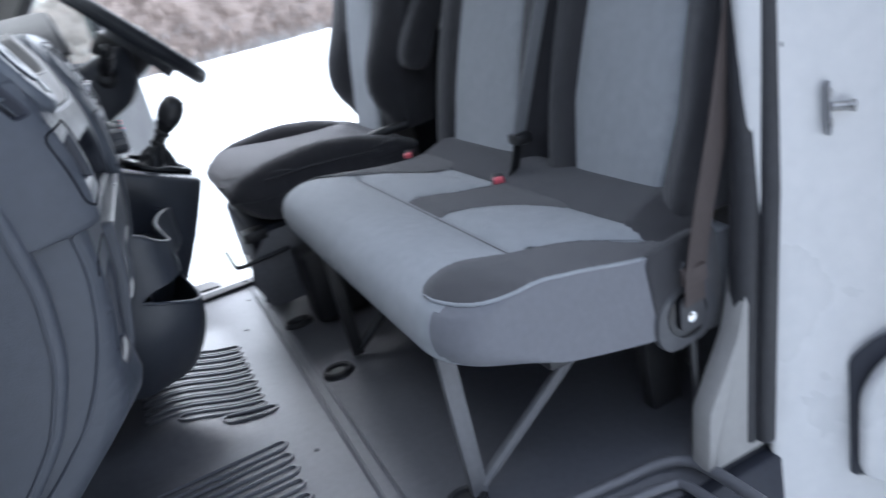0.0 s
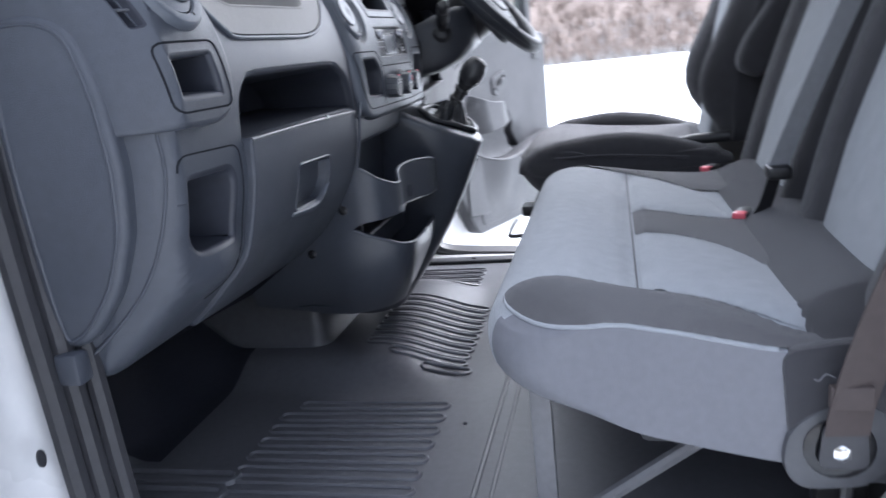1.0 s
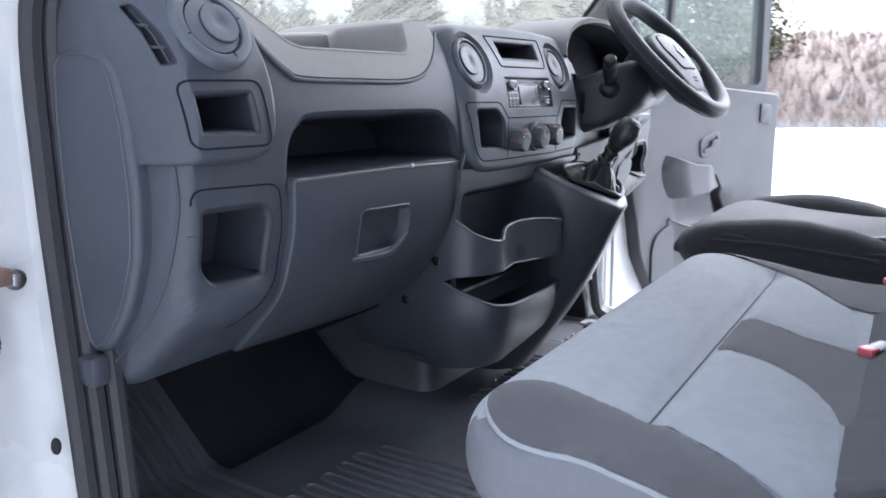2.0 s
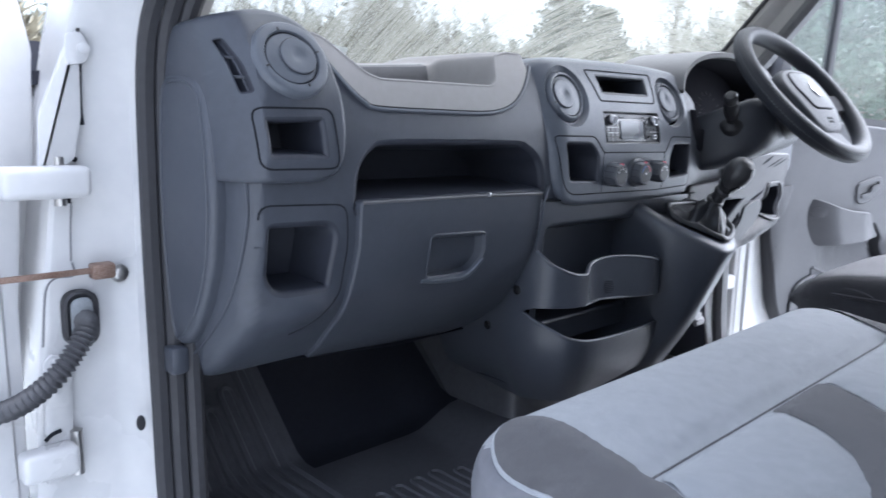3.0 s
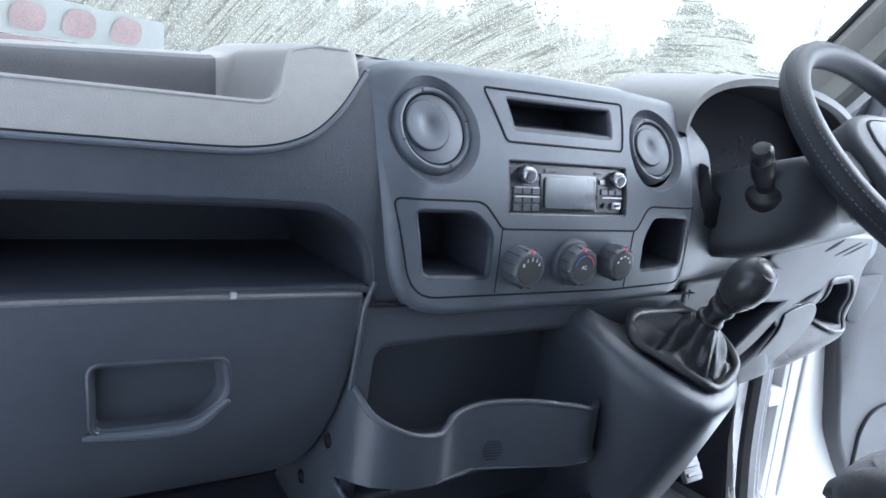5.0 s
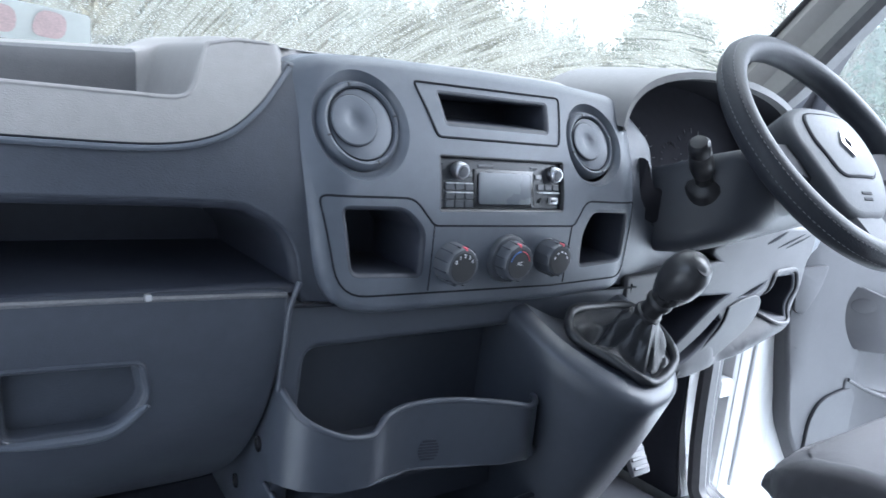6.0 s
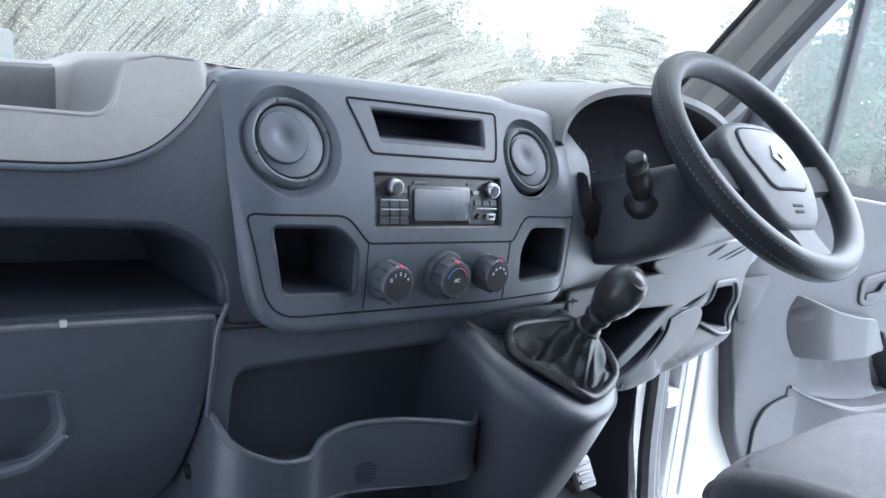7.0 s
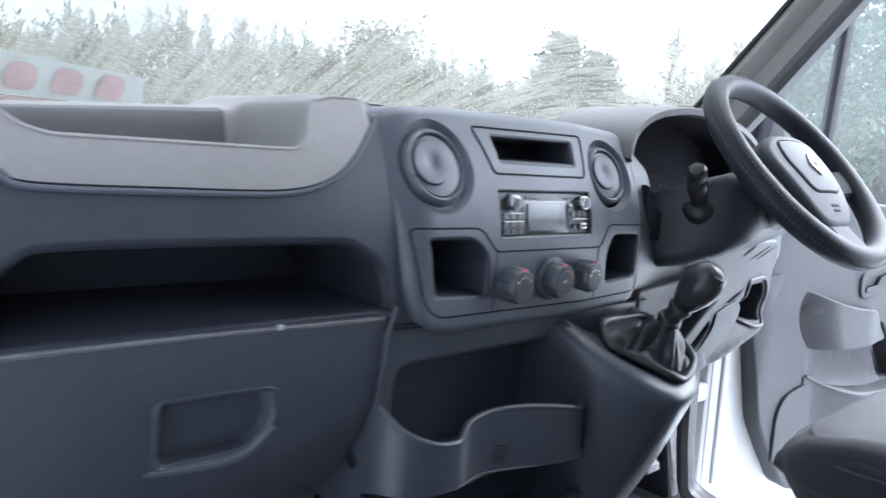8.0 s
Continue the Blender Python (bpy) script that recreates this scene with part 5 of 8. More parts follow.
for u in (-0.066, 0.079):
    bm = bmesh.new()
    m = Matrix.Translation(radio_at(u, 1.314)) @ pose(0, 0, 0, 98)
    spin(bm, [(0.0095, 0.0), (0.0095, 0.010), (0.008, 0.012), (0.0065, 0.0122)], 24, m)
    kn = part("radio_knob", bm, mat("dull_chrome", (0.38, 0.38, 0.40), 0.28, metal=1.0, var=0.05), radio, "chrome ringed knob")
    bm = bmesh.new()
    spin(bm, [(0.0066, 0.0115), (0.006, 0.0128), (0.003, 0.0131)], 20, m)
    part("knob_face", bm, KNOB_FACE, kn)
for i in range(3):
    for j in range(3):
        bm = bmesh.new()
        u0, v0 = -0.0835 + 0.0135 * i, 1.300 - 0.0095 * j
        prism(bm, rloop([(u0, v0), (u0 + 0.012, v0), (u0 + 0.012, v0 - 0.008), (u0, v0 - 0.008)], 0.0015, 2), lambda u, v, w: radio_at(u, v, w), 0.0018, 0.0005, 1)
        part("radio_button", bm, RADIO_KEY, radio)
    bm = bmesh.new()
    u0 = 0.054 + 0.0125 * i
    prism(bm, rloop([(u0, 1.301), (u0 + 0.011, 1.301), (u0 + 0.011, 1.294), (u0, 1.294)], 0.0015, 2), lambda u, v, w: radio_at(u, v, w), 0.0018, 0.0005, 1)
    part("radio_button", bm, RADIO_KEY, radio)
for u0, u1, v0 in ((-0.083, -0.045, 1.2995), (-0.083, -0.045, 1.2895), (0.054, 0.091, 1.2915)):
    bm = bmesh.new()
    box(bm, (u0, centre_y(v0) + 0.0025, v0 - 0.0006), (u1 - 0.002, centre_y(v0) + 0.0045, v0 + 0.0006), 0)
    part("button_line", bm, SILVER, radio)
bm = bmesh.new()
box(bm, (0.072, centre_y(1.282) + 0.002, 1.278), (0.086, centre_y(1.282) + 0.005, 1.286), 0.001)
part("usb_frame", bm, SILVER, radio, "silver framed USB socket")
bm = bmesh.new()
box(bm, (0.0745, centre_y(1.282) + 0.001, 1.2805), (0.0835, centre_y(1.282) + 0.004, 1.2838), 0.0003)
part("usb_socket", bm, BLACK, radio)
bm = bmesh.new()
spin(bm, [(0.003, 0.0), (0.003, 0.003), (0.0015, 0.003)], 12, Matrix.Translation(radio_at(0.060, 1.282)) @ pose(0, 0, 0, 98))
part("jack_socket", bm, BLACK, radio)
for u0, u1 in ((-0.036, -0.016), (0.044, 0.054)):
    bm = bmesh.new()
    box(bm, (u0, centre_y(1.319) + 0.0045, 1.3175), (u1, centre_y(1.319) + 0.0062, 1.320), 0)
    part("radio_print", bm, FRAME, radio)


def text_mesh(body, size, m, extrude=0.0003):
    cu = bpy.data.curves.new("print", "FONT")
    cu.body, cu.size, cu.extrude, cu.align_x, cu.align_y = body, size, extrude, "CENTER", "CENTER"
    ob = bpy.data.objects.new("print", cu)
    me = bpy.data.meshes.new_from_object(ob)
    bpy.data.objects.remove(ob)
    bm = bmesh.new()
    bm.from_mesh(me)
    bmesh.ops.transform(bm, matrix=m, verts=bm.verts)
    return bm


KNOB = mat("ridged_knob_plastic", (0.060, 0.064, 0.074), 0.34, var=0.1)


def heater_knob(u, v, r, base, marks):
    m = Matrix.Translation(on_centre(u, v, -0.002)) @ pose(0, 0, 0, 93)
    bm = bmesh.new()
    if base:
        spin(bm, [(r * 1.22, 0.0), (r * 1.22, 0.006), (r * 1.16, 0.009), (r * 1.0, 0.010)], 36, m)
    n = 36
    prof = [(1.0, 0.0), (1.0, 0.012), (0.985, 0.018), (0.93, 0.024), (0.86, 0.026), (0.8, 0.0262)]
    loft(bm, [[tuple(m @ Vector((r * (a - (0.045 if i % 3 == 0 and 0.001 < h < 0.025 else 0)) * math.cos(math.tau * i / n), r * (a - (0.045 if i % 3 == 0 and 0.001 < h < 0.025 else 0)) * math.sin(math.tau * i / n), h))) for i in range(n)] for a, h in prof], cap=True)
    k = part("heater_knob", bm, KNOB, centre, "ridged dark grey rotary heater control")
    bm = bmesh.new()
    spin(bm, [(r * 0.74, 0.0262), (r * 0.73, 0.0268), (r * 0.4, 0.0268)], 32, m)
    part("knob_face", bm, BLACK, k)
    bm = bmesh.new()
    for i in range(12):
        box(bm, (-r * 0.022, r * 0.90, 0.003), (r * 0.022, r * 1.003, 0.0235), 0, 1, m @ pose(0, 0, 0, 0, 0, 30 * i + 15))
    part("knob_groove", bm, DEEP, k)
    for body, a, rad_, size, col in marks:
        mm = m @ pose(r * rad_ * math.sin(radians(a)), r * rad_ * math.cos(radians(a)), 0.0269)
        part("knob_print", text_mesh(body, size, mm), col, k)
    bm = bmesh.new()
    box(bm, (-r * 0.06, r * 0.80, 0.020), (r * 0.06, r * 0.96, 0.0265), 0.0005, 1, m @ pose(0, 0, 0, 0, 0, 6 if base else -4))
    part("pointer", bm, RED, k, "red pointer mark")
    return m, k


km, kk = heater_knob(-0.072, 1.214, 0.0225, False, [("0", -62, 0.56, 0.0058, WHITE_MARK), ("1", -30, 0.56, 0.0058, WHITE_MARK), ("2", 0, 0.56, 0.0058, WHITE_MARK), ("3", 30, 0.56, 0.0058, WHITE_MARK), ("4", 60, 0.56, 0.0058, WHITE_MARK)])
km, kk = heater_knob(0.010, 1.215, 0.0235, True, [("AC", 0, 0.0, 0.0062, WHITE_MARK)])
for a0, a1, col in ((-80, -5, mat("blue_print", (0.08, 0.18, 0.5), 0.5)), (5, 80, RED)):
    bm = bmesh.new()
    arc = [tuple(km @ Vector((0.0142 * math.sin(radians(a)), 0.0142 * math.cos(radians(a)), 0.027))) for a in np.linspace(a0, a1, 14)]
    tube(bm, arc, 0.0006, n=5)
    part("temperature_arc", bm, col, kk)
km, kk = heater_knob(0.076, 1.216, 0.0215, False, [])
for a in (-70, -35, 0, 35, 70):
    bm = bmesh.new()
    box(bm, (-0.0016, 0.0100, 0.0266), (0.0016, 0.0116, 0.0271), 0, 1, km @ pose(0, 0, 0, 0, 0, a))
    part("knob_print", bm, WHITE_MARK, kk)

# ---- lower console with two bins ----
console = thing("lower_console", (0.0, 0.1, 0.78), "dark moulded storage console under the dashboard", "console")
# band under the centre panel with a deep open recess
bm = bmesh.new()
bk = dense(rloop([(-0.254, 1.172), (0.30, 1.160), (0.30, 0.90), (-0.250, 0.90)], 0.004), 0.03)
rec = dense(rloop([(-0.236, 1.131), (0.10, 1.131), (0.10, 0.94), (-0.236, 0.94)], [0.026, 0.004, 0.004, 0.004], 5), 0.02)
wall_at = lambda u, v: (u, 0.010 + 0.10 * max(0, 1.172 - v) ** 1.1, v)
sheet(bm, bk, [rec], wall_at, 0.03)
pocket(bm, rec, wall_at, AHEAD, 0.045, 0.008, 0.012)
part("back_wall", bm, BIN, console)

# one moulded skin: side wall, wavy upper bin and deep lower bin, drawn as plan lines by height
PLAN_UP = [(-0.225, 0.30), (-0.240, 0.15), (-0.252, 0.07), (-0.254, 0.017), (-0.240, -0.015), (-0.205, -0.034), (-0.170, -0.036), (-0.144, -0.027), (-0.110, -0.026), (-0.06, -0.038), (0.0, -0.055), (0.035, -0.057), (0.060, -0.040), (0.074, 0.0), (0.078, 0.06)]
PLAN_LOW = [(-0.225, 0.30), (-0.240, 0.15), (-0.252, 0.07), (-0.250, 0.02), (-0.240, -0.012), (-0.224, -0.038), (-0.195, -0.051), (-0.16, -0.053), (-0.11, -0.050), (-0.05, -0.045), (0.02, -0.038), (0.08, -0.031), (0.125, -0.025), (0.157, -0.018), (0.162, 0.05)]
PLAN_N = 8
UP_F, LOW_F = curve2(PLAN_UP, PLAN_N), curve2(PLAN_LOW, PLAN_N)
RUN = [0.0]
for p_, q_ in zip(PLAN_UP, PLAN_UP[1:]):
    RUN.append(RUN[-1] + math.dist(p_, q_))
RUN_F = list(np.interp(np.arange(len(UP_F)) / PLAN_N, range(len(RUN)), RUN))


def run_at(i):
    return float(np.interp(i, range(len(RUN)), RUN))


def skin_at(s, z, inner=0.0):
    """Place on the console's skin at the run s along its plan line and the height z; inner: inside the wall."""
    w = ease(0.985, 0.955, z)
    def at(q):
        u = [float(np.interp(q, RUN_F, [p[k] for p in UP_F])) for k in (0, 1)]
        l = [float(np.interp(q, RUN_F, [p[k] for p in LOW_F])) for k in (0, 1)]
        return u[0] * (1 - w) + l[0] * w, u[1] * (1 - w) + l[1] * w
    x, y = at(s)
    if inner:
        a, b = at(max(0, s - 0.004)), at(min(RUN[-1], s + 0.004))
        d = Vector((b[0] - a[0], b[1] - a[1])).normalized()
        x, y = x - d.y * inner, y + d.x * inner
    q = max(0.0, (0.93 - z) / 0.14)
    return (x + 0.05 * q * q * ease(-0.08, -0.22, x), y + 0.05 * q * q * ease(0.12, 0.0, y), z)


rim_z = [(3, 1.083), (3.5, 1.071), (4, 1.059), (5, 1.043), (6, 1.039), (6.5, 1.045), (7, 1.054), (8, 1.060), (9, 1.061), (10, 1.054), (11, 1.046), (12, 1.046), (13, 1.056), (14, 1.060)]
rim_line = [(run_at(i), z) for i, z in [tuple(p) for p in curve2(rim_z, 5)]]
mouth_low = [(2.48, 0.968), (2.8, 0.962), (3, 0.957), (4, 0.944), (5, 0.931), (6, 0.924), (7, 0.919), (8, 0.915), (10, 0.908), (12, 0.902), (13, 0.899)]
mouth_line = [(run_at(i), z) for i, z in [tuple(p) for p in curve2(mouth_low, 4)]]
mouth_top = [(13.7, 0.90), (13.7, 0.975), (13, 0.975), (12, 0.976), (11, 0.978), (10, 0.981), (8, 0.985), (6, 0.984), (5, 0.985), (4, 0.986), (3, 0.983), (2.7, 0.978)]
skin_out = [(run_at(0), 0.80), (run_at(1), 0.78), (run_at(3), 0.785), (run_at(6), 0.795), (run_at(14), 0.80)] + rim_line[::-1] + [(run_at(3), 1.172), (run_at(2), 1.172), (run_at(0), 1.10)]
mouth = mouth_line + [(run_at(i), z) for i, z in mouth_top]
bm = bmesh.new()
sheet(bm, dense(skin_out, 0.012), [dense(mouth, 0.008)], skin_at, 0.012)
skin = part("console_skin", bm, BIN, console, "moulded side wall and bin fronts", 50)
bm = bmesh.new()
loft(bm, [[skin_at(s_, 0.984 + (z_ - 0.984) * k / 5, 0.007) for s_, z_ in rim_line] for k in range(6)], closed=False)
loft(bm, [[skin_at(s_, 0.80 + (z_ - 0.80) * k / 6, 0.007) for s_, z_ in mouth_line] for k in range(7)], closed=False)
part("bin_lining", bm, DASH, console)
for line in (rim_line, mouth_line):
    bm = bmesh.new()
    tube(bm, [skin_at(s_, z_, 0.0032) for s_, z_ in dense(line, 0.01, False)], 0.0040, n=10)
    part("bin_rim", bm, BIN, console, "smooth rounded bin rim")
bm = bmesh.new()
tube(bm, [skin_at(s_, z_, 0.002) for s_, z_ in [(run_at(i), z) for i, z in mouth_top[1:]]], 0.0022, n=8)
part("bin_edge", bm, BIN, console)
bm = bmesh.new()
tube(bm, curve2([(-0.2545, 0.016, 1.083), (-0.256, 0.010, 1.11), (-0.257, 0.003, 1.14), (-0.2575, -0.002, 1.172), (-0.250, -0.004, 1.20)], 6), 0.0028, n=8)
part("wall_ridge", bm, BIN, console, "shiny front ridge of the side wall")
for y, z in ((0.055, 1.008), (0.135, 0.924)):
    bm = bmesh.new()
    sx = float(np.interp(y, [p[1] for p in UP_F[: 3 * PLAN_N][::-1]], [p[0] for p in UP_F[: 3 * PLAN_N][::-1]]))
    spin(bm, [(0.0085, -0.001), (0.0085, 0.0018), (0.0065, 0.0024), (0.006, 0.0004), (0.003, 0.0004)], 18, Matrix.Translation((sx, y, z)) @ pose(0, 0, 0, 0, -90))
    part("screw", bm, GLOSS, skin, "recessed screw")
bm = bmesh.new()
loft(bm, [[tuple(Vector(skin_at(run_at(i), 0.992, 0.004)) + Vector((0, 0.15 * k, 0.004 * k))) for i in np.linspace(3, 13, 50)] for k in (0, 1)], closed=False)
part("bin_floor", bm, DASH, console)
for u, v, r in ((-0.19, 0.012, 0.034), (0.03, -0.008, 0.030)):
    bm = bmesh.new()
    loft(bm, [[(u + rr * math.cos(a), v + rr * math.sin(a), z) for a in [math.tau * i / 30 for i in range(30)]] for rr, z in ((r, 0.996), (r, 1.009), (r - 0.002, 1.0105), (r - 0.004, 1.009), (r - 0.004, 0.997))])
    part("cup_ring", bm, BIN, console, "cup holder ring")
bm = bmesh.new()
gs = run_at(8.4)
gp_ = Vector(skin_at(gs, 1.006))
gd = (Vector(skin_at(gs + 0.01, 1.006)) - gp_).normalized()
gm_ = Matrix.Translation(gp_) @ Matrix(((gd.x, -gd.y, 0), (gd.y, gd.x, 0), (0, 0, 1))).to_4x4()
spin(bm, [(0.0135, -0.0030), (0.0135, 0.0004), (0.0125, 0.0006)], 24, gm_ @ pose(0, 0, 0, 90))
grille = part("speaker_grille", bm, BIN, console, "small round slotted grille")
for i in range(-3, 4):
    bm = bmesh.new()
    w = math.sqrt(max(0, 1 - (i / 4) ** 2)) * 0.0120
    box(bm, (-w, -0.0012, i * 0.0035 - 0.0010), (w, 0.004, i * 0.0035 + 0.0010), 0, 1, gm_)
    part("grille_slot", bm, DEEP, grille)
bm = bmesh.new()
loft(bm, [[tuple(Vector(skin_at(run_at(i), 0.805, 0.004)) + Vector((0, 0.15 * k, 0.0))) for i in np.linspace(3, 13.8, 50)] for k in (0, 1)], closed=False)
part("bin_floor", bm, DASH, console)
bm = bmesh.new()
tube(bm, [(-0.250, 0.006, 1.1725), (-0.1, 0.004, 1.1675), (0.1, 0.004, 1.163), (0.28, 0.008, 1.160)], 0.0016, n=6)
part("console_seam", bm, SEAM, console)

# ---- gear lever console ----
gear = thing("gear_lever", (0.16, 0.0, 0.75), "gear lever with a leather boot on a dark console", "gear lever")
top_zg = lambda y: min(1.117 + 0.5 * (y + 0.056), 1.152)
plan = dense(rloop([(0.044, 0.020), (0.054, -0.055), (0.092, -0.120), (0.132, -0.146), (0.192, -0.138), (0.232, -0.116), (0.262, -0.055), (0.272, 0.02), (0.272, 0.25), (0.060, 0.25)], [0.02, 0.03, 0.03, 0.025, 0.02, 0.03, 0.03, 0.02, 0.02, 0.02], 5), 0.012)
bm = bmesh.new()
rings = []
for d, drop in ((0.024, 0.0), (0.014, 0.0008), (0.007, 0.0035), (0.002, 0.008), (0.0, 0.014)):
    rings.append([(x, y, top_zg(y) - drop) for x, y in inset(plan, d)])
for q in (0.04, 0.10, 0.18, 0.28, 0.40, 0.52, 0.64, 0.76, 0.88, 1.0):
    front = 0.23 * q - 0.02 * math.sin(math.pi * q)
    row = []
    for x, y in plan:
        k = (0.25 - y) / 0.396
        zt = top_zg(y) - 0.014
        row.append((x + 0.030 * q * ease(0.16, 0.05, x) - 0.03 * q * ease(0.16, 0.26, x), y + front * k, zt - (zt - 0.68) * q))
    rings.append(row)
loft(bm, rings, cap_start=True)
part("console_body", bm, BIN, gear, "", 70)
top_at = lambda x, y, h=0.0: Vector((x, y, top_zg(y))) + Vector((0, -0.447, 0.894)) * h
bm = bmesh.new()
oval = [(0.097, -0.042), (0.108, -0.026), (0.134, -0.011), (0.187, -0.008), (0.240, -0.014), (0.252, -0.050), (0.234, -0.097), (0.209, -0.114), (0.169, -0.126), (0.147, -0.124), (0.131, -0.108), (0.119, -0.084), (0.104, -0.062)]
oval = [tuple(p) for p in curve2(oval + oval[:1], 4)][:-1]
tube(bm, [tuple(top_at(u, v, 0.005 + 0.002 * math.sin(i * 0.35))) for i, (u, v) in enumerate(oval)], [0.0062 + 0.0009 * math.sin(i * 0.9) for i in range(len(oval))], n=12, closed=True)
part("boot_ring", bm, BOOT, gear)
bm = bmesh.new()
tip = Vector((0.186, -0.084, 1.152))
rings = []
for s in np.linspace(0, 1, 26):
    row = []
    for i, (u, v) in enumerate(oval):
        a = math.tau * i / len(oval)
        fold = 0.95 + (0.16 * math.sin(a * 4 + 3 * s) + 0.08 * math.sin(a * 9 - 4 * s)) * math.sin(math.pi * s) * ease(0.1, 0.5, s)
        u, v = 0.172 + (u - 0.172) * fold, -0.066 + (v + 0.066) * fold
        sag = -0.024 * math.exp(-((s - 0.30) / 0.22) ** 2) * (1 + 0.4 * math.sin(3 * a + 1)) + 0.005 * math.sin(8 * a + 4 * s) * math.sin(math.pi * s) + 0.006 * math.exp(-((s - 0.85) / 0.07) ** 2)
        base = top_at(u, v, 0.006)
        end = tip + Vector((-0.014 * math.cos(a), 0.012 * math.sin(a), 0))
        k = s ** 0.75
        row.append(tuple(base.lerp(end, k) + Vector((0, 0, sag))))
    rings.append(row)
loft(bm, rings)
part("boot", bm, BOOT, gear, "creased black leather boot")
bm = bmesh.new()
k0, k1 = Vector((0.186, -0.082, 1.150)), Vector((0.177, -0.134, 1.216))
ax = (k1 - k0).normalized()
m = Matrix.Translation(k0) @ ax.to_track_quat("Z", "Y").to_matrix().to_4x4()
spin(bm, [(0.0135, -0.03), (0.0135, 0.002), (0.017, 0.004), (0.0178, 0.008), (0.017, 0.012), (0.0140, 0.014), (0.0135, 0.028), (0.0165, 0.030), (0.0172, 0.034), (0.016, 0.038), (0.012, 0.041)], 24, m)
part("collar", bm, BLACK, gear)
bm = bmesh.new()
spin(bm, [(0.010, 0.030), (0.013, 0.036), (0.020, 0.050), (0.026, 0.068), (0.0275, 0.082), (0.026, 0.096), (0.021, 0.108), (0.013, 0.115), (0.006, 0.117)], 30, m)
knob = part("knob", bm, mat("worn_knob", (0.028, 0.028, 0.03), 0.3, var=0.15), gear, "smooth black egg-shaped knob")
bm = bmesh.new()
mc = Matrix.Translation(k0 + ax * 0.088) @ Vector((-0.12, -0.75, 0.62)).normalized().to_track_quat("Z", "Y").to_matrix().to_4x4() @ pose(0, 0, 0.0248)
prism(bm, circle(0, 0, 0.0125, 24, 1.25), lambda u, v, w: tuple(mc @ Vector((u, v, w))), 0.002, 0.0006)
part("shift_badge", bm, BLACK, knob)
bm = bmesh.new()
for u in (-0.006, 0.0, 0.006):
    box(bm, (u - 0.0004, -0.007, 0.002), (u + 0.0004, 0.007, 0.0024), 0, 1, mc)
box(bm, (-0.006, -0.0004, 0.002), (0.006, 0.0004, 0.0024), 0, 1, mc)
part("shift_print", bm, WHITE_MARK, knob)

# ---- driver side ----
binn = thing("instrument_cluster", (0.45, 0.05, 1.25), "shaded instrument cluster under a curved hood", "instrument panel")
cx = 0.452
arc_in = [(cx + 0.232 * math.cos(a), 1.30 + 0.160 * max(0.0, math.sin(a)) ** 0.42) for a in np.linspace(math.pi, 0, 61)]
arc_out = [(cx + (a - cx) * 1.065, 1.30 + (b - 1.30) * 1.10) for a, b in arc_in]
bm = bmesh.new()
rows = []
for pts, y, f in ((arc_out, 0.16, 1.0), (arc_out, 0.03, 1.0), (arc_out, 0.0, 0.995), (arc_out, -0.012, 0.975), (arc_in, -0.010, 1.012), (arc_in, 0.0, 1.0), (arc_in, 0.13, 0.95)):
    rows.append([(cx + (a - cx) * f, y + 0.055 * (b - 1.318) / 0.158 * 0.4 + 0.02, 1.31 + (b - 1.31) * f) for a, b in pts])
loft(bm, [r_[3:-3] for r_ in rows], closed=False)
part("hood", bm, mat("grey_hood_plastic", (0.150, 0.148, 0.150), 0.6, var=0.06, grain=0.4, grain_scale=900), binn, "pale grey curved hood")
bm = bmesh.new()
rows = []
for pts, y, f in ((arc_in, 0.004, 1.0), (arc_in, 0.13, 0.95)):
    rows.append([(cx + (a - cx) * f * 0.996, y + 0.055 * (b - 1.318) / 0.158 * 0.4 + 0.02, 1.31 + (b - 1.31) * f * 0.994) for a, b in pts])
loft(bm, rows, closed=False)
part("hood_lining", bm, DIAL, binn)
bm = bmesh.new()
face = [(cx + (a - cx) * 1.01, b + 0.004) for a, b in arc_in] + [(cx + 0.17, 1.25), (cx - 0.17, 1.25)]
prism(bm, face, lambda u, v, w: (u, 0.085 + 0.3 * (v - 1.25) - w, v), 0.004)
face_ob = part("dial_face", bm, DIAL, binn, "dark unlit dial face")
for du, r in ((-0.095, 0.05), (0.06, 0.055), (0.0, 0.03)):
    bm = bmesh.new()
    uc, vc_ = cx + du, 1.335
    for i in range(13):
        a = radians(220 - 260 * i / 12)
        p, q = [(uc + rr * math.cos(a), vc_ + rr * math.sin(a)) for rr in (r * 0.86, r)]
        tube(bm, [(p[0], 0.0795 + 0.3 * (p[1] - 1.25), p[1]), (q[0], 0.0795 + 0.3 * (q[1] - 1.25), q[1])], 0.0007, n=4)
    part("dial_mark", bm, FRAME, face_ob)
bm = bmesh.new()
prism(bm, rloop([(0.265, 1.30), (0.27, 1.345), (0.30, 1.30), (0.645, 1.30), (0.66, 1.345), (0.67, 1.25), (0.26, 1.25)], 0.01), lambda u, v, w: (u, 0.015 + w, v), 0.06, 0.006)
part("cluster_base", bm, DIAL, binn)

# right-hand end of the dashboard
bm = bmesh.new()
rr_out = dense(rloop([(0.24, 1.41), (0.30, 1.36), (0.30, 1.245), (0.62, 1.245), (0.66, 1.36), (0.70, 1.40), (0.84, 1.375), (0.85, 1.20), (0.80, 1.17), (0.24, 1.165)], 0.01), 0.02)
rr_at = lambda u, v: (u, centre_y(v) + 0.02 + 0.02 * ease(0.25, 0.4, u), v)
sheet(bm, rr_out, [], rr_at, 0.03)
flange(bm, rr_out, rr_at, AHEAD, 0.004, 0.03)
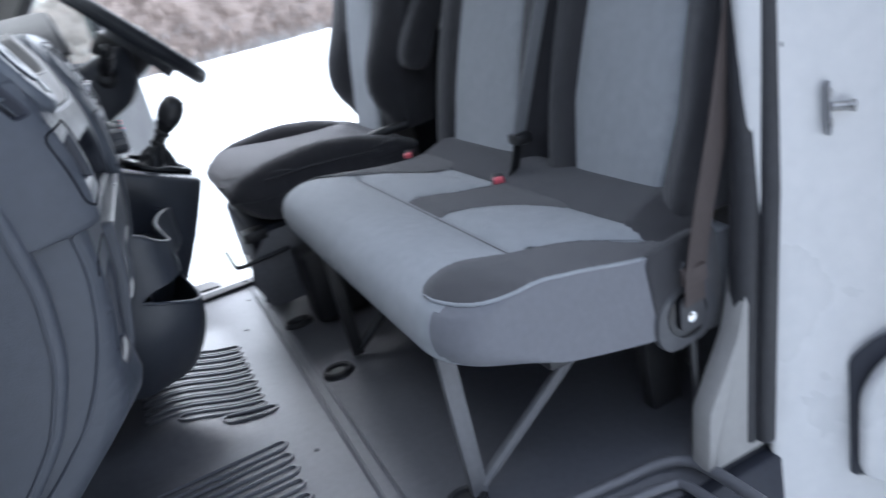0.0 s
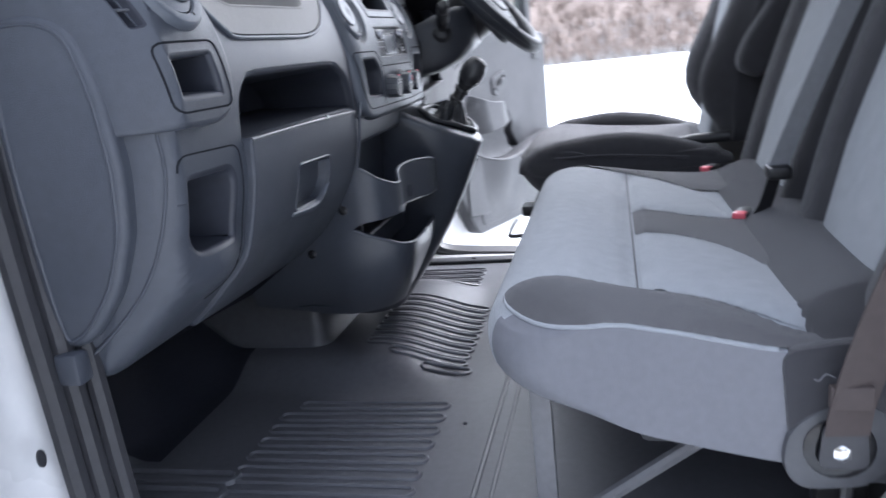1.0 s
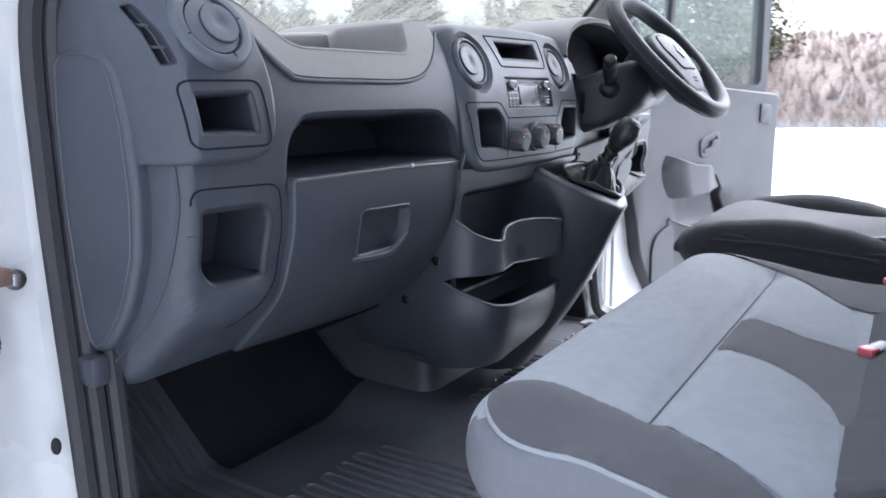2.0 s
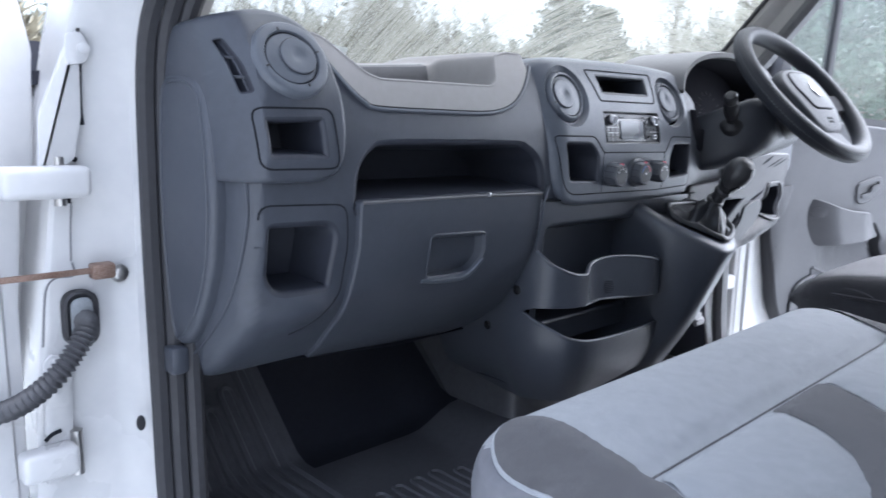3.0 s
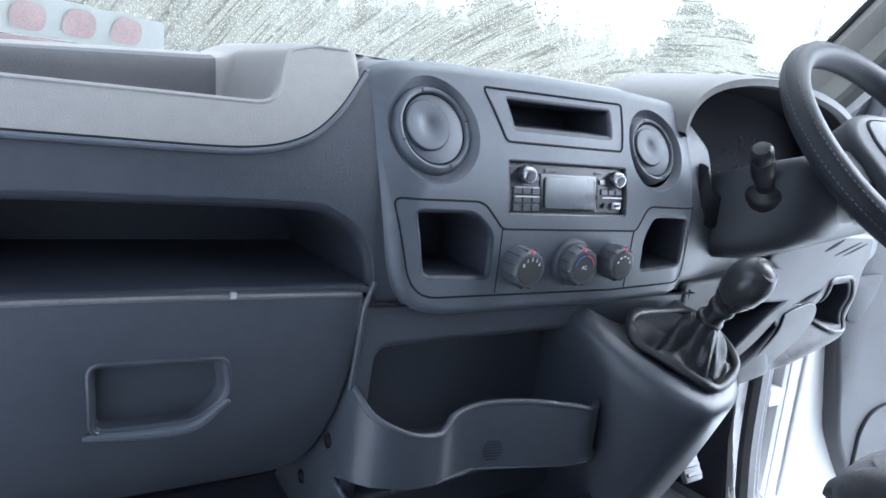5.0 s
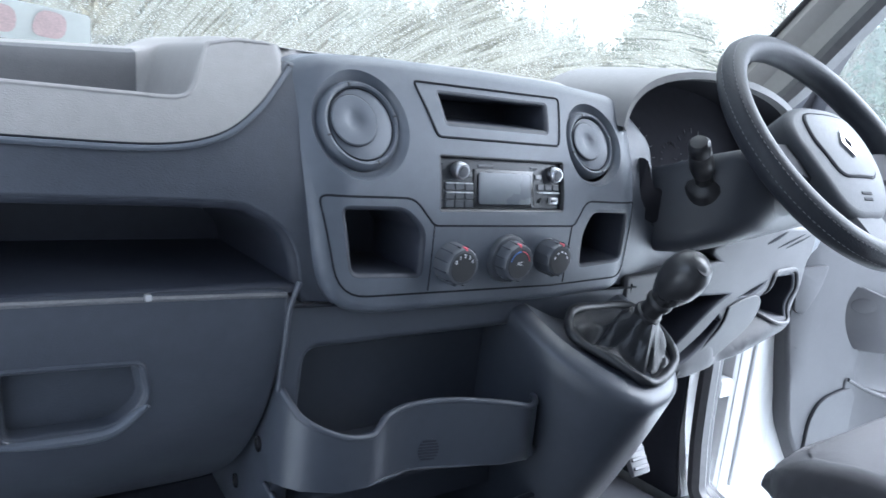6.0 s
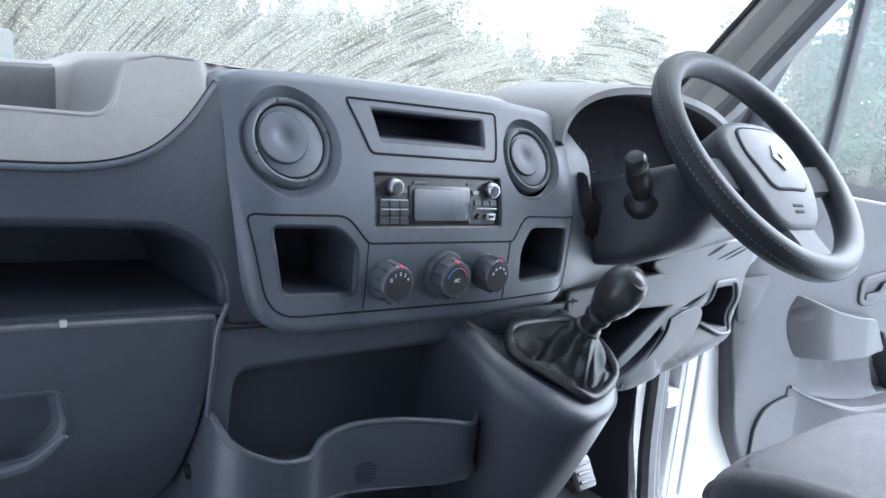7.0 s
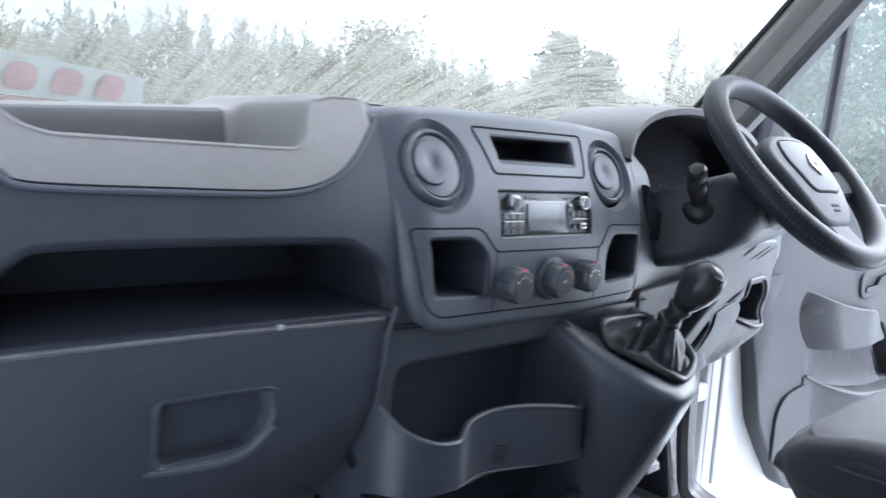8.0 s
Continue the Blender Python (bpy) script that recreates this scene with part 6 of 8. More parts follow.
part("driver_fascia", bm, DASH, dash)

low = thing("knee_panel", (0.5, 0.05, 1.0), "light grey lower steering panel with cubby holes", "knee panel")
bm = bmesh.new()
kp = dense(rloop([(0.262, 1.170), (0.40, 1.178), (0.500, 1.186), (0.462, 1.206), (0.56, 1.228), (0.640, 1.237), (0.775, 1.234), (0.776, 1.200), (0.756, 1.178), (0.752, 1.125), (0.745, 1.075), (0.682, 1.040), (0.60, 1.013), (0.46, 0.994), (0.38, 1.0), (0.30, 1.05), (0.268, 1.10)], [0.004, 0.03, 0.003, 0.004, 0.03, 0.02, 0.01, 0.02, 0.02, 0.03, 0.012, 0.04, 0.04, 0.02, 0.02, 0.02, 0.01]), 0.012)
h1 = dense(rloop([(0.330, 1.140), (0.410, 1.140), (0.536, 1.136), (0.496, 1.114), (0.453, 1.075), (0.411, 1.036), (0.385, 1.020), (0.345, 1.070)], [0.01, 0.01, 0.006, 0.03, 0.03, 0.02, 0.01, 0.01]), 0.010)
h2 = dense(rloop([(0.516, 1.102), (0.533, 1.086), (0.508, 1.050), (0.470, 1.022), (0.426, 1.006), (0.409, 1.018), (0.450, 1.042), (0.488, 1.070)], [0.004, 0.006, 0.03, 0.03, 0.006, 0.006, 0.03, 0.03]), 0.008)
h3 = dense(rloop([(0.662, 1.157), (0.722, 1.160), (0.734, 1.133), (0.718, 1.100), (0.716, 1.077), (0.690, 1.075), (0.666, 1.090), (0.656, 1.127)], [0.006, 0.008, 0.02, 0.02, 0.006, 0.016, 0.02, 0.02]), 0.008)
h4 = dense(rloop([(0.546, 1.124), (0.590, 1.140), (0.640, 1.153), (0.624, 1.136), (0.592, 1.122)], [0.004, 0.01, 0.003, 0.012, 0.01]), 0.008)
SCOOP_A, SCOOP_B = Vector((0.715, 1.062)), Vector((0.47, 0.998))


def kp_at(u, v):
    """Lower steering panel: raked back below, hollow beside the flap, with a fat rolled edge under the scoop."""
    q = Vector((u, v))
    k = max(0.0, min(1.0, (q - SCOOP_A).dot(SCOOP_B - SCOOP_A) / (SCOOP_B - SCOOP_A).length_squared))
    d = (q - SCOOP_A.lerp(SCOOP_B, k)).length
    a, b = Vector((0.668, 1.105)), Vector((0.56, 1.030))
    k2 = max(0.0, min(1.0, (q - a).dot(b - a) / (b - a).length_squared))
    d2 = (q - a.lerp(b, k2)).length
    return (u, 0.008 + 0.20 * max(0, 1.13 - v) - 0.020 * math.exp(-(d / 0.028) ** 2) * (1 - 0.5 * k) + 0.045 * math.exp(-(d2 / 0.022) ** 2) * (1 - 0.5 * k2), v)


sheet(bm, kp, [h1, h2, h3, h4], kp_at, 0.010)
flange(bm, kp, kp_at, AHEAD, 0.006, 0.03)
part("panel", bm, TRIM, low)
# Hole interiors near-black instead of panel grey: shade put into colour
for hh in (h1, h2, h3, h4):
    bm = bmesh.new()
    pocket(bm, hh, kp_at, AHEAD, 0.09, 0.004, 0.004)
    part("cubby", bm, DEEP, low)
bm = bmesh.new()
tube(bm, [tuple(Vector(kp_at(u, v)) + Vector((0, -0.001, 0))) for u, v in inset(h3, -0.007)], 0.0042, n=8, closed=True)
part("scoop_rim", bm, TRIM, low, "rolled rim of the scoop pocket")
bm = bmesh.new()
flap = dense([tuple(p) for p in curve2([(0.536, 1.108), (0.570, 1.119), (0.604, 1.124), (0.626, 1.112), (0.626, 1.084), (0.600, 1.055), (0.535, 1.016), (0.448, 0.999), (0.505, 1.042), (0.534, 1.078), (0.536, 1.108)], 5)][:-1], 0.010)
flap_at = lambda u, v: (u, 0.004 + 0.20 * max(0, 1.13 - v) - 0.10 * max(0, 1.03 - v), v)
sheet(bm, flap, [], flap_at, 0.010)
flange(bm, flap, flap_at, AHEAD, 0.003, 0.012)
flap_ob = part("fuse_flap", bm, TRIM, low, "oval flap in the panel")
bm = bmesh.new()
tube(bm, [tuple(Vector(flap_at(u, v)) + Vector((0, 0.003, 0))) for u, v in inset(flap, -0.002)], 0.0018, n=6, closed=True)
part("flap_gap", bm, SEAM, flap_ob)
for (a, b), w in ((((0.616, 1.214), (0.673, 1.234)), 0.0030), (((0.650, 1.206), (0.736, 1.229)), 0.0018), (((0.678, 1.205), (0.757, 1.226)), 0.0018)):
    bm = bmesh.new()
    tube(bm, [kp_at(a[0] + (b[0] - a[0]) * k / 6, a[1] + (b[1] - a[1]) * k / 6) for k in range(7)], [w * (0.35 + 0.65 * math.sin(math.pi * k / 6)) for k in range(7)], n=6)
    part("vent_slot", bm, SEAM, low)
bm = bmesh.new()
tube(bm, [kp_at(0.27, 1.165), kp_at(0.275, 1.09)], 0.0016, n=5)
part("panel_seam", bm, SEAM, low)
# Lining and kick panel: driver footwell shade put into their colour
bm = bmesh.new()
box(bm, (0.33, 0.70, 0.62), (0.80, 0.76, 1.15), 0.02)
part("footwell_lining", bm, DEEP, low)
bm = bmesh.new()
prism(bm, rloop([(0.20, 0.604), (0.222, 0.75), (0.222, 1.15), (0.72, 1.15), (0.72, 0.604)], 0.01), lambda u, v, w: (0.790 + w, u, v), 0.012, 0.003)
part("kick_panel", bm, DEEP, low, "kick panel beside the pedals, near-black tone paints its shade")

# column, stalk, wheel
WC = Vector((0.466, -0.129, 1.382))
WN = Vector((-0.033, -0.741, 0.670)).normalized()
col = thing("steering_column", (0.458, 0.0, 1.25), "dark steering column shroud with a stalk", "steering column")
bm = bmesh.new()
cm = Matrix.Translation(WC) @ WN.to_track_quat("Z", "Y").to_matrix().to_4x4()
rings = []
for y, xa, xb, za, zb in ((-0.108, 0.392, 0.540, 1.282, 1.352), (-0.098, 0.368, 0.562, 1.258, 1.366), (-0.070, 0.340, 0.590, 1.236, 1.368), (-0.02, 0.322, 0.612, 1.214, 1.352), (0.06, 0.306, 0.630, 1.200, 1.322)):
    lp2 = rloop([(xa, za), (xb, za), (xb, zb), (xa, zb)], 0.03, 5)
    rings.append([(u, y, v + 0.034 * ease(0.45, 0.62, u) * (1 - ease(za, za + 0.07, v))) for u, v in lp2])
loft(bm, rings, cap=True, cap_start=True)
part("shroud", bm, mat("dark_shroud_plastic", (0.025, 0.028, 0.036), 0.45, var=0.1, grain=0.4, grain_scale=800), col)
bm = bmesh.new()
s0, s1 = Vector((0.343, -0.034, 1.305)), Vector((0.278, -0.058, 1.362))
sa = (s1 - s0).normalized()
m = Matrix.Translation(s0) @ sa.to_track_quat("Z", "Y").to_matrix().to_4x4()
spin(bm, [(0.026, -0.03), (0.026, 0.012), (0.022, 0.018), (0.012, 0.022), (0.012, 0.04)], 20, m)
stalk = part("stalk", bm, BLACK, col, "black control stalk")
bm = bmesh.new()
spin(bm, [(0.012, 0.035), (0.015, 0.045), (0.0165, 0.06), (0.015, 0.078), (0.0135, 0.080), (0.0145, 0.083), (0.0145, 0.098), (0.011, 0.103), (0.006, 0.104)], 22, m)
part("stalk_knob", bm, BLACK, stalk)

wheel = thing("steering_wheel", tuple(WC), "black steering wheel in a stitched leather cover", "steering wheel")
R_, r_ = 0.1747, 0.0182
bm = bmesh.new()
n1, n2 = 72, 16
rows = []
for i in range(n1):
    a = math.tau * i / n1
    rows.append([tuple(cm @ Vector(((R_ + r_ * math.cos(b)) * math.cos(a), (R_ + r_ * math.cos(b)) * math.sin(a), r_ * 1.08 * math.sin(b)))) for b in [math.tau * j / n2 for j in range(n2)]])
rows.append(rows[0])
loft(bm, rows)
bmesh.ops.remove_doubles(bm, verts=bm.verts, dist=1e-6)
rim = part("rim", bm, LEATHER, wheel, "black leather rim cover")
for b in (0.05, 0.85):
    bm = bmesh.new()
    for i in range(150):
        a0, a1 = math.tau * i / 150, math.tau * (i + 0.55) / 150
        p, q = [cm @ Vector(((R_ + 1.01 * r_ * math.cos(b)) * math.cos(a), (R_ + 1.01 * r_ * math.cos(b)) * math.sin(a), 1.01 * r_ * 1.08 * math.sin(b))) for a in (a0, a1)]
        tube(bm, [tuple(p), tuple(q)], 0.0006, n=4, caps=False)
    part("stitching", bm, THREAD, rim, "pale stitching")
bm = bmesh.new()
hub = dense(rloop([(-0.090, 0.016), (-0.060, 0.046), (0.060, 0.046), (0.090, 0.016), (0.076, -0.050), (0.046, -0.108), (-0.046, -0.108), (-0.076, -0.050)], 0.035, 6), 0.012)
HUB = mat("soft_hub_plastic", (0.055, 0.058, 0.066), 0.6, var=0.08, grain=0.3, grain_scale=1200, spec=0.35)
hub_h = lambda u, v: 0.020 - 1.1 * u * u - 1.6 * max(0.0, -0.01 - v) ** 2 - 1.0 * max(0.0, v) ** 2
hub_at = lambda u, v: tuple(cm @ Vector((u, v, hub_h(u, v))))
sheet(bm, hub, [], hub_at, 0.012)
flange(bm, hub, hub_at, -WN, 0.010, 0.045, 6)
hubp = part("airbag_cover", bm, HUB, wheel, "grey airbag cover")
bm = bmesh.new()
pl2 = dense(rloop([(-0.055, 0.036), (0.055, 0.036), (0.064, -0.002), (0.044, -0.058), (-0.044, -0.058), (-0.064, -0.002)], 0.016, 5), 0.01)
plate_at = lambda u, v: tuple(cm @ Vector((u, v, hub_h(u, v) + 0.0025)))
sheet(bm, pl2, [], plate_at, 0.012)
flange(bm, pl2, plate_at, -WN, 0.002, 0.004)
part("cover_plate", bm, HUB, hubp, "raised plate of the airbag cover")
bm = bmesh.new()
tube(bm, [tuple(Vector(hub_at(u, v)) + WN * 0.0004) for u, v in inset(pl2, -0.0035)], 0.0011, n=6, closed=True)
part("cover_seam", bm, SEAM, hubp)
bm = bmesh.new()
dm = rloop([(0, 0.022), (0.0155, 0), (0, -0.022), (-0.0155, 0)], 0.002, 2)
di = rloop([(0, 0.012), (0.008, 0), (0, -0.012), (-0.008, 0)], 0.002, 2)
loft(bm, [[tuple(cm @ Vector((u, v - 0.012, h))) for u, v in lp3] for lp3, h in ((dm, 0.021), (dm, 0.0255), (di, 0.0258), (di, 0.0225))])
part("badge", bm, CHROME, hubp, "plain silver badge")
bm = bmesh.new()
for k, w in enumerate((0.013, 0.011)):
    v0 = -0.083 - 0.008 * k
    box(bm, (-w, v0 - 0.0022, hub_h(0, v0) - 0.001), (w, v0 + 0.0022, hub_h(0, v0) + 0.0006), 0.0003, 1, cm)
part("cover_print", bm, SPOKE, hubp)
for a, w, mt_ in ((0.0, 0.030, SPOKE), (math.pi, 0.030, SPOKE), (-math.pi * 0.5, 0.044, HUB)):
    bm = bmesh.new()
    d = Vector((math.cos(a), math.sin(a), 0))
    t = Vector((-d.y, d.x, 0))
    off = Vector((0, -0.026, 0)) if abs(d.x) > 0.5 else Vector()
    rings = []
    for s_, hw, h in ((0.045, w * 1.3, -0.012), (0.09, w * 1.05, -0.012), (0.125, w * 0.9, -0.009), (0.168, w * 0.95, -0.004)):
        rings.append([tuple(cm @ (d * s_ + off + t * (hw * cu) + Vector((0, 0, h + 0.010 * cv)))) for cu, cv in ((-1, 0), (-0.8, 0.8), (0, 1), (0.8, 0.8), (1, 0), (0.8, -0.8), (0, -1), (-0.8, -0.8))])
    loft(bm, rings, cap=True, cap_start=True)
    part("spoke", bm, mt_, wheel)
bm = bmesh.new()
spin(bm, [(0.062, -0.085), (0.068, -0.060), (0.070, -0.035), (0.060, -0.026)], 32, cm)
part("wheel_boss", bm, BLACK, wheel, "black boss behind the spokes")

ped = thing("clutch_pedal", (0.405, 0.05, 0.84), "worn metal clutch pedal", "pedal")
bm = bmesh.new()
box(bm, (-0.022, -0.006, -0.026), (0.022, 0.006, 0.026), 0.005, 2, pose(0.405, 0.048, 0.852, -32, 0, 0))
part("pad", bm, FRAME, ped)
bm = bmesh.new()
for k in (-1, 0, 1):
    box(bm, (-0.018, -0.0085, k * 0.014 - 0.003), (0.018, -0.005, k * 0.014 + 0.003), 0.001, 1, pose(0.405, 0.048, 0.852, -32, 0, 0))
part("tread", bm, FRAME, ped, "worn bare metal tread bars")
bm = bmesh.new()
tube(bm, [(0.405, 0.054, 0.86), (0.400, 0.12, 0.93), (0.395, 0.16, 1.05), (0.395, 0.17, 1.16)], 0.008, n=8)
part("arm", bm, FRAME_DARK, ped)

# ---- seats ----
def cushion_body(x0, x1, sec, corner=0.075, end=0.022):
    """A padded block: a side section swept across x, with rounded ends and rounded front corners in plan."""
    n = 44
    xs = [x0 + (x1 - x0) * (0.5 - 0.5 * math.cos(math.pi * i / n)) for i in range(n + 1)]
    cy = sum(p[0] for p in sec) / len(sec)
    cz = sum(p[1] for p in sec) / len(sec)
    fy = max(p[0] for p in sec)
    rings = []
    for x in xs:
        d = min(x - x0, x1 - x)
        k = end - math.sqrt(max(0, end ** 2 - (end - min(d, end)) ** 2))
        back = corner - math.sqrt(max(0, corner ** 2 - (corner - min(d, corner)) ** 2))
        ring = []
        for y, z in sec:
            v = Vector((y - cy, z - cz))
            L = v.length
            v = v * max(0.05, (L - k) / L)
            w = ease(fy - 0.22, fy - 0.02, y)
            ring.append((x, cy + v.x - back * 0.8 * w, cz + v.y))
        rings.append(ring)
    return rings


def section(pts, n=5):
    pts = [tuple(p) for p in pts]
    k = len(pts)
    out = []
    for i in range(k):
        a, b, c, d = [Vector(pts[(i + j - 1) % k]) for j in range(4)]
        for s in range(n):
            t = s / n
            out.append(tuple(0.5 * (2 * b + (c - a) * t + (2 * a - 5 * b + 4 * c - d) * t * t + (3 * b - a - 3 * c + d) * t ** 3)))
    return out


def puffed(bm, loop, at, lift, step=0.02, edge=0.02):
    """A stuffed panel over an outline: thin at its seams, full in the middle."""
    loop = dense(loop, 0.012)
    P = [Vector(p) for p in loop]

    def surf(u, v):
        q = Vector((u, v))
        d = min((q - p).length for p in P)
        return at(u, v, 0.0008 + lift * math.sin(math.pi / 2 * min(1, d / edge)))

    sheet(bm, loop, [], surf, step)
    return bm


BENCH = dict(x0=-0.757, x1=0.150)
bench = thing("bench_seat", (-0.30, -0.45, FLOOR), "double passenger bench in light and charcoal grey cloth", "van seat", "cab seats")
FRONT_P = [(-0.740, 0.962), (-0.600, 0.966), (-0.500, 0.975), (-0.420, 0.989), (-0.368, 1.000), (-0.330, 0.999), (-0.300, 0.987), (-0.281, 0.965), (-0.276, 0.935), (-0.284, 0.905), (-0.308, 0.884), (-0.351, 0.870), (-0.450, 0.846), (-0.600, 0.814), (-0.740, 0.800)]
SEC = section(FRONT_P, 7)
TOPN = 8 * 7


def edge_z(y):
    return lerp_table(y, (-0.74, -0.588, -0.548, -0.49, -0.435, -0.38, -0.32, -0.26), (0.935, 0.943, 0.952, 0.965, 0.974, 0.975, 0.972, 0.955))


def bench_ring(x, shrink=0.0):
    """Side section of the bench cushion at x: full in the middle, lower at its piped edges, rounded at its front corners."""
    d = max(0.0, min(x - BENCH["x0"], BENCH["x1"] - x))
    back = 0.085 - math.sqrt(max(0, 0.085 ** 2 - (0.085 - min(d, 0.085)) ** 2))
    ring = []
    for y, z in SEC:
        w = (1 - ease(0.0, 0.085, d)) * ease(0.90, 0.965, z)
        z2 = z - w * max(0.0, z - edge_z(y)) if y < -0.285 else z - w * 0.012
        if z > 0.93 and -0.52 < y < -0.38:
            z2 -= 0.009 * math.exp(-((y + 0.455) / 0.012) ** 2) * ease(0.09, 0.11, d) + 0.004 * math.exp(-((y + 0.455) / 0.04) ** 2) * ease(0.07, 0.11, d)
        y2 = y - back * ease(-0.47, -0.29, y)
        ring.append((y2, z2))
    if shrink:
        cy, cz = -0.50, 0.90
        ring = [(cy + (y - cy) * (1 - shrink * 2.6), cz + (z - cz) * (1 - shrink * 9)) for y, z in ring]
    return ring


bm = bmesh.new()
rings = []
n = 90
body_x = [BENCH["x0"] + (BENCH["x1"] - BENCH["x0"]) * (0.5 - 0.5 * math.cos(math.pi * i / n)) for i in range(n + 1)]
for x, sh in [(BENCH["x0"], 0.06), (BENCH["x0"], 0.03), (BENCH["x0"], 0.010), (BENCH["x0"], 0.003), (BENCH["x0"], 0.001)]:
    rings.append([(x, y, z) for y, z in bench_ring(BENCH["x0"], sh)])
for x in body_x:
    rings.append([(x, y, z) for y, z in bench_ring(x)])
loft(bm, rings, cap=True, cap_start=True)
bm.normal_update()
# Side-facing faces below the piping take a darker, smoother material
for f in bm.faces:
    c = f.calc_center_median()
    if abs(f.normal.x) > 0.45 and c.x < -0.6 and c.z < edge_z(c.y) + 0.004:
        f.material_index = 1
cushion = part("cushion", bm, LIGHT_CLOTH, bench, "light grey cloth cushion with darker grey sides", 60)
cushion.data.materials.append(SKIRT)


@functools.lru_cache(maxsize=None)
def top_line(x):
    r = bench_ring(x)[:TOPN]
    return [p[0] for p in r], [p[1] for p in r]


def bench_top(x, y, h=0.0):
    ys, zs = top_line(round(x, 3))
    return (x, y, float(np.interp(y, ys, zs)) + h)


BO = [(-0.752, -0.66), (-0.753, -0.50), (-0.755, -0.41), (-0.750, -0.366), (-0.731, -0.328), (-0.705, -0.305), (-0.685, -0.300), (-0.670, -0.314), (-0.663, -0.355), (-0.660, -0.41), (-0.652, -0.458), (-0.664, -0.495), (-0.690, -0.555), (-0.722, -0.612), (-0.735, -0.66)]
BI = [(0.142, -0.66), (0.142, -0.42), (0.128, -0.34), (0.105, -0.32), (0.085, -0.35), (0.068, -0.43), (0.058, -0.47), (0.03, -0.503), (-0.03, -0.543), (-0.088, -0.585), (-0.088, -0.66)]
for lp in (BO, BI):
    bm = bmesh.new()
    puffed(bm, [tuple(q) for q in curve2(lp + lp[:1], 4)][:-1], lambda x, y, h: bench_top(x, y, h + 0.0012), 0.0045, 0.008, 0.03)
    part("side_bolster", bm, SIDE_CLOTH, bench, "charcoal cloth side bolster", 60)
MID = [(-0.389, -0.460), (-0.237, -0.460), (-0.252, -0.50), (-0.277, -0.54), (-0.299, -0.60), (-0.303, -0.64), (-0.56, -0.64), (-0.54, -0.614), (-0.497, -0.600), (-0.437, -0.566), (-0.406, -0.53), (-0.392, -0.49)]
bm = bmesh.new()
puffed(bm, rloop(MID, 0.008, 3), bench_top, 0.004, 0.010, 0.03)
part("centre_gusset", bm, SIDE_CLOTH, bench, "charcoal cloth gusset between the seats", 60)
REAR = [(-0.745, -0.625), (-0.36, -0.612), (-0.30, -0.62), (0.13, -0.612), (0.13, -0.735), (-0.745, -0.735)]
bm = bmesh.new()
puffed(bm, rloop(REAR, 0.01, 3), lambda x, y, h: tuple(Vector(bench_top(x, y, h)) + Vector((0, 0, 0.014 * ease(-0.62, -0.70, y)))), 0.005, 0.02, 0.03)
part("rear_band", bm, DARK_CLOTH, bench, "charcoal cloth band under the backrests", 60)
for lp in ([(-0.643, -0.462), (-0.392, -0.462), (-0.396, -0.49), (-0.411, -0.53), (-0.442, -0.569), (-0.50, -0.603), (-0.545, -0.614), (-0.724, -0.628), (-0.688, -0.56), (-0.660, -0.50)], [(-0.234, -0.462), (0.058, -0.462), (0.028, -0.502), (-0.032, -0.543), (-0.093, -0.585), (-0.298, -0.612), (-0.276, -0.545), (-0.250, -0.50)]):
    bm = bmesh.new()
    puffed(bm, rloop(lp, 0.010, 3), bench_top, 0.007, 0.014, 0.04)
    part("seat_insert", bm, LIGHT_CLOTH, bench, "light grey cloth seat insert", 60)
bm = bmesh.new()
tube(bm, [bench_top(x, -0.456, 0.0006) for x in np.linspace(-0.645, 0.062, 60)], 0.0012, n=6)
part("cross_seam", bm, SIDE_CLOTH, bench, "sewn seam across the cushion")
bm = bmesh.new()
edge = [tuple(q) for q in curve2([(-0.755, -0.590), (-0.7575, -0.50), (-0.7575, -0.42), (-0.751, -0.368), (-0.731, -0.331), (-0.705, -0.307), (-0.684, -0.301)], 8)]
tube(bm, [bench_top(max(x, -0.7565), y, 0.0012) for x, y in edge], [0.0026 * (1 - 0.6 * ease(-0.71, -0.68, x)) for x, y in edge], n=8)
part("piping", bm, LIGHT_CLOTH, bench, "piped edge seam")
bm = bmesh.new()
cutaway = dense(rloop([(-0.592, 0.945), (-0.60, 0.845), (-0.62, 0.80), (-0.72, 0.79), (-0.72, 0.955), (-0.66, 0.955)], 0.02), 0.02)
prism(bm, cutaway, lambda u, v, w: (-0.742 - w, u, v), 0.02, 0.006)
part("recliner_cover", bm, DARK_CLOTH, bench, "dark side cover at the rear corner")

SIDE_PLASTIC = mat("worn_grey_plastic", (0.036, 0.036, 0.041), 0.5, var=0.15)
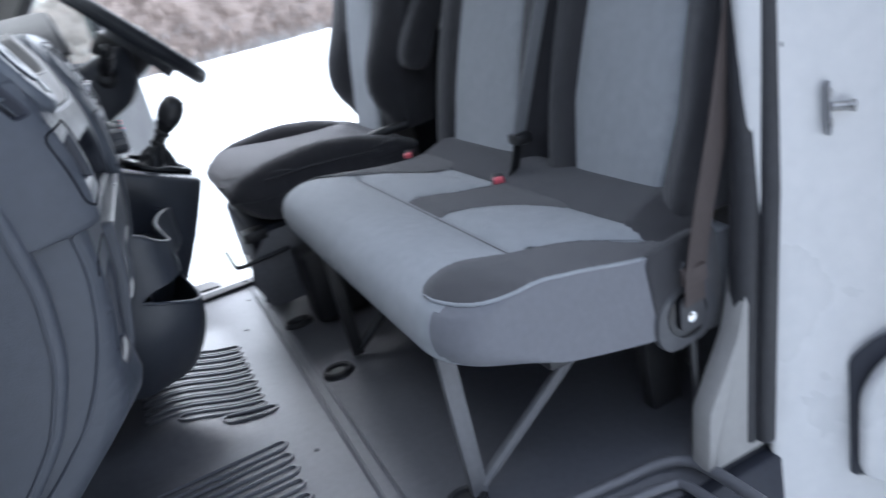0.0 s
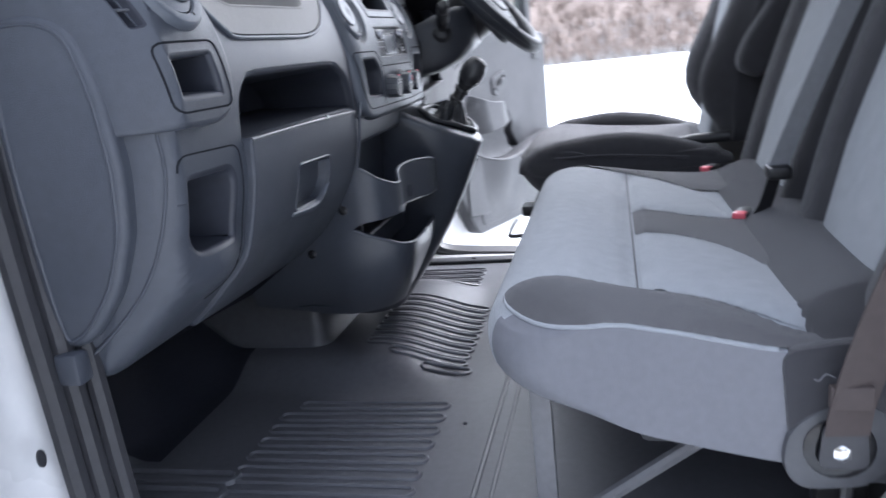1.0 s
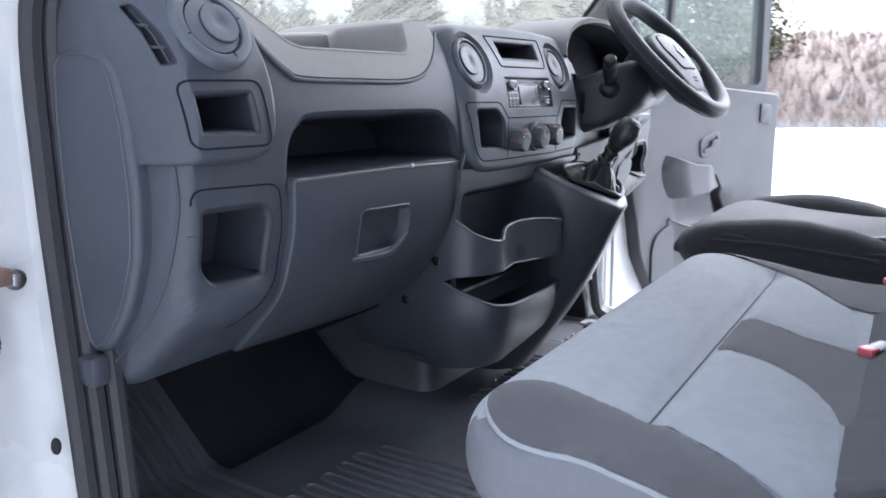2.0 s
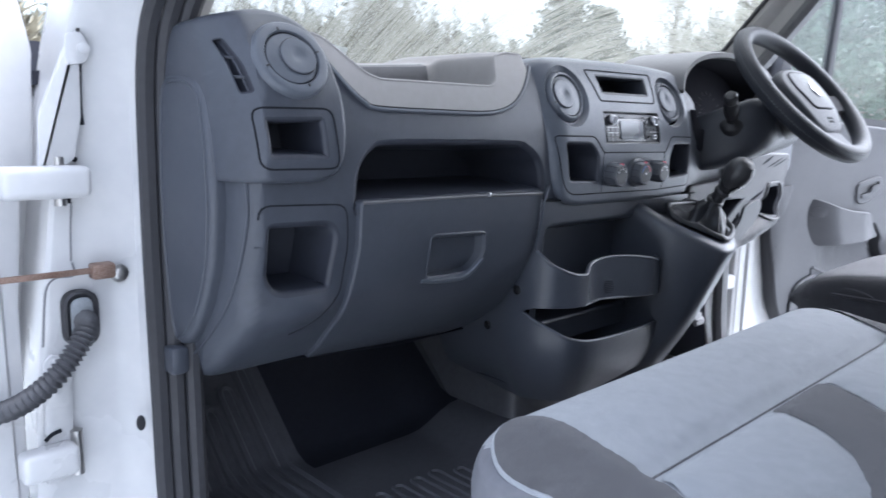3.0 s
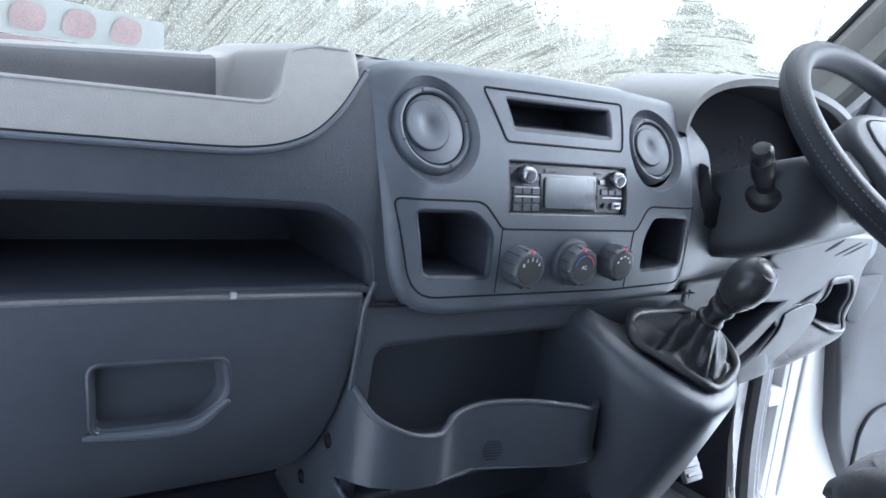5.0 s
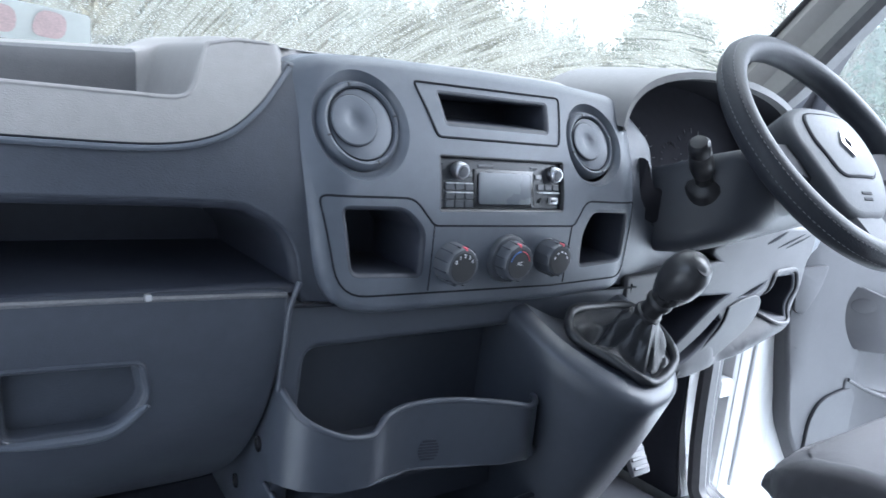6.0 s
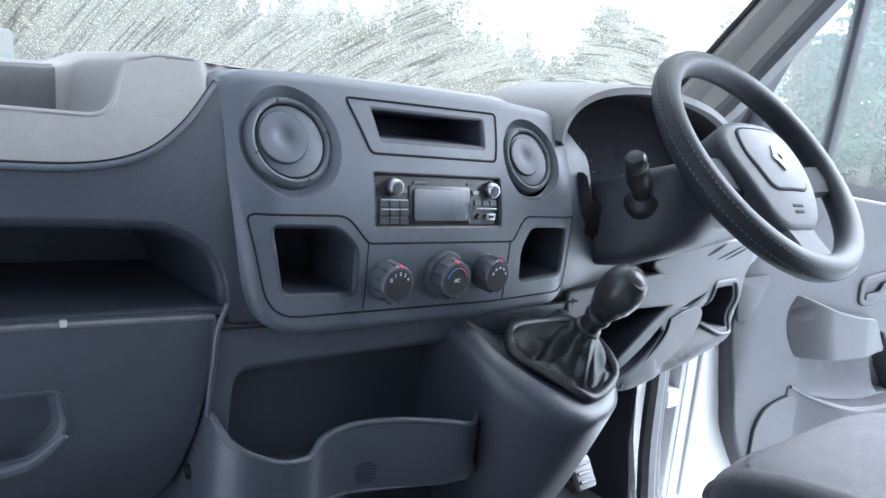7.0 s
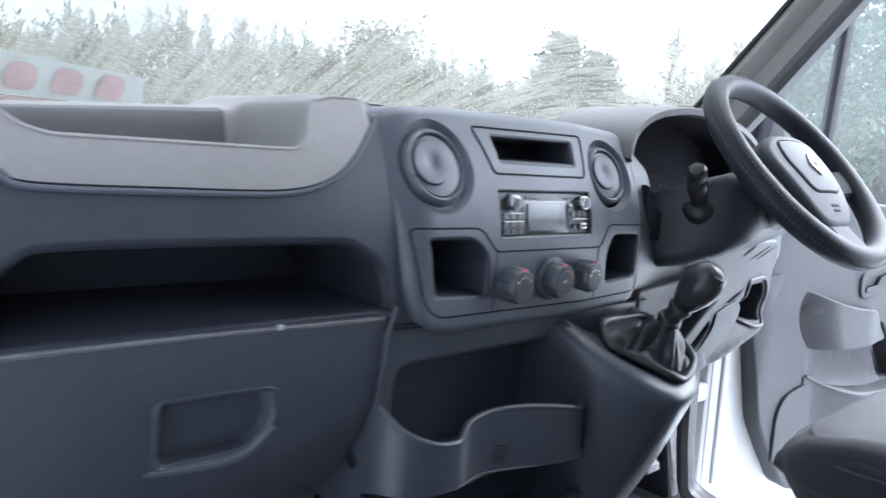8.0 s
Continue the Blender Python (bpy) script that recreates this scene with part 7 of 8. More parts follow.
# frame
for x in (-0.622, -0.02):
    bm = bmesh.new()
    box(bm, (x - 0.008, -0.340, FLOOR + 0.006), (x + 0.008, -0.312, 0.872), 0.003)
    part("front_leg", bm, FRAME if x < -0.3 else FRAME_DARK, bench, "grey painted flat steel leg")
    bm = bmesh.new()
    tube(bm, [(x, -0.335, FLOOR + 0.02), (x, -0.60, 0.815)], 0.010, n=8)
    part("strut", bm, FRAME if x < -0.3 else FRAME_DARK, bench, "diagonal steel strut")
    bm = bmesh.new()
    loop = circle(0, 0, 0.030, 24, 0.8)
    loft(bm, [[((-0.055 if x > -0.3 else x) + u, (-0.265 if x > -0.3 else -0.30) + v * 1.5, FLOOR + z) for u, v in inset(loop, d)] for z, d in ((0.001, 0.0), (0.010, 0.001), (0.013, 0.004), (0.010, 0.008), (0.004, 0.009))], cap=True)
    part("foot", bm, FRAME_DARK, bench, "black floor bracket")
    bm = bmesh.new()
    box(bm, (x - 0.015, -0.72, FLOOR), (x + 0.015, -0.66, 0.83), 0.004)
    part("rear_leg", bm, FRAME_DARK, bench)
bm = bmesh.new()
box(bm, (-0.70, -0.72, 0.80), (0.10, -0.45, 0.83), 0.01)
part("base_pan", bm, FRAME_DARK, bench)
bm = bmesh.new()
pl_ = dense(rloop([(-0.592, 0.815), (-0.60, 0.86), (-0.635, 0.885), (-0.69, 0.885), (-0.71, 0.83), (-0.68, 0.79), (-0.61, 0.785)], 0.02), 0.02)
prism(bm, pl_, lambda u, v, w: (-0.745 - w, u, v), 0.02, 0.005)
bracket = part("anchor_cover", bm, mat("pale_grey_cover", (0.075, 0.076, 0.083), 0.5, var=0.12), bench, "grey plastic anchor cover")
bm = bmesh.new()
m = pose(-0.763, -0.648, 0.838, 0, -90)
spin(bm, [(0.035, 0.0), (0.035, 0.004), (0.026, 0.007), (0.020, 0.005), (0.014, 0.005), (0.014, 0.011), (0.010, 0.012)], 24, m)
part("anchor_ring", bm, GLOSS, bracket, "round plastic collar")
bm = bmesh.new()
spin(bm, [(0.010, 0.010), (0.0095, 0.014), (0.006, 0.016), (0.003, 0.0165)], 6, m)
part("anchor_bolt", bm, CHROME, bracket, "shiny steel belt anchor bolt")
bm = bmesh.new()
tube(bm, [(-0.755, -0.66, 0.79), (-0.757, -0.655, 0.70), (-0.75, -0.645, 0.61)], 0.007, n=8)
part("belt_stalk", bm, FRAME_DARK, bench)


def backrest(parent, x0, x1, y0, lean, z0, z1, half, bulge=0.026, thick=0.12, waist=0.10, belly=None):
    """A leaning stuffed back: round side bolsters, and a lighter insert whose half width runs by height."""
    k = math.tan(radians(lean))
    c, hw = (x0 + x1) / 2, (x1 - x0) / 2
    rings, mids = [], []
    for s in np.linspace(0, 1, 34):
        s = float(s)
        z = z0 + (z1 - z0) * s
        w = hw * (1 - waist + waist * math.sin(math.pi * min(1, s * 1.1)) ** 0.8) * (1 - 0.30 * ease(0.86, 1.0, s) ** 2)
        wi = lerp_table(s, (0, 0.25, 0.6, 0.9, 1.0), half)
        t = thick * (1 - 0.5 * ease(0.90, 1.0, s))
        yy = y0 - k * (z - z0) + 0.014 * math.sin(math.pi * s)
        puff = bulge if belly is None else lerp_table(z, belly[0], belly[1])

        def skin(u):
            q = max(0.0, (abs(u) - wi) / max(0.01, w - wi))
            if q <= 0:
                return 0.008 * math.sqrt(max(0.0, 1 - (u / wi) ** 4))
            return puff * math.sin(math.pi * min(1.0, q * 0.92 + 0.02)) ** 0.75 - 0.035 * ease(0.55, 1.0, q) ** 2

        us = [-w + (w - wi) * (1 - math.cos(math.pi / 2 * i / 11)) for i in range(11)]
        us = us + [-wi] + [wi * (-1 + 2 * i / 12) for i in range(1, 12)] + [wi] + [-u for u in us[::-1]]
        front = [(c + u, yy + skin(u), z) for u in us]
        back = [(c + w, yy - t * 0.6, z), (c + w * 0.9, yy - t, z), (c, yy - t * 1.05, z), (c - w * 0.9, yy - t, z), (c - w, yy - t * 0.6, z)]
        rings.append(front + back)
        if s < 0.93:
            mids.append([(c + u, yy + skin(u) + 0.0018 * ease(0, 0.012, wi - abs(u)) - 0.0004, z) for u in [wi * 1.0 * math.sin(math.pi / 2 * i / 10) for i in range(-10, 11)]])
    bm = bmesh.new()
    loft(bm, rings, cap=True, cap_start=True)
    b = part("backrest", bm, DARK_CLOTH, parent, "charcoal cloth backrest", 60)
    bm = bmesh.new()
    loft(bm, [[(x, y + 0.0016, z) for x, y, z in m] for m in mids], closed=False)
    part("back_insert", bm, LIGHT_CLOTH, b, "light grey cloth back insert", 60)
    return b


backrest(bench, -0.770, -0.345, -0.705, 19.5, 0.965, 1.52, (0.108, 0.130, 0.118, 0.092, 0.07))
backrest(bench, -0.335, 0.150, -0.705, 19.5, 0.965, 1.52, (0.140, 0.145, 0.138, 0.115, 0.09))


def belt(name, path, width, mater, parent, label=""):
    bm = bmesh.new()
    P = [Vector(p) for p in curve2(path, 8)]
    rows = []
    for i, p in enumerate(P):
        t = (P[min(i + 1, len(P) - 1)] - P[max(i - 1, 0)]).normalized()
        s = t.cross(Vector((1, 0.25, 0.1)))
        s = Vector((0.25, 1, 0)).cross(t).cross(t) if s.length < 0.1 else s
        s = s.normalized() if width > 0 else s
        nrm = s.cross(t).normalized()
        w = abs(width) / 2
        rows.append([tuple(p + s * w + nrm * 0.0012), tuple(p - s * w + nrm * 0.0012), tuple(p - s * w - nrm * 0.0012), tuple(p + s * w - nrm * 0.0012)])
    loft(bm, rows, cap=True, cap_start=True)
    return part(name, bm, mater, parent, label)


sb = thing("seat_belt", (-0.78, -0.66, 0.84), "brown grey lap and shoulder belt with frayed stitching", "seat belt", "seat belts")
belt("webbing", [(-0.80, -0.86, 1.60), (-0.795, -0.79, 1.36), (-0.79, -0.72, 1.12), (-0.786, -0.675, 0.98), (-0.783, -0.655, 0.90), (-0.782, -0.650, 0.862)], 0.046, WEBBING, sb)
bm = bmesh.new()
box(bm, (-0.789, -0.672, 0.893), (-0.778, -0.632, 0.918), 0.002)
part("stitched_end", bm, WEBBING, sb, "folded stitched belt end")
bm = bmesh.new()
tube(bm, curve2([(-0.79, -0.635, 0.93), (-0.797, -0.625, 0.937), (-0.802, -0.618, 0.933), (-0.806, -0.612, 0.936)], 5), 0.0007, n=4)
part("loose_thread", bm, THREAD, sb, "pale frayed thread")
bm = bmesh.new()
prism(bm, rloop([(-0.675, 0.82), (-0.625, 0.82), (-0.63, 0.872), (-0.67, 0.872)], 0.012), lambda u, v, w: (-0.772 - w, u, v), 0.005, 0.0015)
part("anchor_tongue", bm, SIDE_PLASTIC, sb, "worn belt tongue")

sb2 = thing("seat_belt", (-0.31, -0.66, 0.98), "grey middle seat belt with a black clip guide", "seat belt", "seat belts")
belt("webbing", [(-0.350, -0.812, 1.40), (-0.344, -0.728, 1.20), (-0.330, -0.672, 1.05)], 0.030, BELT_GREY, sb2, "grey belt webbing")
belt("lap_webbing", [(-0.330, -0.672, 1.05), (-0.318, -0.655, 0.985), (-0.305, -0.635, 0.955)], 0.020, BLACK, sb2)
bm = bmesh.new()
box(bm, (-0.350, -0.690, 1.034), (-0.312, -0.656, 1.054), 0.005)
part("guide_clip", bm, BLACK, sb2)


def buckle(at, turn):
    b = thing("belt_buckle", at, "belt buckle with a red release button", "buckle", "belt buckles")
    m = Matrix.Translation(at) @ pose(0, 0, 0, 0, 0, turn)
    bm = bmesh.new()
    box(bm, (-0.013, -0.05, -0.016), (0.013, 0.004, 0.003), 0.005, 2, m)
    part("housing", bm, BLACK, b)
    bm = bmesh.new()
    box(bm, (-0.010, -0.010, -0.006), (0.010, 0.009, 0.005), 0.003, 2, m)
    part("button", bm, RED, b, "red release button")


buckle((-0.311, -0.622, 0.975), 65)
buckle((0.165, -0.626, 0.960), 60)

# ---- driver seat ----
ds = thing("driver_seat", (0.54, -0.42, FLOOR), "single driver seat in charcoal cloth with grey inserts", "van seat", "cab seats")
dx0, dx1 = 0.285, 0.80
dsec = section([(-0.68, 0.975), (-0.55, 0.985), (-0.40, 1.0), (-0.28, 1.008), (-0.224, 0.994), (-0.196, 0.965), (-0.212, 0.925), (-0.255, 0.885), (-0.32, 0.87), (-0.50, 0.86), (-0.68, 0.85)])
bm = bmesh.new()
loft(bm, cushion_body(dx0, dx1, dsec, 0.09, 0.03), cap=True, cap_start=True)
part("cushion", bm, DARK_CLOTH, ds, "charcoal cloth cushion", 60)


@functools.lru_cache(maxsize=None)
def ds_line(x):
    d = max(0.0, min(x - dx0, dx1 - x))
    k = 0.03 - math.sqrt(max(0, 0.03 ** 2 - (0.03 - min(d, 0.03)) ** 2))
    back = 0.09 - math.sqrt(max(0, 0.09 ** 2 - (0.09 - min(d, 0.09)) ** 2))
    cy, cz = sum(p[0] for p in dsec) / len(dsec), sum(p[1] for p in dsec) / len(dsec)
    fy = max(p[0] for p in dsec)
    pts = []
    for y, z in dsec[:5 * 5]:
        v = Vector((y - cy, z - cz))
        v = v * max(0.05, (v.length - k) / v.length)
        pts.append((cy + v.x - back * 0.8 * ease(fy - 0.22, fy - 0.02, y), cz + v.y))
    return [p[0] for p in pts], [p[1] for p in pts]


def ds_top(x, y, h=0.0):
    ys, zs = ds_line(round(x, 3))
    return (x, y, float(np.interp(y, ys, zs)) + h + 0.0006)


for xc in (0.320, 0.765):
    bm = bmesh.new()
    rings = []
    for y in np.linspace(-0.70, -0.200, 40):
        y = float(y)
        ztop = lerp_table(y, (-0.70, -0.62, -0.55, -0.46, -0.40, -0.30, -0.245, -0.218, -0.200), (0.965, 0.998, 1.019, 1.033, 1.033, 1.022, 1.006, 0.986, 0.966))
        wd = 0.038 * (1 - 0.5 * ease(-0.26, -0.200, y) ** 2)
        xm = xc + (0.02 if xc < 0.5 else -0.02) * ease(-0.29, -0.200, y)
        rings.append([(xm + wd * math.copysign(abs(math.cos(a)) ** 0.8, math.cos(a)), y, 0.950 + (ztop - 0.950) * (math.sin(a) if a < math.pi else 0.35 * math.sin(a))) for a in [math.tau * i / 24 for i in range(24)]])
    loft(bm, rings, cap=True, cap_start=True)
    part("side_bolster", bm, DARK_CLOTH, ds, "", 60)
for lp, mt, lift in (([(0.365, -0.62), (0.362, -0.42), (0.338, -0.34), (0.322, -0.285), (0.35, -0.240), (0.43, -0.214), (0.54, -0.208), (0.66, -0.214), (0.735, -0.240), (0.765, -0.285), (0.748, -0.34), (0.722, -0.42), (0.72, -0.62)], SIDE_CLOTH, 0.004),):
    bm = bmesh.new()
    puffed(bm, [tuple(q) for q in curve2(lp + lp[:1], 4)][:-1], ds_top, lift, 0.012, 0.03)
    part("seat_insert" if mt is SIDE_CLOTH else "side_bolster", bm, mt, ds, "grey cloth seat insert" if mt is SIDE_CLOTH else "", 60)
bm = bmesh.new()
tube(bm, curve2([(0.2825, -0.60, 0.968), (0.2815, -0.42, 0.985), (0.286, -0.30, 0.985), (0.33, -0.228, 0.985), (0.42, -0.198, 0.975), (0.54, -0.194, 0.97), (0.66, -0.198, 0.975), (0.75, -0.215, 0.985)], 6), 0.003, n=8)
part("piping", bm, DARK_CLOTH, ds)
backrest(ds, 0.29, 0.80, -0.668, 13, 0.985, 1.62, (0.105, 0.115, 0.11, 0.10, 0.08), 0.045, 0.13, 0.24, ((0.985, 1.02, 1.06, 1.10, 1.14, 1.18, 1.24, 1.30, 1.40, 1.62), (-0.024, -0.004, 0.030, 0.052, 0.058, 0.055, 0.038, 0.022, 0.014, 0.010)))
bm = bmesh.new()
tube(bm, [(0.318, -0.70, 1.005), (0.335, -0.62, 1.0), (0.345, -0.565, 0.99)], [0.014, 0.013, 0.012], n=10)
part("recline_lever", bm, BLACK, ds, "black recline lever")
bm = bmesh.new()
prism(bm, rloop([(-0.750, 1.134), (-0.706, 1.150), (-0.699, 1.180), (-0.717, 1.225), (-0.800, 1.345), (-0.870, 1.450), (-0.925, 1.430), (-0.850, 1.290), (-0.775, 1.165)], 0.025, 4), lambda u, v, w: (0.222 + w, u, v), 0.062, 0.018, 3)
part("armrest", bm, DARK_CLOTH, ds, "folded-up armrest")
bm = bmesh.new()
box(bm, (0.33, -0.66, FLOOR + 0.05), (0.76, -0.22, 0.868), 0.02)
part("seat_box", bm, DEEP, ds)
for x, y in ((0.278, -0.259), (0.52, -0.257)):
    bm = bmesh.new()
    loft(bm, [[(x + u, y + v * 1.5, FLOOR + z) for u, v in inset(circle(0, 0, 0.028, 24, 0.9), d)] for z, d in ((0.001, 0.0), (0.010, 0.001), (0.013, 0.004), (0.009, 0.008), (0.004, 0.009))], cap=True)
    part("floor_ring", bm, FRAME_DARK, ds, "black floor bracket")
bm = bmesh.new()
tube(bm, [(0.33, -0.215, 0.78), (0.33, -0.20, 0.785), (0.40, -0.20, 0.785)], 0.005, n=8)
part("slide_bar", bm, STEEL, ds, "bare steel slide bar")

# seat base details under the driver cushion
bm = bmesh.new()
prism(bm, rloop([(-0.60, 0.66), (-0.215, 0.655), (-0.185, 0.74), (-0.20, 0.79), (-0.26, 0.855), (-0.60, 0.845)], 0.02, 4), lambda u, v, w: (0.318 - w, u, v), 0.006, 0.002)
part("side_bracket", bm, FRAME, ds, "bare grey steel seat bracket")
bm = bmesh.new()
tube(bm, curve2([(0.300, -0.30, 0.80), (0.300, -0.215, 0.795), (0.305, -0.170, 0.792), (0.34, -0.160, 0.790), (0.48, -0.160, 0.790)], 5), 0.0055, n=8)
part("release_bar", bm, BLACK, ds, "black seat slide bar")
bm = bmesh.new()
box(bm, (0.305, -0.26, 0.84), (0.36, -0.20, 0.868), 0.006)
part("runner_cap", bm, BLACK, ds, "black plastic runner cap")
bm = bmesh.new()
box(bm, (0.20, -0.60, FLOOR + 0.004), (0.312, -0.30, 0.80), 0.02, 3)
part("jack_box", bm, BLACK, ds, "black storage box beside the base")

# belt reel cover low behind the bench
reel = thing("belt_reel_cover", (-0.69, -0.79, FLOOR), "pale grey plastic belt reel cover on the floor", "cover")
bm = bmesh.new()
box(bm, (-0.765, -0.86, FLOOR + 0.03), (-0.60, -0.745, 0.80), 0.03, 4)
part("shell", bm, TRIM, reel)
bm = bmesh.new()
box(bm, (-0.75, -0.85, FLOOR - 0.002), (-0.62, -0.76, FLOOR + 0.04), 0.006)
part("foot", bm, FRAME_DARK, reel)

# ---- outside ----
snow = mat("trodden_snow", (0.70, 0.74, 0.72), 0.8, var=0.10, scale=1.6, grain=0.0, other=(0.86, 0.88, 0.90))
sn, sl = snow.node_tree.nodes, snow.node_tree.links
stc = sn.new("ShaderNodeTexCoord")
gp = sn.new("ShaderNodeTexNoise"); gp.inputs["Scale"].default_value, gp.inputs["Detail"].default_value = 2.6, 8
sl.new(stc.outputs["Object"], gp.inputs["Vector"])
worn = sn.new("ShaderNodeTexNoise"); worn.inputs["Scale"].default_value, worn.inputs["Detail"].default_value = 1.1, 9
sl.new(stc.outputs["Object"], worn.inputs["Vector"])
wr_ = sn.new("ShaderNodeMapRange"); wr_.interpolation_type = "SMOOTHSTEP"
wr_.inputs["From Min"].default_value, wr_.inputs["From Max"].default_value, wr_.inputs["To Max"].default_value = 0.56, 0.70, 0.55
sl.new(worn.outputs["Fac"], wr_.inputs["Value"])
grassy = sn.new("ShaderNodeMix"); grassy.data_type = "RGBA"
old = sn["Principled BSDF"].inputs["Base Color"].links[0].from_socket
sl.new(wr_.outputs[0], grassy.inputs[0]); sl.new(old, grassy.inputs[6]); grassy.inputs[7].default_value = (0.34, 0.38, 0.27, 1)
# Unseen passenger side browned to cut snow bounce into the cab
sxyz = sn.new("ShaderNodeSeparateXYZ"); sl.new(stc.outputs["Object"], sxyz.inputs[0])
edge_x = math_of(sn, sl, "ADD", sxyz.outputs["X"], math_of(sn, sl, "MULTIPLY", gp.outputs["Fac"], 1.6))
bounce_cut = sn.new("ShaderNodeMix"); bounce_cut.data_type = "RGBA"
sl.new(ramp_of(sn, sl, edge_x, -1.9, -0.9, 0.55, 0.0), bounce_cut.inputs[0])
sl.new(grassy.outputs[2], bounce_cut.inputs[6]); bounce_cut.inputs[7].default_value = (0.17, 0.15, 0.12, 1)
sl.new(bounce_cut.outputs[2], sn["Principled BSDF"].inputs["Base Color"])
bmp = sn.new("ShaderNodeBump"); bmp.inputs["Strength"].default_value, bmp.inputs["Distance"].default_value = 0.6, 0.05
sl.new(gp.outputs["Fac"], bmp.inputs["Height"]); sl.new(bmp.outputs[0], sn["Principled BSDF"].inputs["Normal"])


def ground_z(x, y):
    d = math.hypot(x, y)
    return 0.03 * noise.noise(Vector((x * 0.25, y * 0.25, 0))) * ease(1, 6, d) - (0.02 * math.exp(-((y + 1.2 - 0.06 * x) / 0.12) ** 2) + 0.02 * math.exp(-((y - 0.6 - 0.06 * x) / 0.12) ** 2)) * ease(1.5, 3, x)


bm = bmesh.new()
rs = [0.0] + list(np.geomspace(0.6, 900, 46))
rows = [[(r * math.cos(a), r * math.sin(a), ground_z(r * math.cos(a), r * math.sin(a)) if r < 60 else 0.0) for a in [math.tau * i / 96 for i in range(96)]] for r in rs[1:]]
loft(bm, rows, cap_start=True)
structure("ground", bm, snow, "snow covered ground with tyre tracks, unseen side darkened to dim its bounce", "ground", 80)

BRUSH = mat("dead_bracken", (0.24, 0.185, 0.155), 0.9, var=0.2, scale=0.5, other=(0.34, 0.28, 0.245))
FROSTED = mat("frosted_grass", (0.38, 0.355, 0.34), 0.9, var=0.3, scale=1.2, other=(0.52, 0.51, 0.50))
BARK = mat("bark", (0.13, 0.11, 0.09), 0.9, var=0.3, scale=5)
NEEDLE = mat("pine_foliage", (0.035, 0.06, 0.04), 0.8, var=0.4, scale=1.5, other=(0.08, 0.11, 0.075))
LEAFY = mat("winter_scrub_foliage", (0.085, 0.078, 0.045), 0.85, var=0.35, scale=1.5, other=(0.15, 0.14, 0.09))
rng = random.Random(7)


def bank_z(x, y):
    u = x - 28.5 - 1.2 * noise.noise(Vector((y * 0.12, 3, 0)))
    return (3.6 * ease(0, 9, u)) + 0.5 * noise.noise(Vector((x * 0.4, y * 0.4, 1))) * ease(0, 2, u) - 0.05


bm = bmesh.new()
rows = [[(x, y, bank_z(x, y)) for y in np.linspace(-60, 45, 90)] for x in np.linspace(27.5, 44, 24)]
loft(bm, rows, closed=False)
structure("bank", bm, BRUSH, "brown overgrown bank behind the snow", "ground", 80)


def tufts(name, material, count, size, label, where):
    verts, faces = [], []
    for _ in range(count):
        x, y, z, k = where()
        for _b in range(4):
            a, l = rng.uniform(0, math.tau), size * k * rng.uniform(0.5, 1.3)
            dx, dy = math.cos(a) * l * 0.45, math.sin(a) * l * 0.45
            w = 0.10 * l
            i = len(verts)
            verts += [(x - dy * 0.12, y + dx * 0.12, z - 0.05), (x + dy * 0.12, y - dx * 0.12, z - 0.05), (x + dx + w * 0.3, y + dy, z + l)]
            faces.append((i, i + 1, i + 2))
    me = bpy.data.meshes.new(name)
    me.from_pydata(verts, [], faces)
    me.materials.append(material)
    return tagged(new(name, me), label, "undergrowth", kind="stuff")


def on_bank():
    y = rng.uniform(-55, 42)
    x = 28.5 + rng.random() ** 1.5 * 13
    return x, y, bank_z(x, y), rng.uniform(0.7, 1.6)


tufts("bracken", BRUSH, 16000, 0.45, "brown dead bracken on the bank", on_bank)


def low_bank():
    y = rng.uniform(-55, 42)
    x = 28.2 + rng.random() ** 2 * 4
    return x, y, bank_z(x, y), rng.uniform(0.5, 1.1)


tufts("frosted_grass", FROSTED, 7000, 0.4, "frosted pale grass at the foot of the bank", low_bank)


def bough(bm, p, d, length, r, seg=3):
    pts = [p]
    for i in range(seg):
        d = (d + Vector((rng.uniform(-0.25, 0.25), rng.uniform(-0.25, 0.25), rng.uniform(-0.05, 0.2)))).normalized()
        pts.append(pts[-1] + d * length / seg)
    tube(bm, [tuple(q) for q in pts], [r * (1 - 0.8 * i / seg) for i in range(seg + 1)], n=5)
    return pts


def leaf_cloud(verts, faces, c, spread, count, size, flat=1.0):
    for _ in range(count):
        p = c + Vector((rng.gauss(0, spread), rng.gauss(0, spread), rng.gauss(0, spread * flat)))
        a = Vector((rng.uniform(-1, 1), rng.uniform(-1, 1), rng.uniform(-1, 1))).normalized() * size * rng.uniform(0.5, 1.3)
        b = a.cross(Vector((rng.uniform(-1, 1), rng.uniform(-1, 1), rng.uniform(-1, 1)))).normalized() * size * 0.45
        i = len(verts)
        verts += [tuple(p - b), tuple(p + a), tuple(p + b), tuple(p - a)]
        faces.append((i, i + 1, i + 2, i + 3))


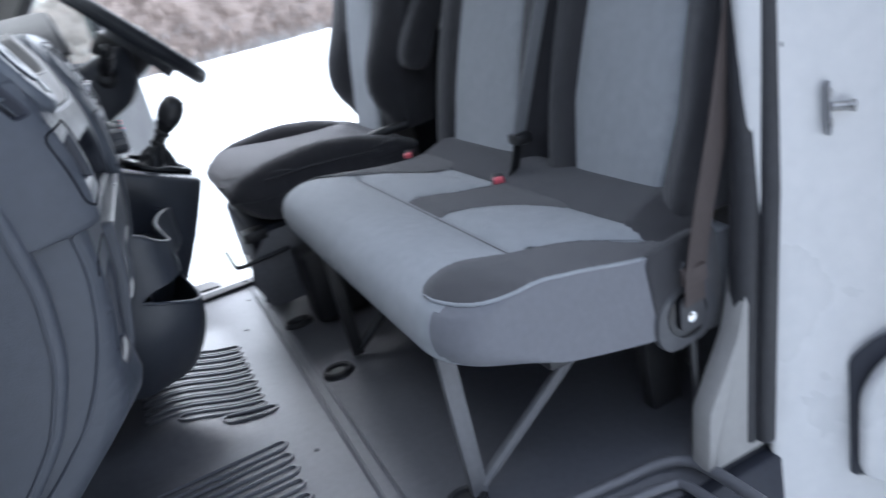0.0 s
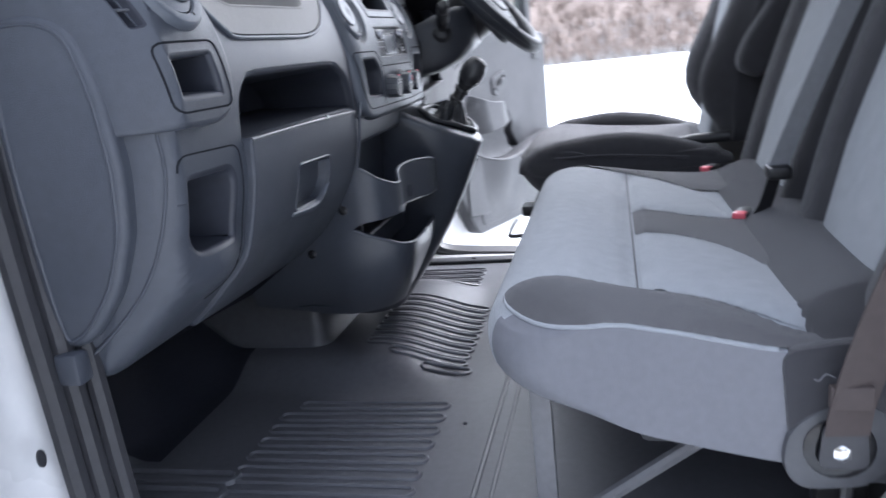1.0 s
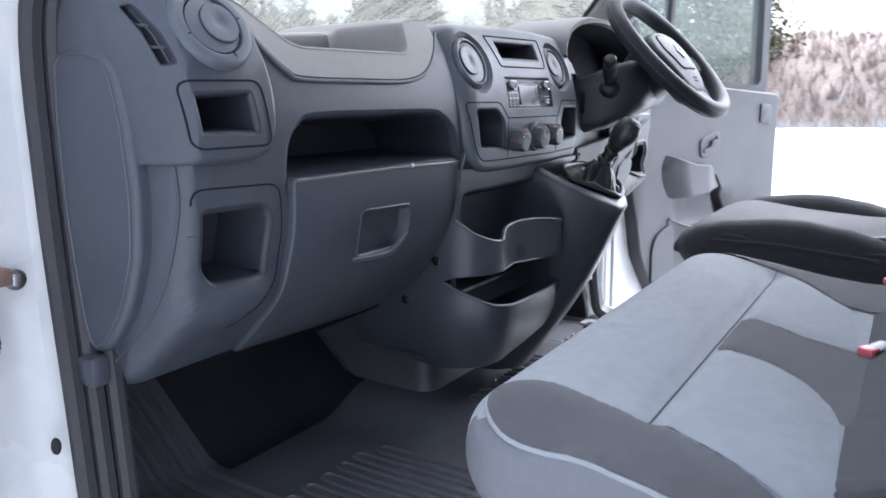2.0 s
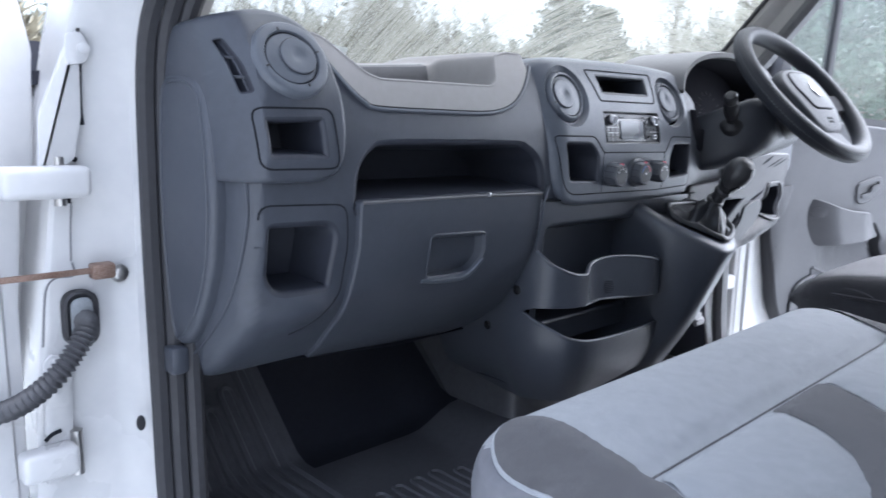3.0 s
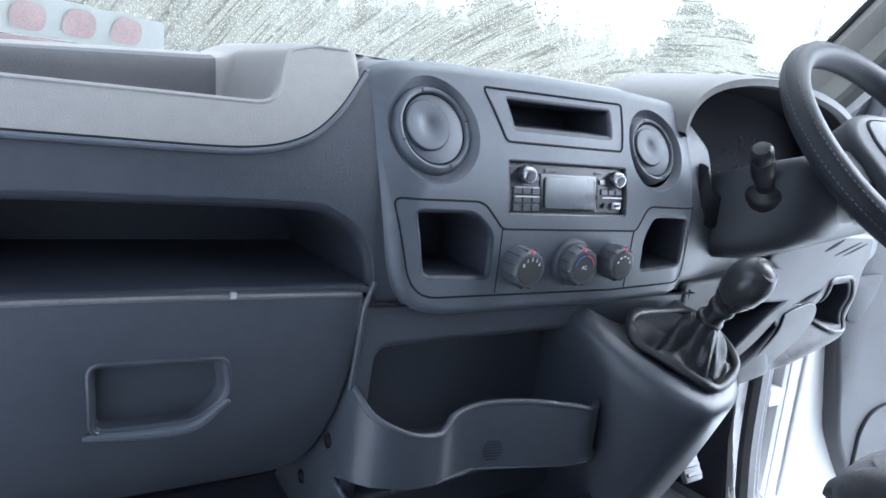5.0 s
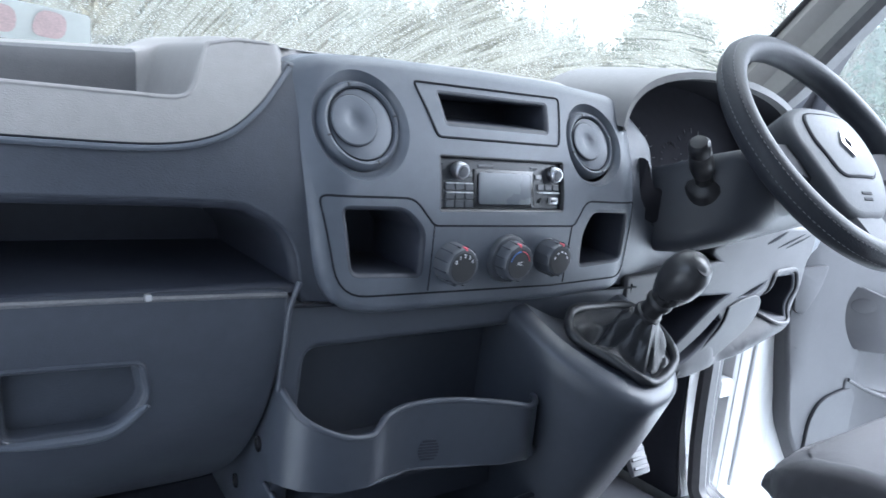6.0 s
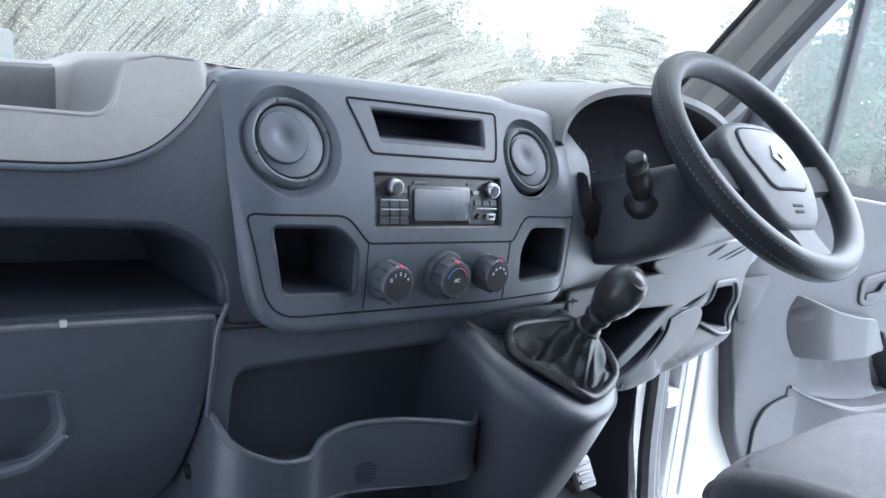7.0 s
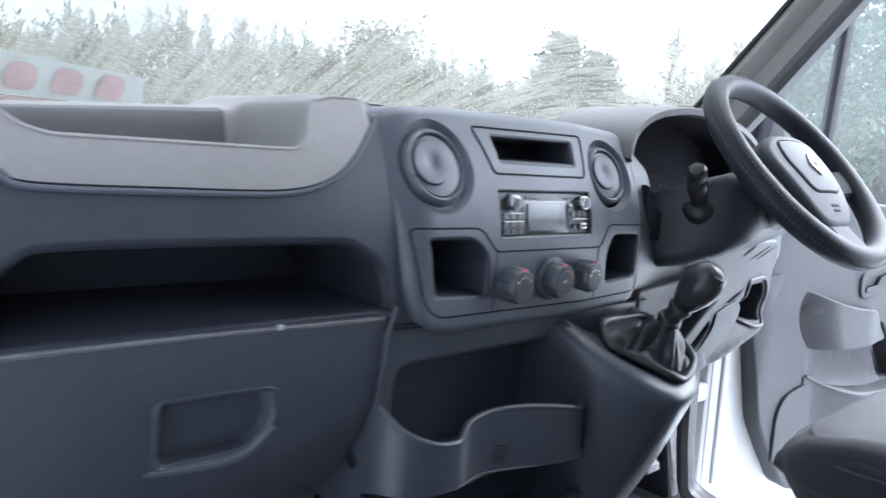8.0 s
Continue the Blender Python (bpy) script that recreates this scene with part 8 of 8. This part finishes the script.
def tree(kind, x, y, h, label):
    root = thing("tree", (x, y, 0), label, "tree", "trees behind the van")
    base = Vector((x, y, -0.1))
    bm = bmesh.new()
    pts = [base + Vector((0.12 * math.sin(i), 0.12 * math.cos(i * 1.3), h * i / 8)) for i in range(9)]
    tube(bm, [tuple(p) for p in pts], [0.028 * h * (1 - 0.9 * i / 8) for i in range(9)], n=7)
    verts, faces = [], []
    if kind == "pine":
        for i in range(44):
            s = 0.16 + 0.82 * i / 44
            a = i * 2.4
            L = h * 0.30 * (1 - s) ** 0.7 + 0.25
            q = bough(bm, base + Vector((0, 0, h * s)), Vector((math.cos(a), math.sin(a), 0.15)), L, 0.05 * (1 - s) + 0.015)
            for t in q[1:]:
                leaf_cloud(verts, faces, t, 0.12 * L + 0.14, 40, 0.19, 0.5)
        mt = NEEDLE
    elif kind == "scrub":
        for i in range(40):
            a, s = rng.uniform(0, math.tau), rng.uniform(0.15, 0.95)
            L = h * rng.uniform(0.25, 0.45) * (1 - 0.5 * s)
            q = bough(bm, base + Vector((0, 0, h * s * 0.8)), Vector((math.cos(a), math.sin(a), 0.6)), L, 0.05)
            for t in q[1:]:
                leaf_cloud(verts, faces, t, 0.14 * L + 0.15, 40, 0.17, 0.9)
        mt = LEAFY
    else:
        for i in range(60):
            a, s = rng.uniform(0, math.tau), rng.uniform(0.2, 0.95)
            L = h * rng.uniform(0.2, 0.42) * (1.1 - s)
            q = bough(bm, base + Vector((0, 0, h * s)), Vector((math.cos(a), math.sin(a), 0.9)), L, 0.035)
            for t in q[1:]:
                for _ in range(4):
                    d = Vector((rng.uniform(-1, 1), rng.uniform(-1, 1), rng.uniform(0, 1))).normalized()
                    bough(bm, t, d, L * 0.4, 0.012, 2)
                leaf_cloud(verts, faces, t, 0.2 * L, 4, 0.07)
        mt = LEAFY
    part("trunk", bm, BARK, root)
    me = bpy.data.meshes.new("crown")
    me.from_pydata(verts, [], faces)
    me.materials.append(mt)
    cr = new("crown", me)
    cr.parent = root
    cr.matrix_parent_inverse = Matrix.Translation(-Vector(root.location))
    return root


def polar(az, d):
    return d * math.sin(radians(az)) - 0.6, d * math.cos(radians(az)) - 0.6


# frosted wood behind the open ground: a ragged belt of twigs and leaves
FROST_TWIG = mat("frosted_twigs", (0.20, 0.21, 0.175), 0.9, var=0.35, scale=0.6, other=(0.30, 0.32, 0.28))
BROWN_TWIG = mat("brown_winter_twigs", (0.11, 0.09, 0.055), 0.9, var=0.3, scale=0.5, other=(0.19, 0.17, 0.12))


def belt_of_wood(name, material, a0, a1, d0, d1, tops, count, size, label):
    azs, els = [p[0] for p in tops], [p[1] for p in tops]
    verts, faces = [], []
    for _ in range(count):
        az = rng.uniform(a0, a1)
        d = rng.uniform(d0, d1)
        x, y = polar(az, d)
        top = 1.35 + d * math.tan(radians(lerp_table(az, azs, els)))
        top *= 0.86 + 0.22 * noise.noise(Vector((az * 1.7, 0.3, 2.0))) + 0.10 * noise.noise(Vector((az * 6, 1.3, 2.0)))
        z = top * (1 - rng.random() ** 1.3) if rng.random() < 0.85 else top * rng.uniform(0.8, 1.12)
        l = size * rng.uniform(0.4, 1.4)
        lean = Vector((rng.uniform(-0.8, 0.8), rng.uniform(-0.8, 0.8), rng.uniform(0.2, 1.0))).normalized() * l
        side = lean.cross(Vector((rng.uniform(-1, 1), rng.uniform(-1, 1), rng.uniform(-1, 1)))).normalized() * l * 0.16
        p = Vector((x, y, z))
        i = len(verts)
        verts += [tuple(p - side), tuple(p + side), tuple(p + lean)]
        faces.append((i, i + 1, i + 2))
    me = bpy.data.meshes.new(name)
    me.from_pydata(verts, [], faces)
    me.materials.append(material)
    return tagged(new(name, me), label, "woodland", kind="stuff")


belt_of_wood("frosted_wood", FROST_TWIG, -8, 66, 46, 54, ((-8, 6.5), (10, 7.2), (20, 9.0), (24, 8.0), (31, 8.6), (35, 7.6), (43, 7.2), (47, 6.4), (56, 6.2), (59, 5.2), (63, 9.0), (66, 9.0)), 60000, 0.48, "frosted pale woodland behind the snow")
belt_of_wood("brown_wood", BROWN_TWIG, -8, 66, 44, 50, ((-8, 5.0), (12, 6.5), (17, 6.5), (22, 4.5), (30, 5.0), (36, 7.5), (41, 7.0), (45, 4.5), (66, 4.0)), 22000, 0.42, "brown winter scrub before the frosted woodland")

# Hedge stands ahead; its stretch beside the van is added to block low sky
belt_of_wood("brown_hedge", BROWN_TWIG, -125, 13, 15, 17.5, ((-125, 12), (-20, 12), (5, 9.0), (11, 8.0), (13, 6.5)), 30000, 0.5, "brown winter hedge ahead, extended unseen beside the van to block light")

for kind, az, d, h, label in (
    ("scrub", 38.3, 38, 8.6, "bushy brown green winter tree"), ("scrub", 34, 44, 7.6, "bushy brown green winter tree"), ("scrub", 40, 44, 8.6, "bushy brown green winter tree"),
    ("pine", 52, 42, 8.8, "dark green pine tree"), ("pine", 54.8, 46, 8.4, "dark green pine tree"), ("scrub", 49, 45, 6.2, "bushy brown green winter tree"), ("scrub", 45, 46, 5.6, "bushy brown green winter tree"),
    ("bare", 28, 40, 8.0, "bare frosted winter tree by the snow"), ("bare", 24, 36, 7.5, "bare frosted winter tree by the snow"), ("bare", 43, 38, 6.5, "bare frosted winter tree by the snow"), ("bare", 60, 40, 9.0, "bare frosted winter tree by the snow"),
    ("pine", 67, 36, 7.0, "dark green pine tree"), ("pine", 70, 30, 8.5, "dark green pine tree"), ("pine", 74, 34, 9.5, "dark green pine tree"), ("bare", 65, 34, 7.5, "bare frosted winter tree by the snow"),
    ("scrub", 19, 46, 7.5, "bushy brown green winter tree"), ("scrub", 10, 40, 6.0, "bushy brown green winter tree"), ("scrub", 78, 36, 7.0, "bushy brown green winter tree"), ("bare", 71, 44, 10.0, "bare frosted winter tree by the snow")):
    x, y = polar(az, d)
    tree(kind, x, y, h, label)
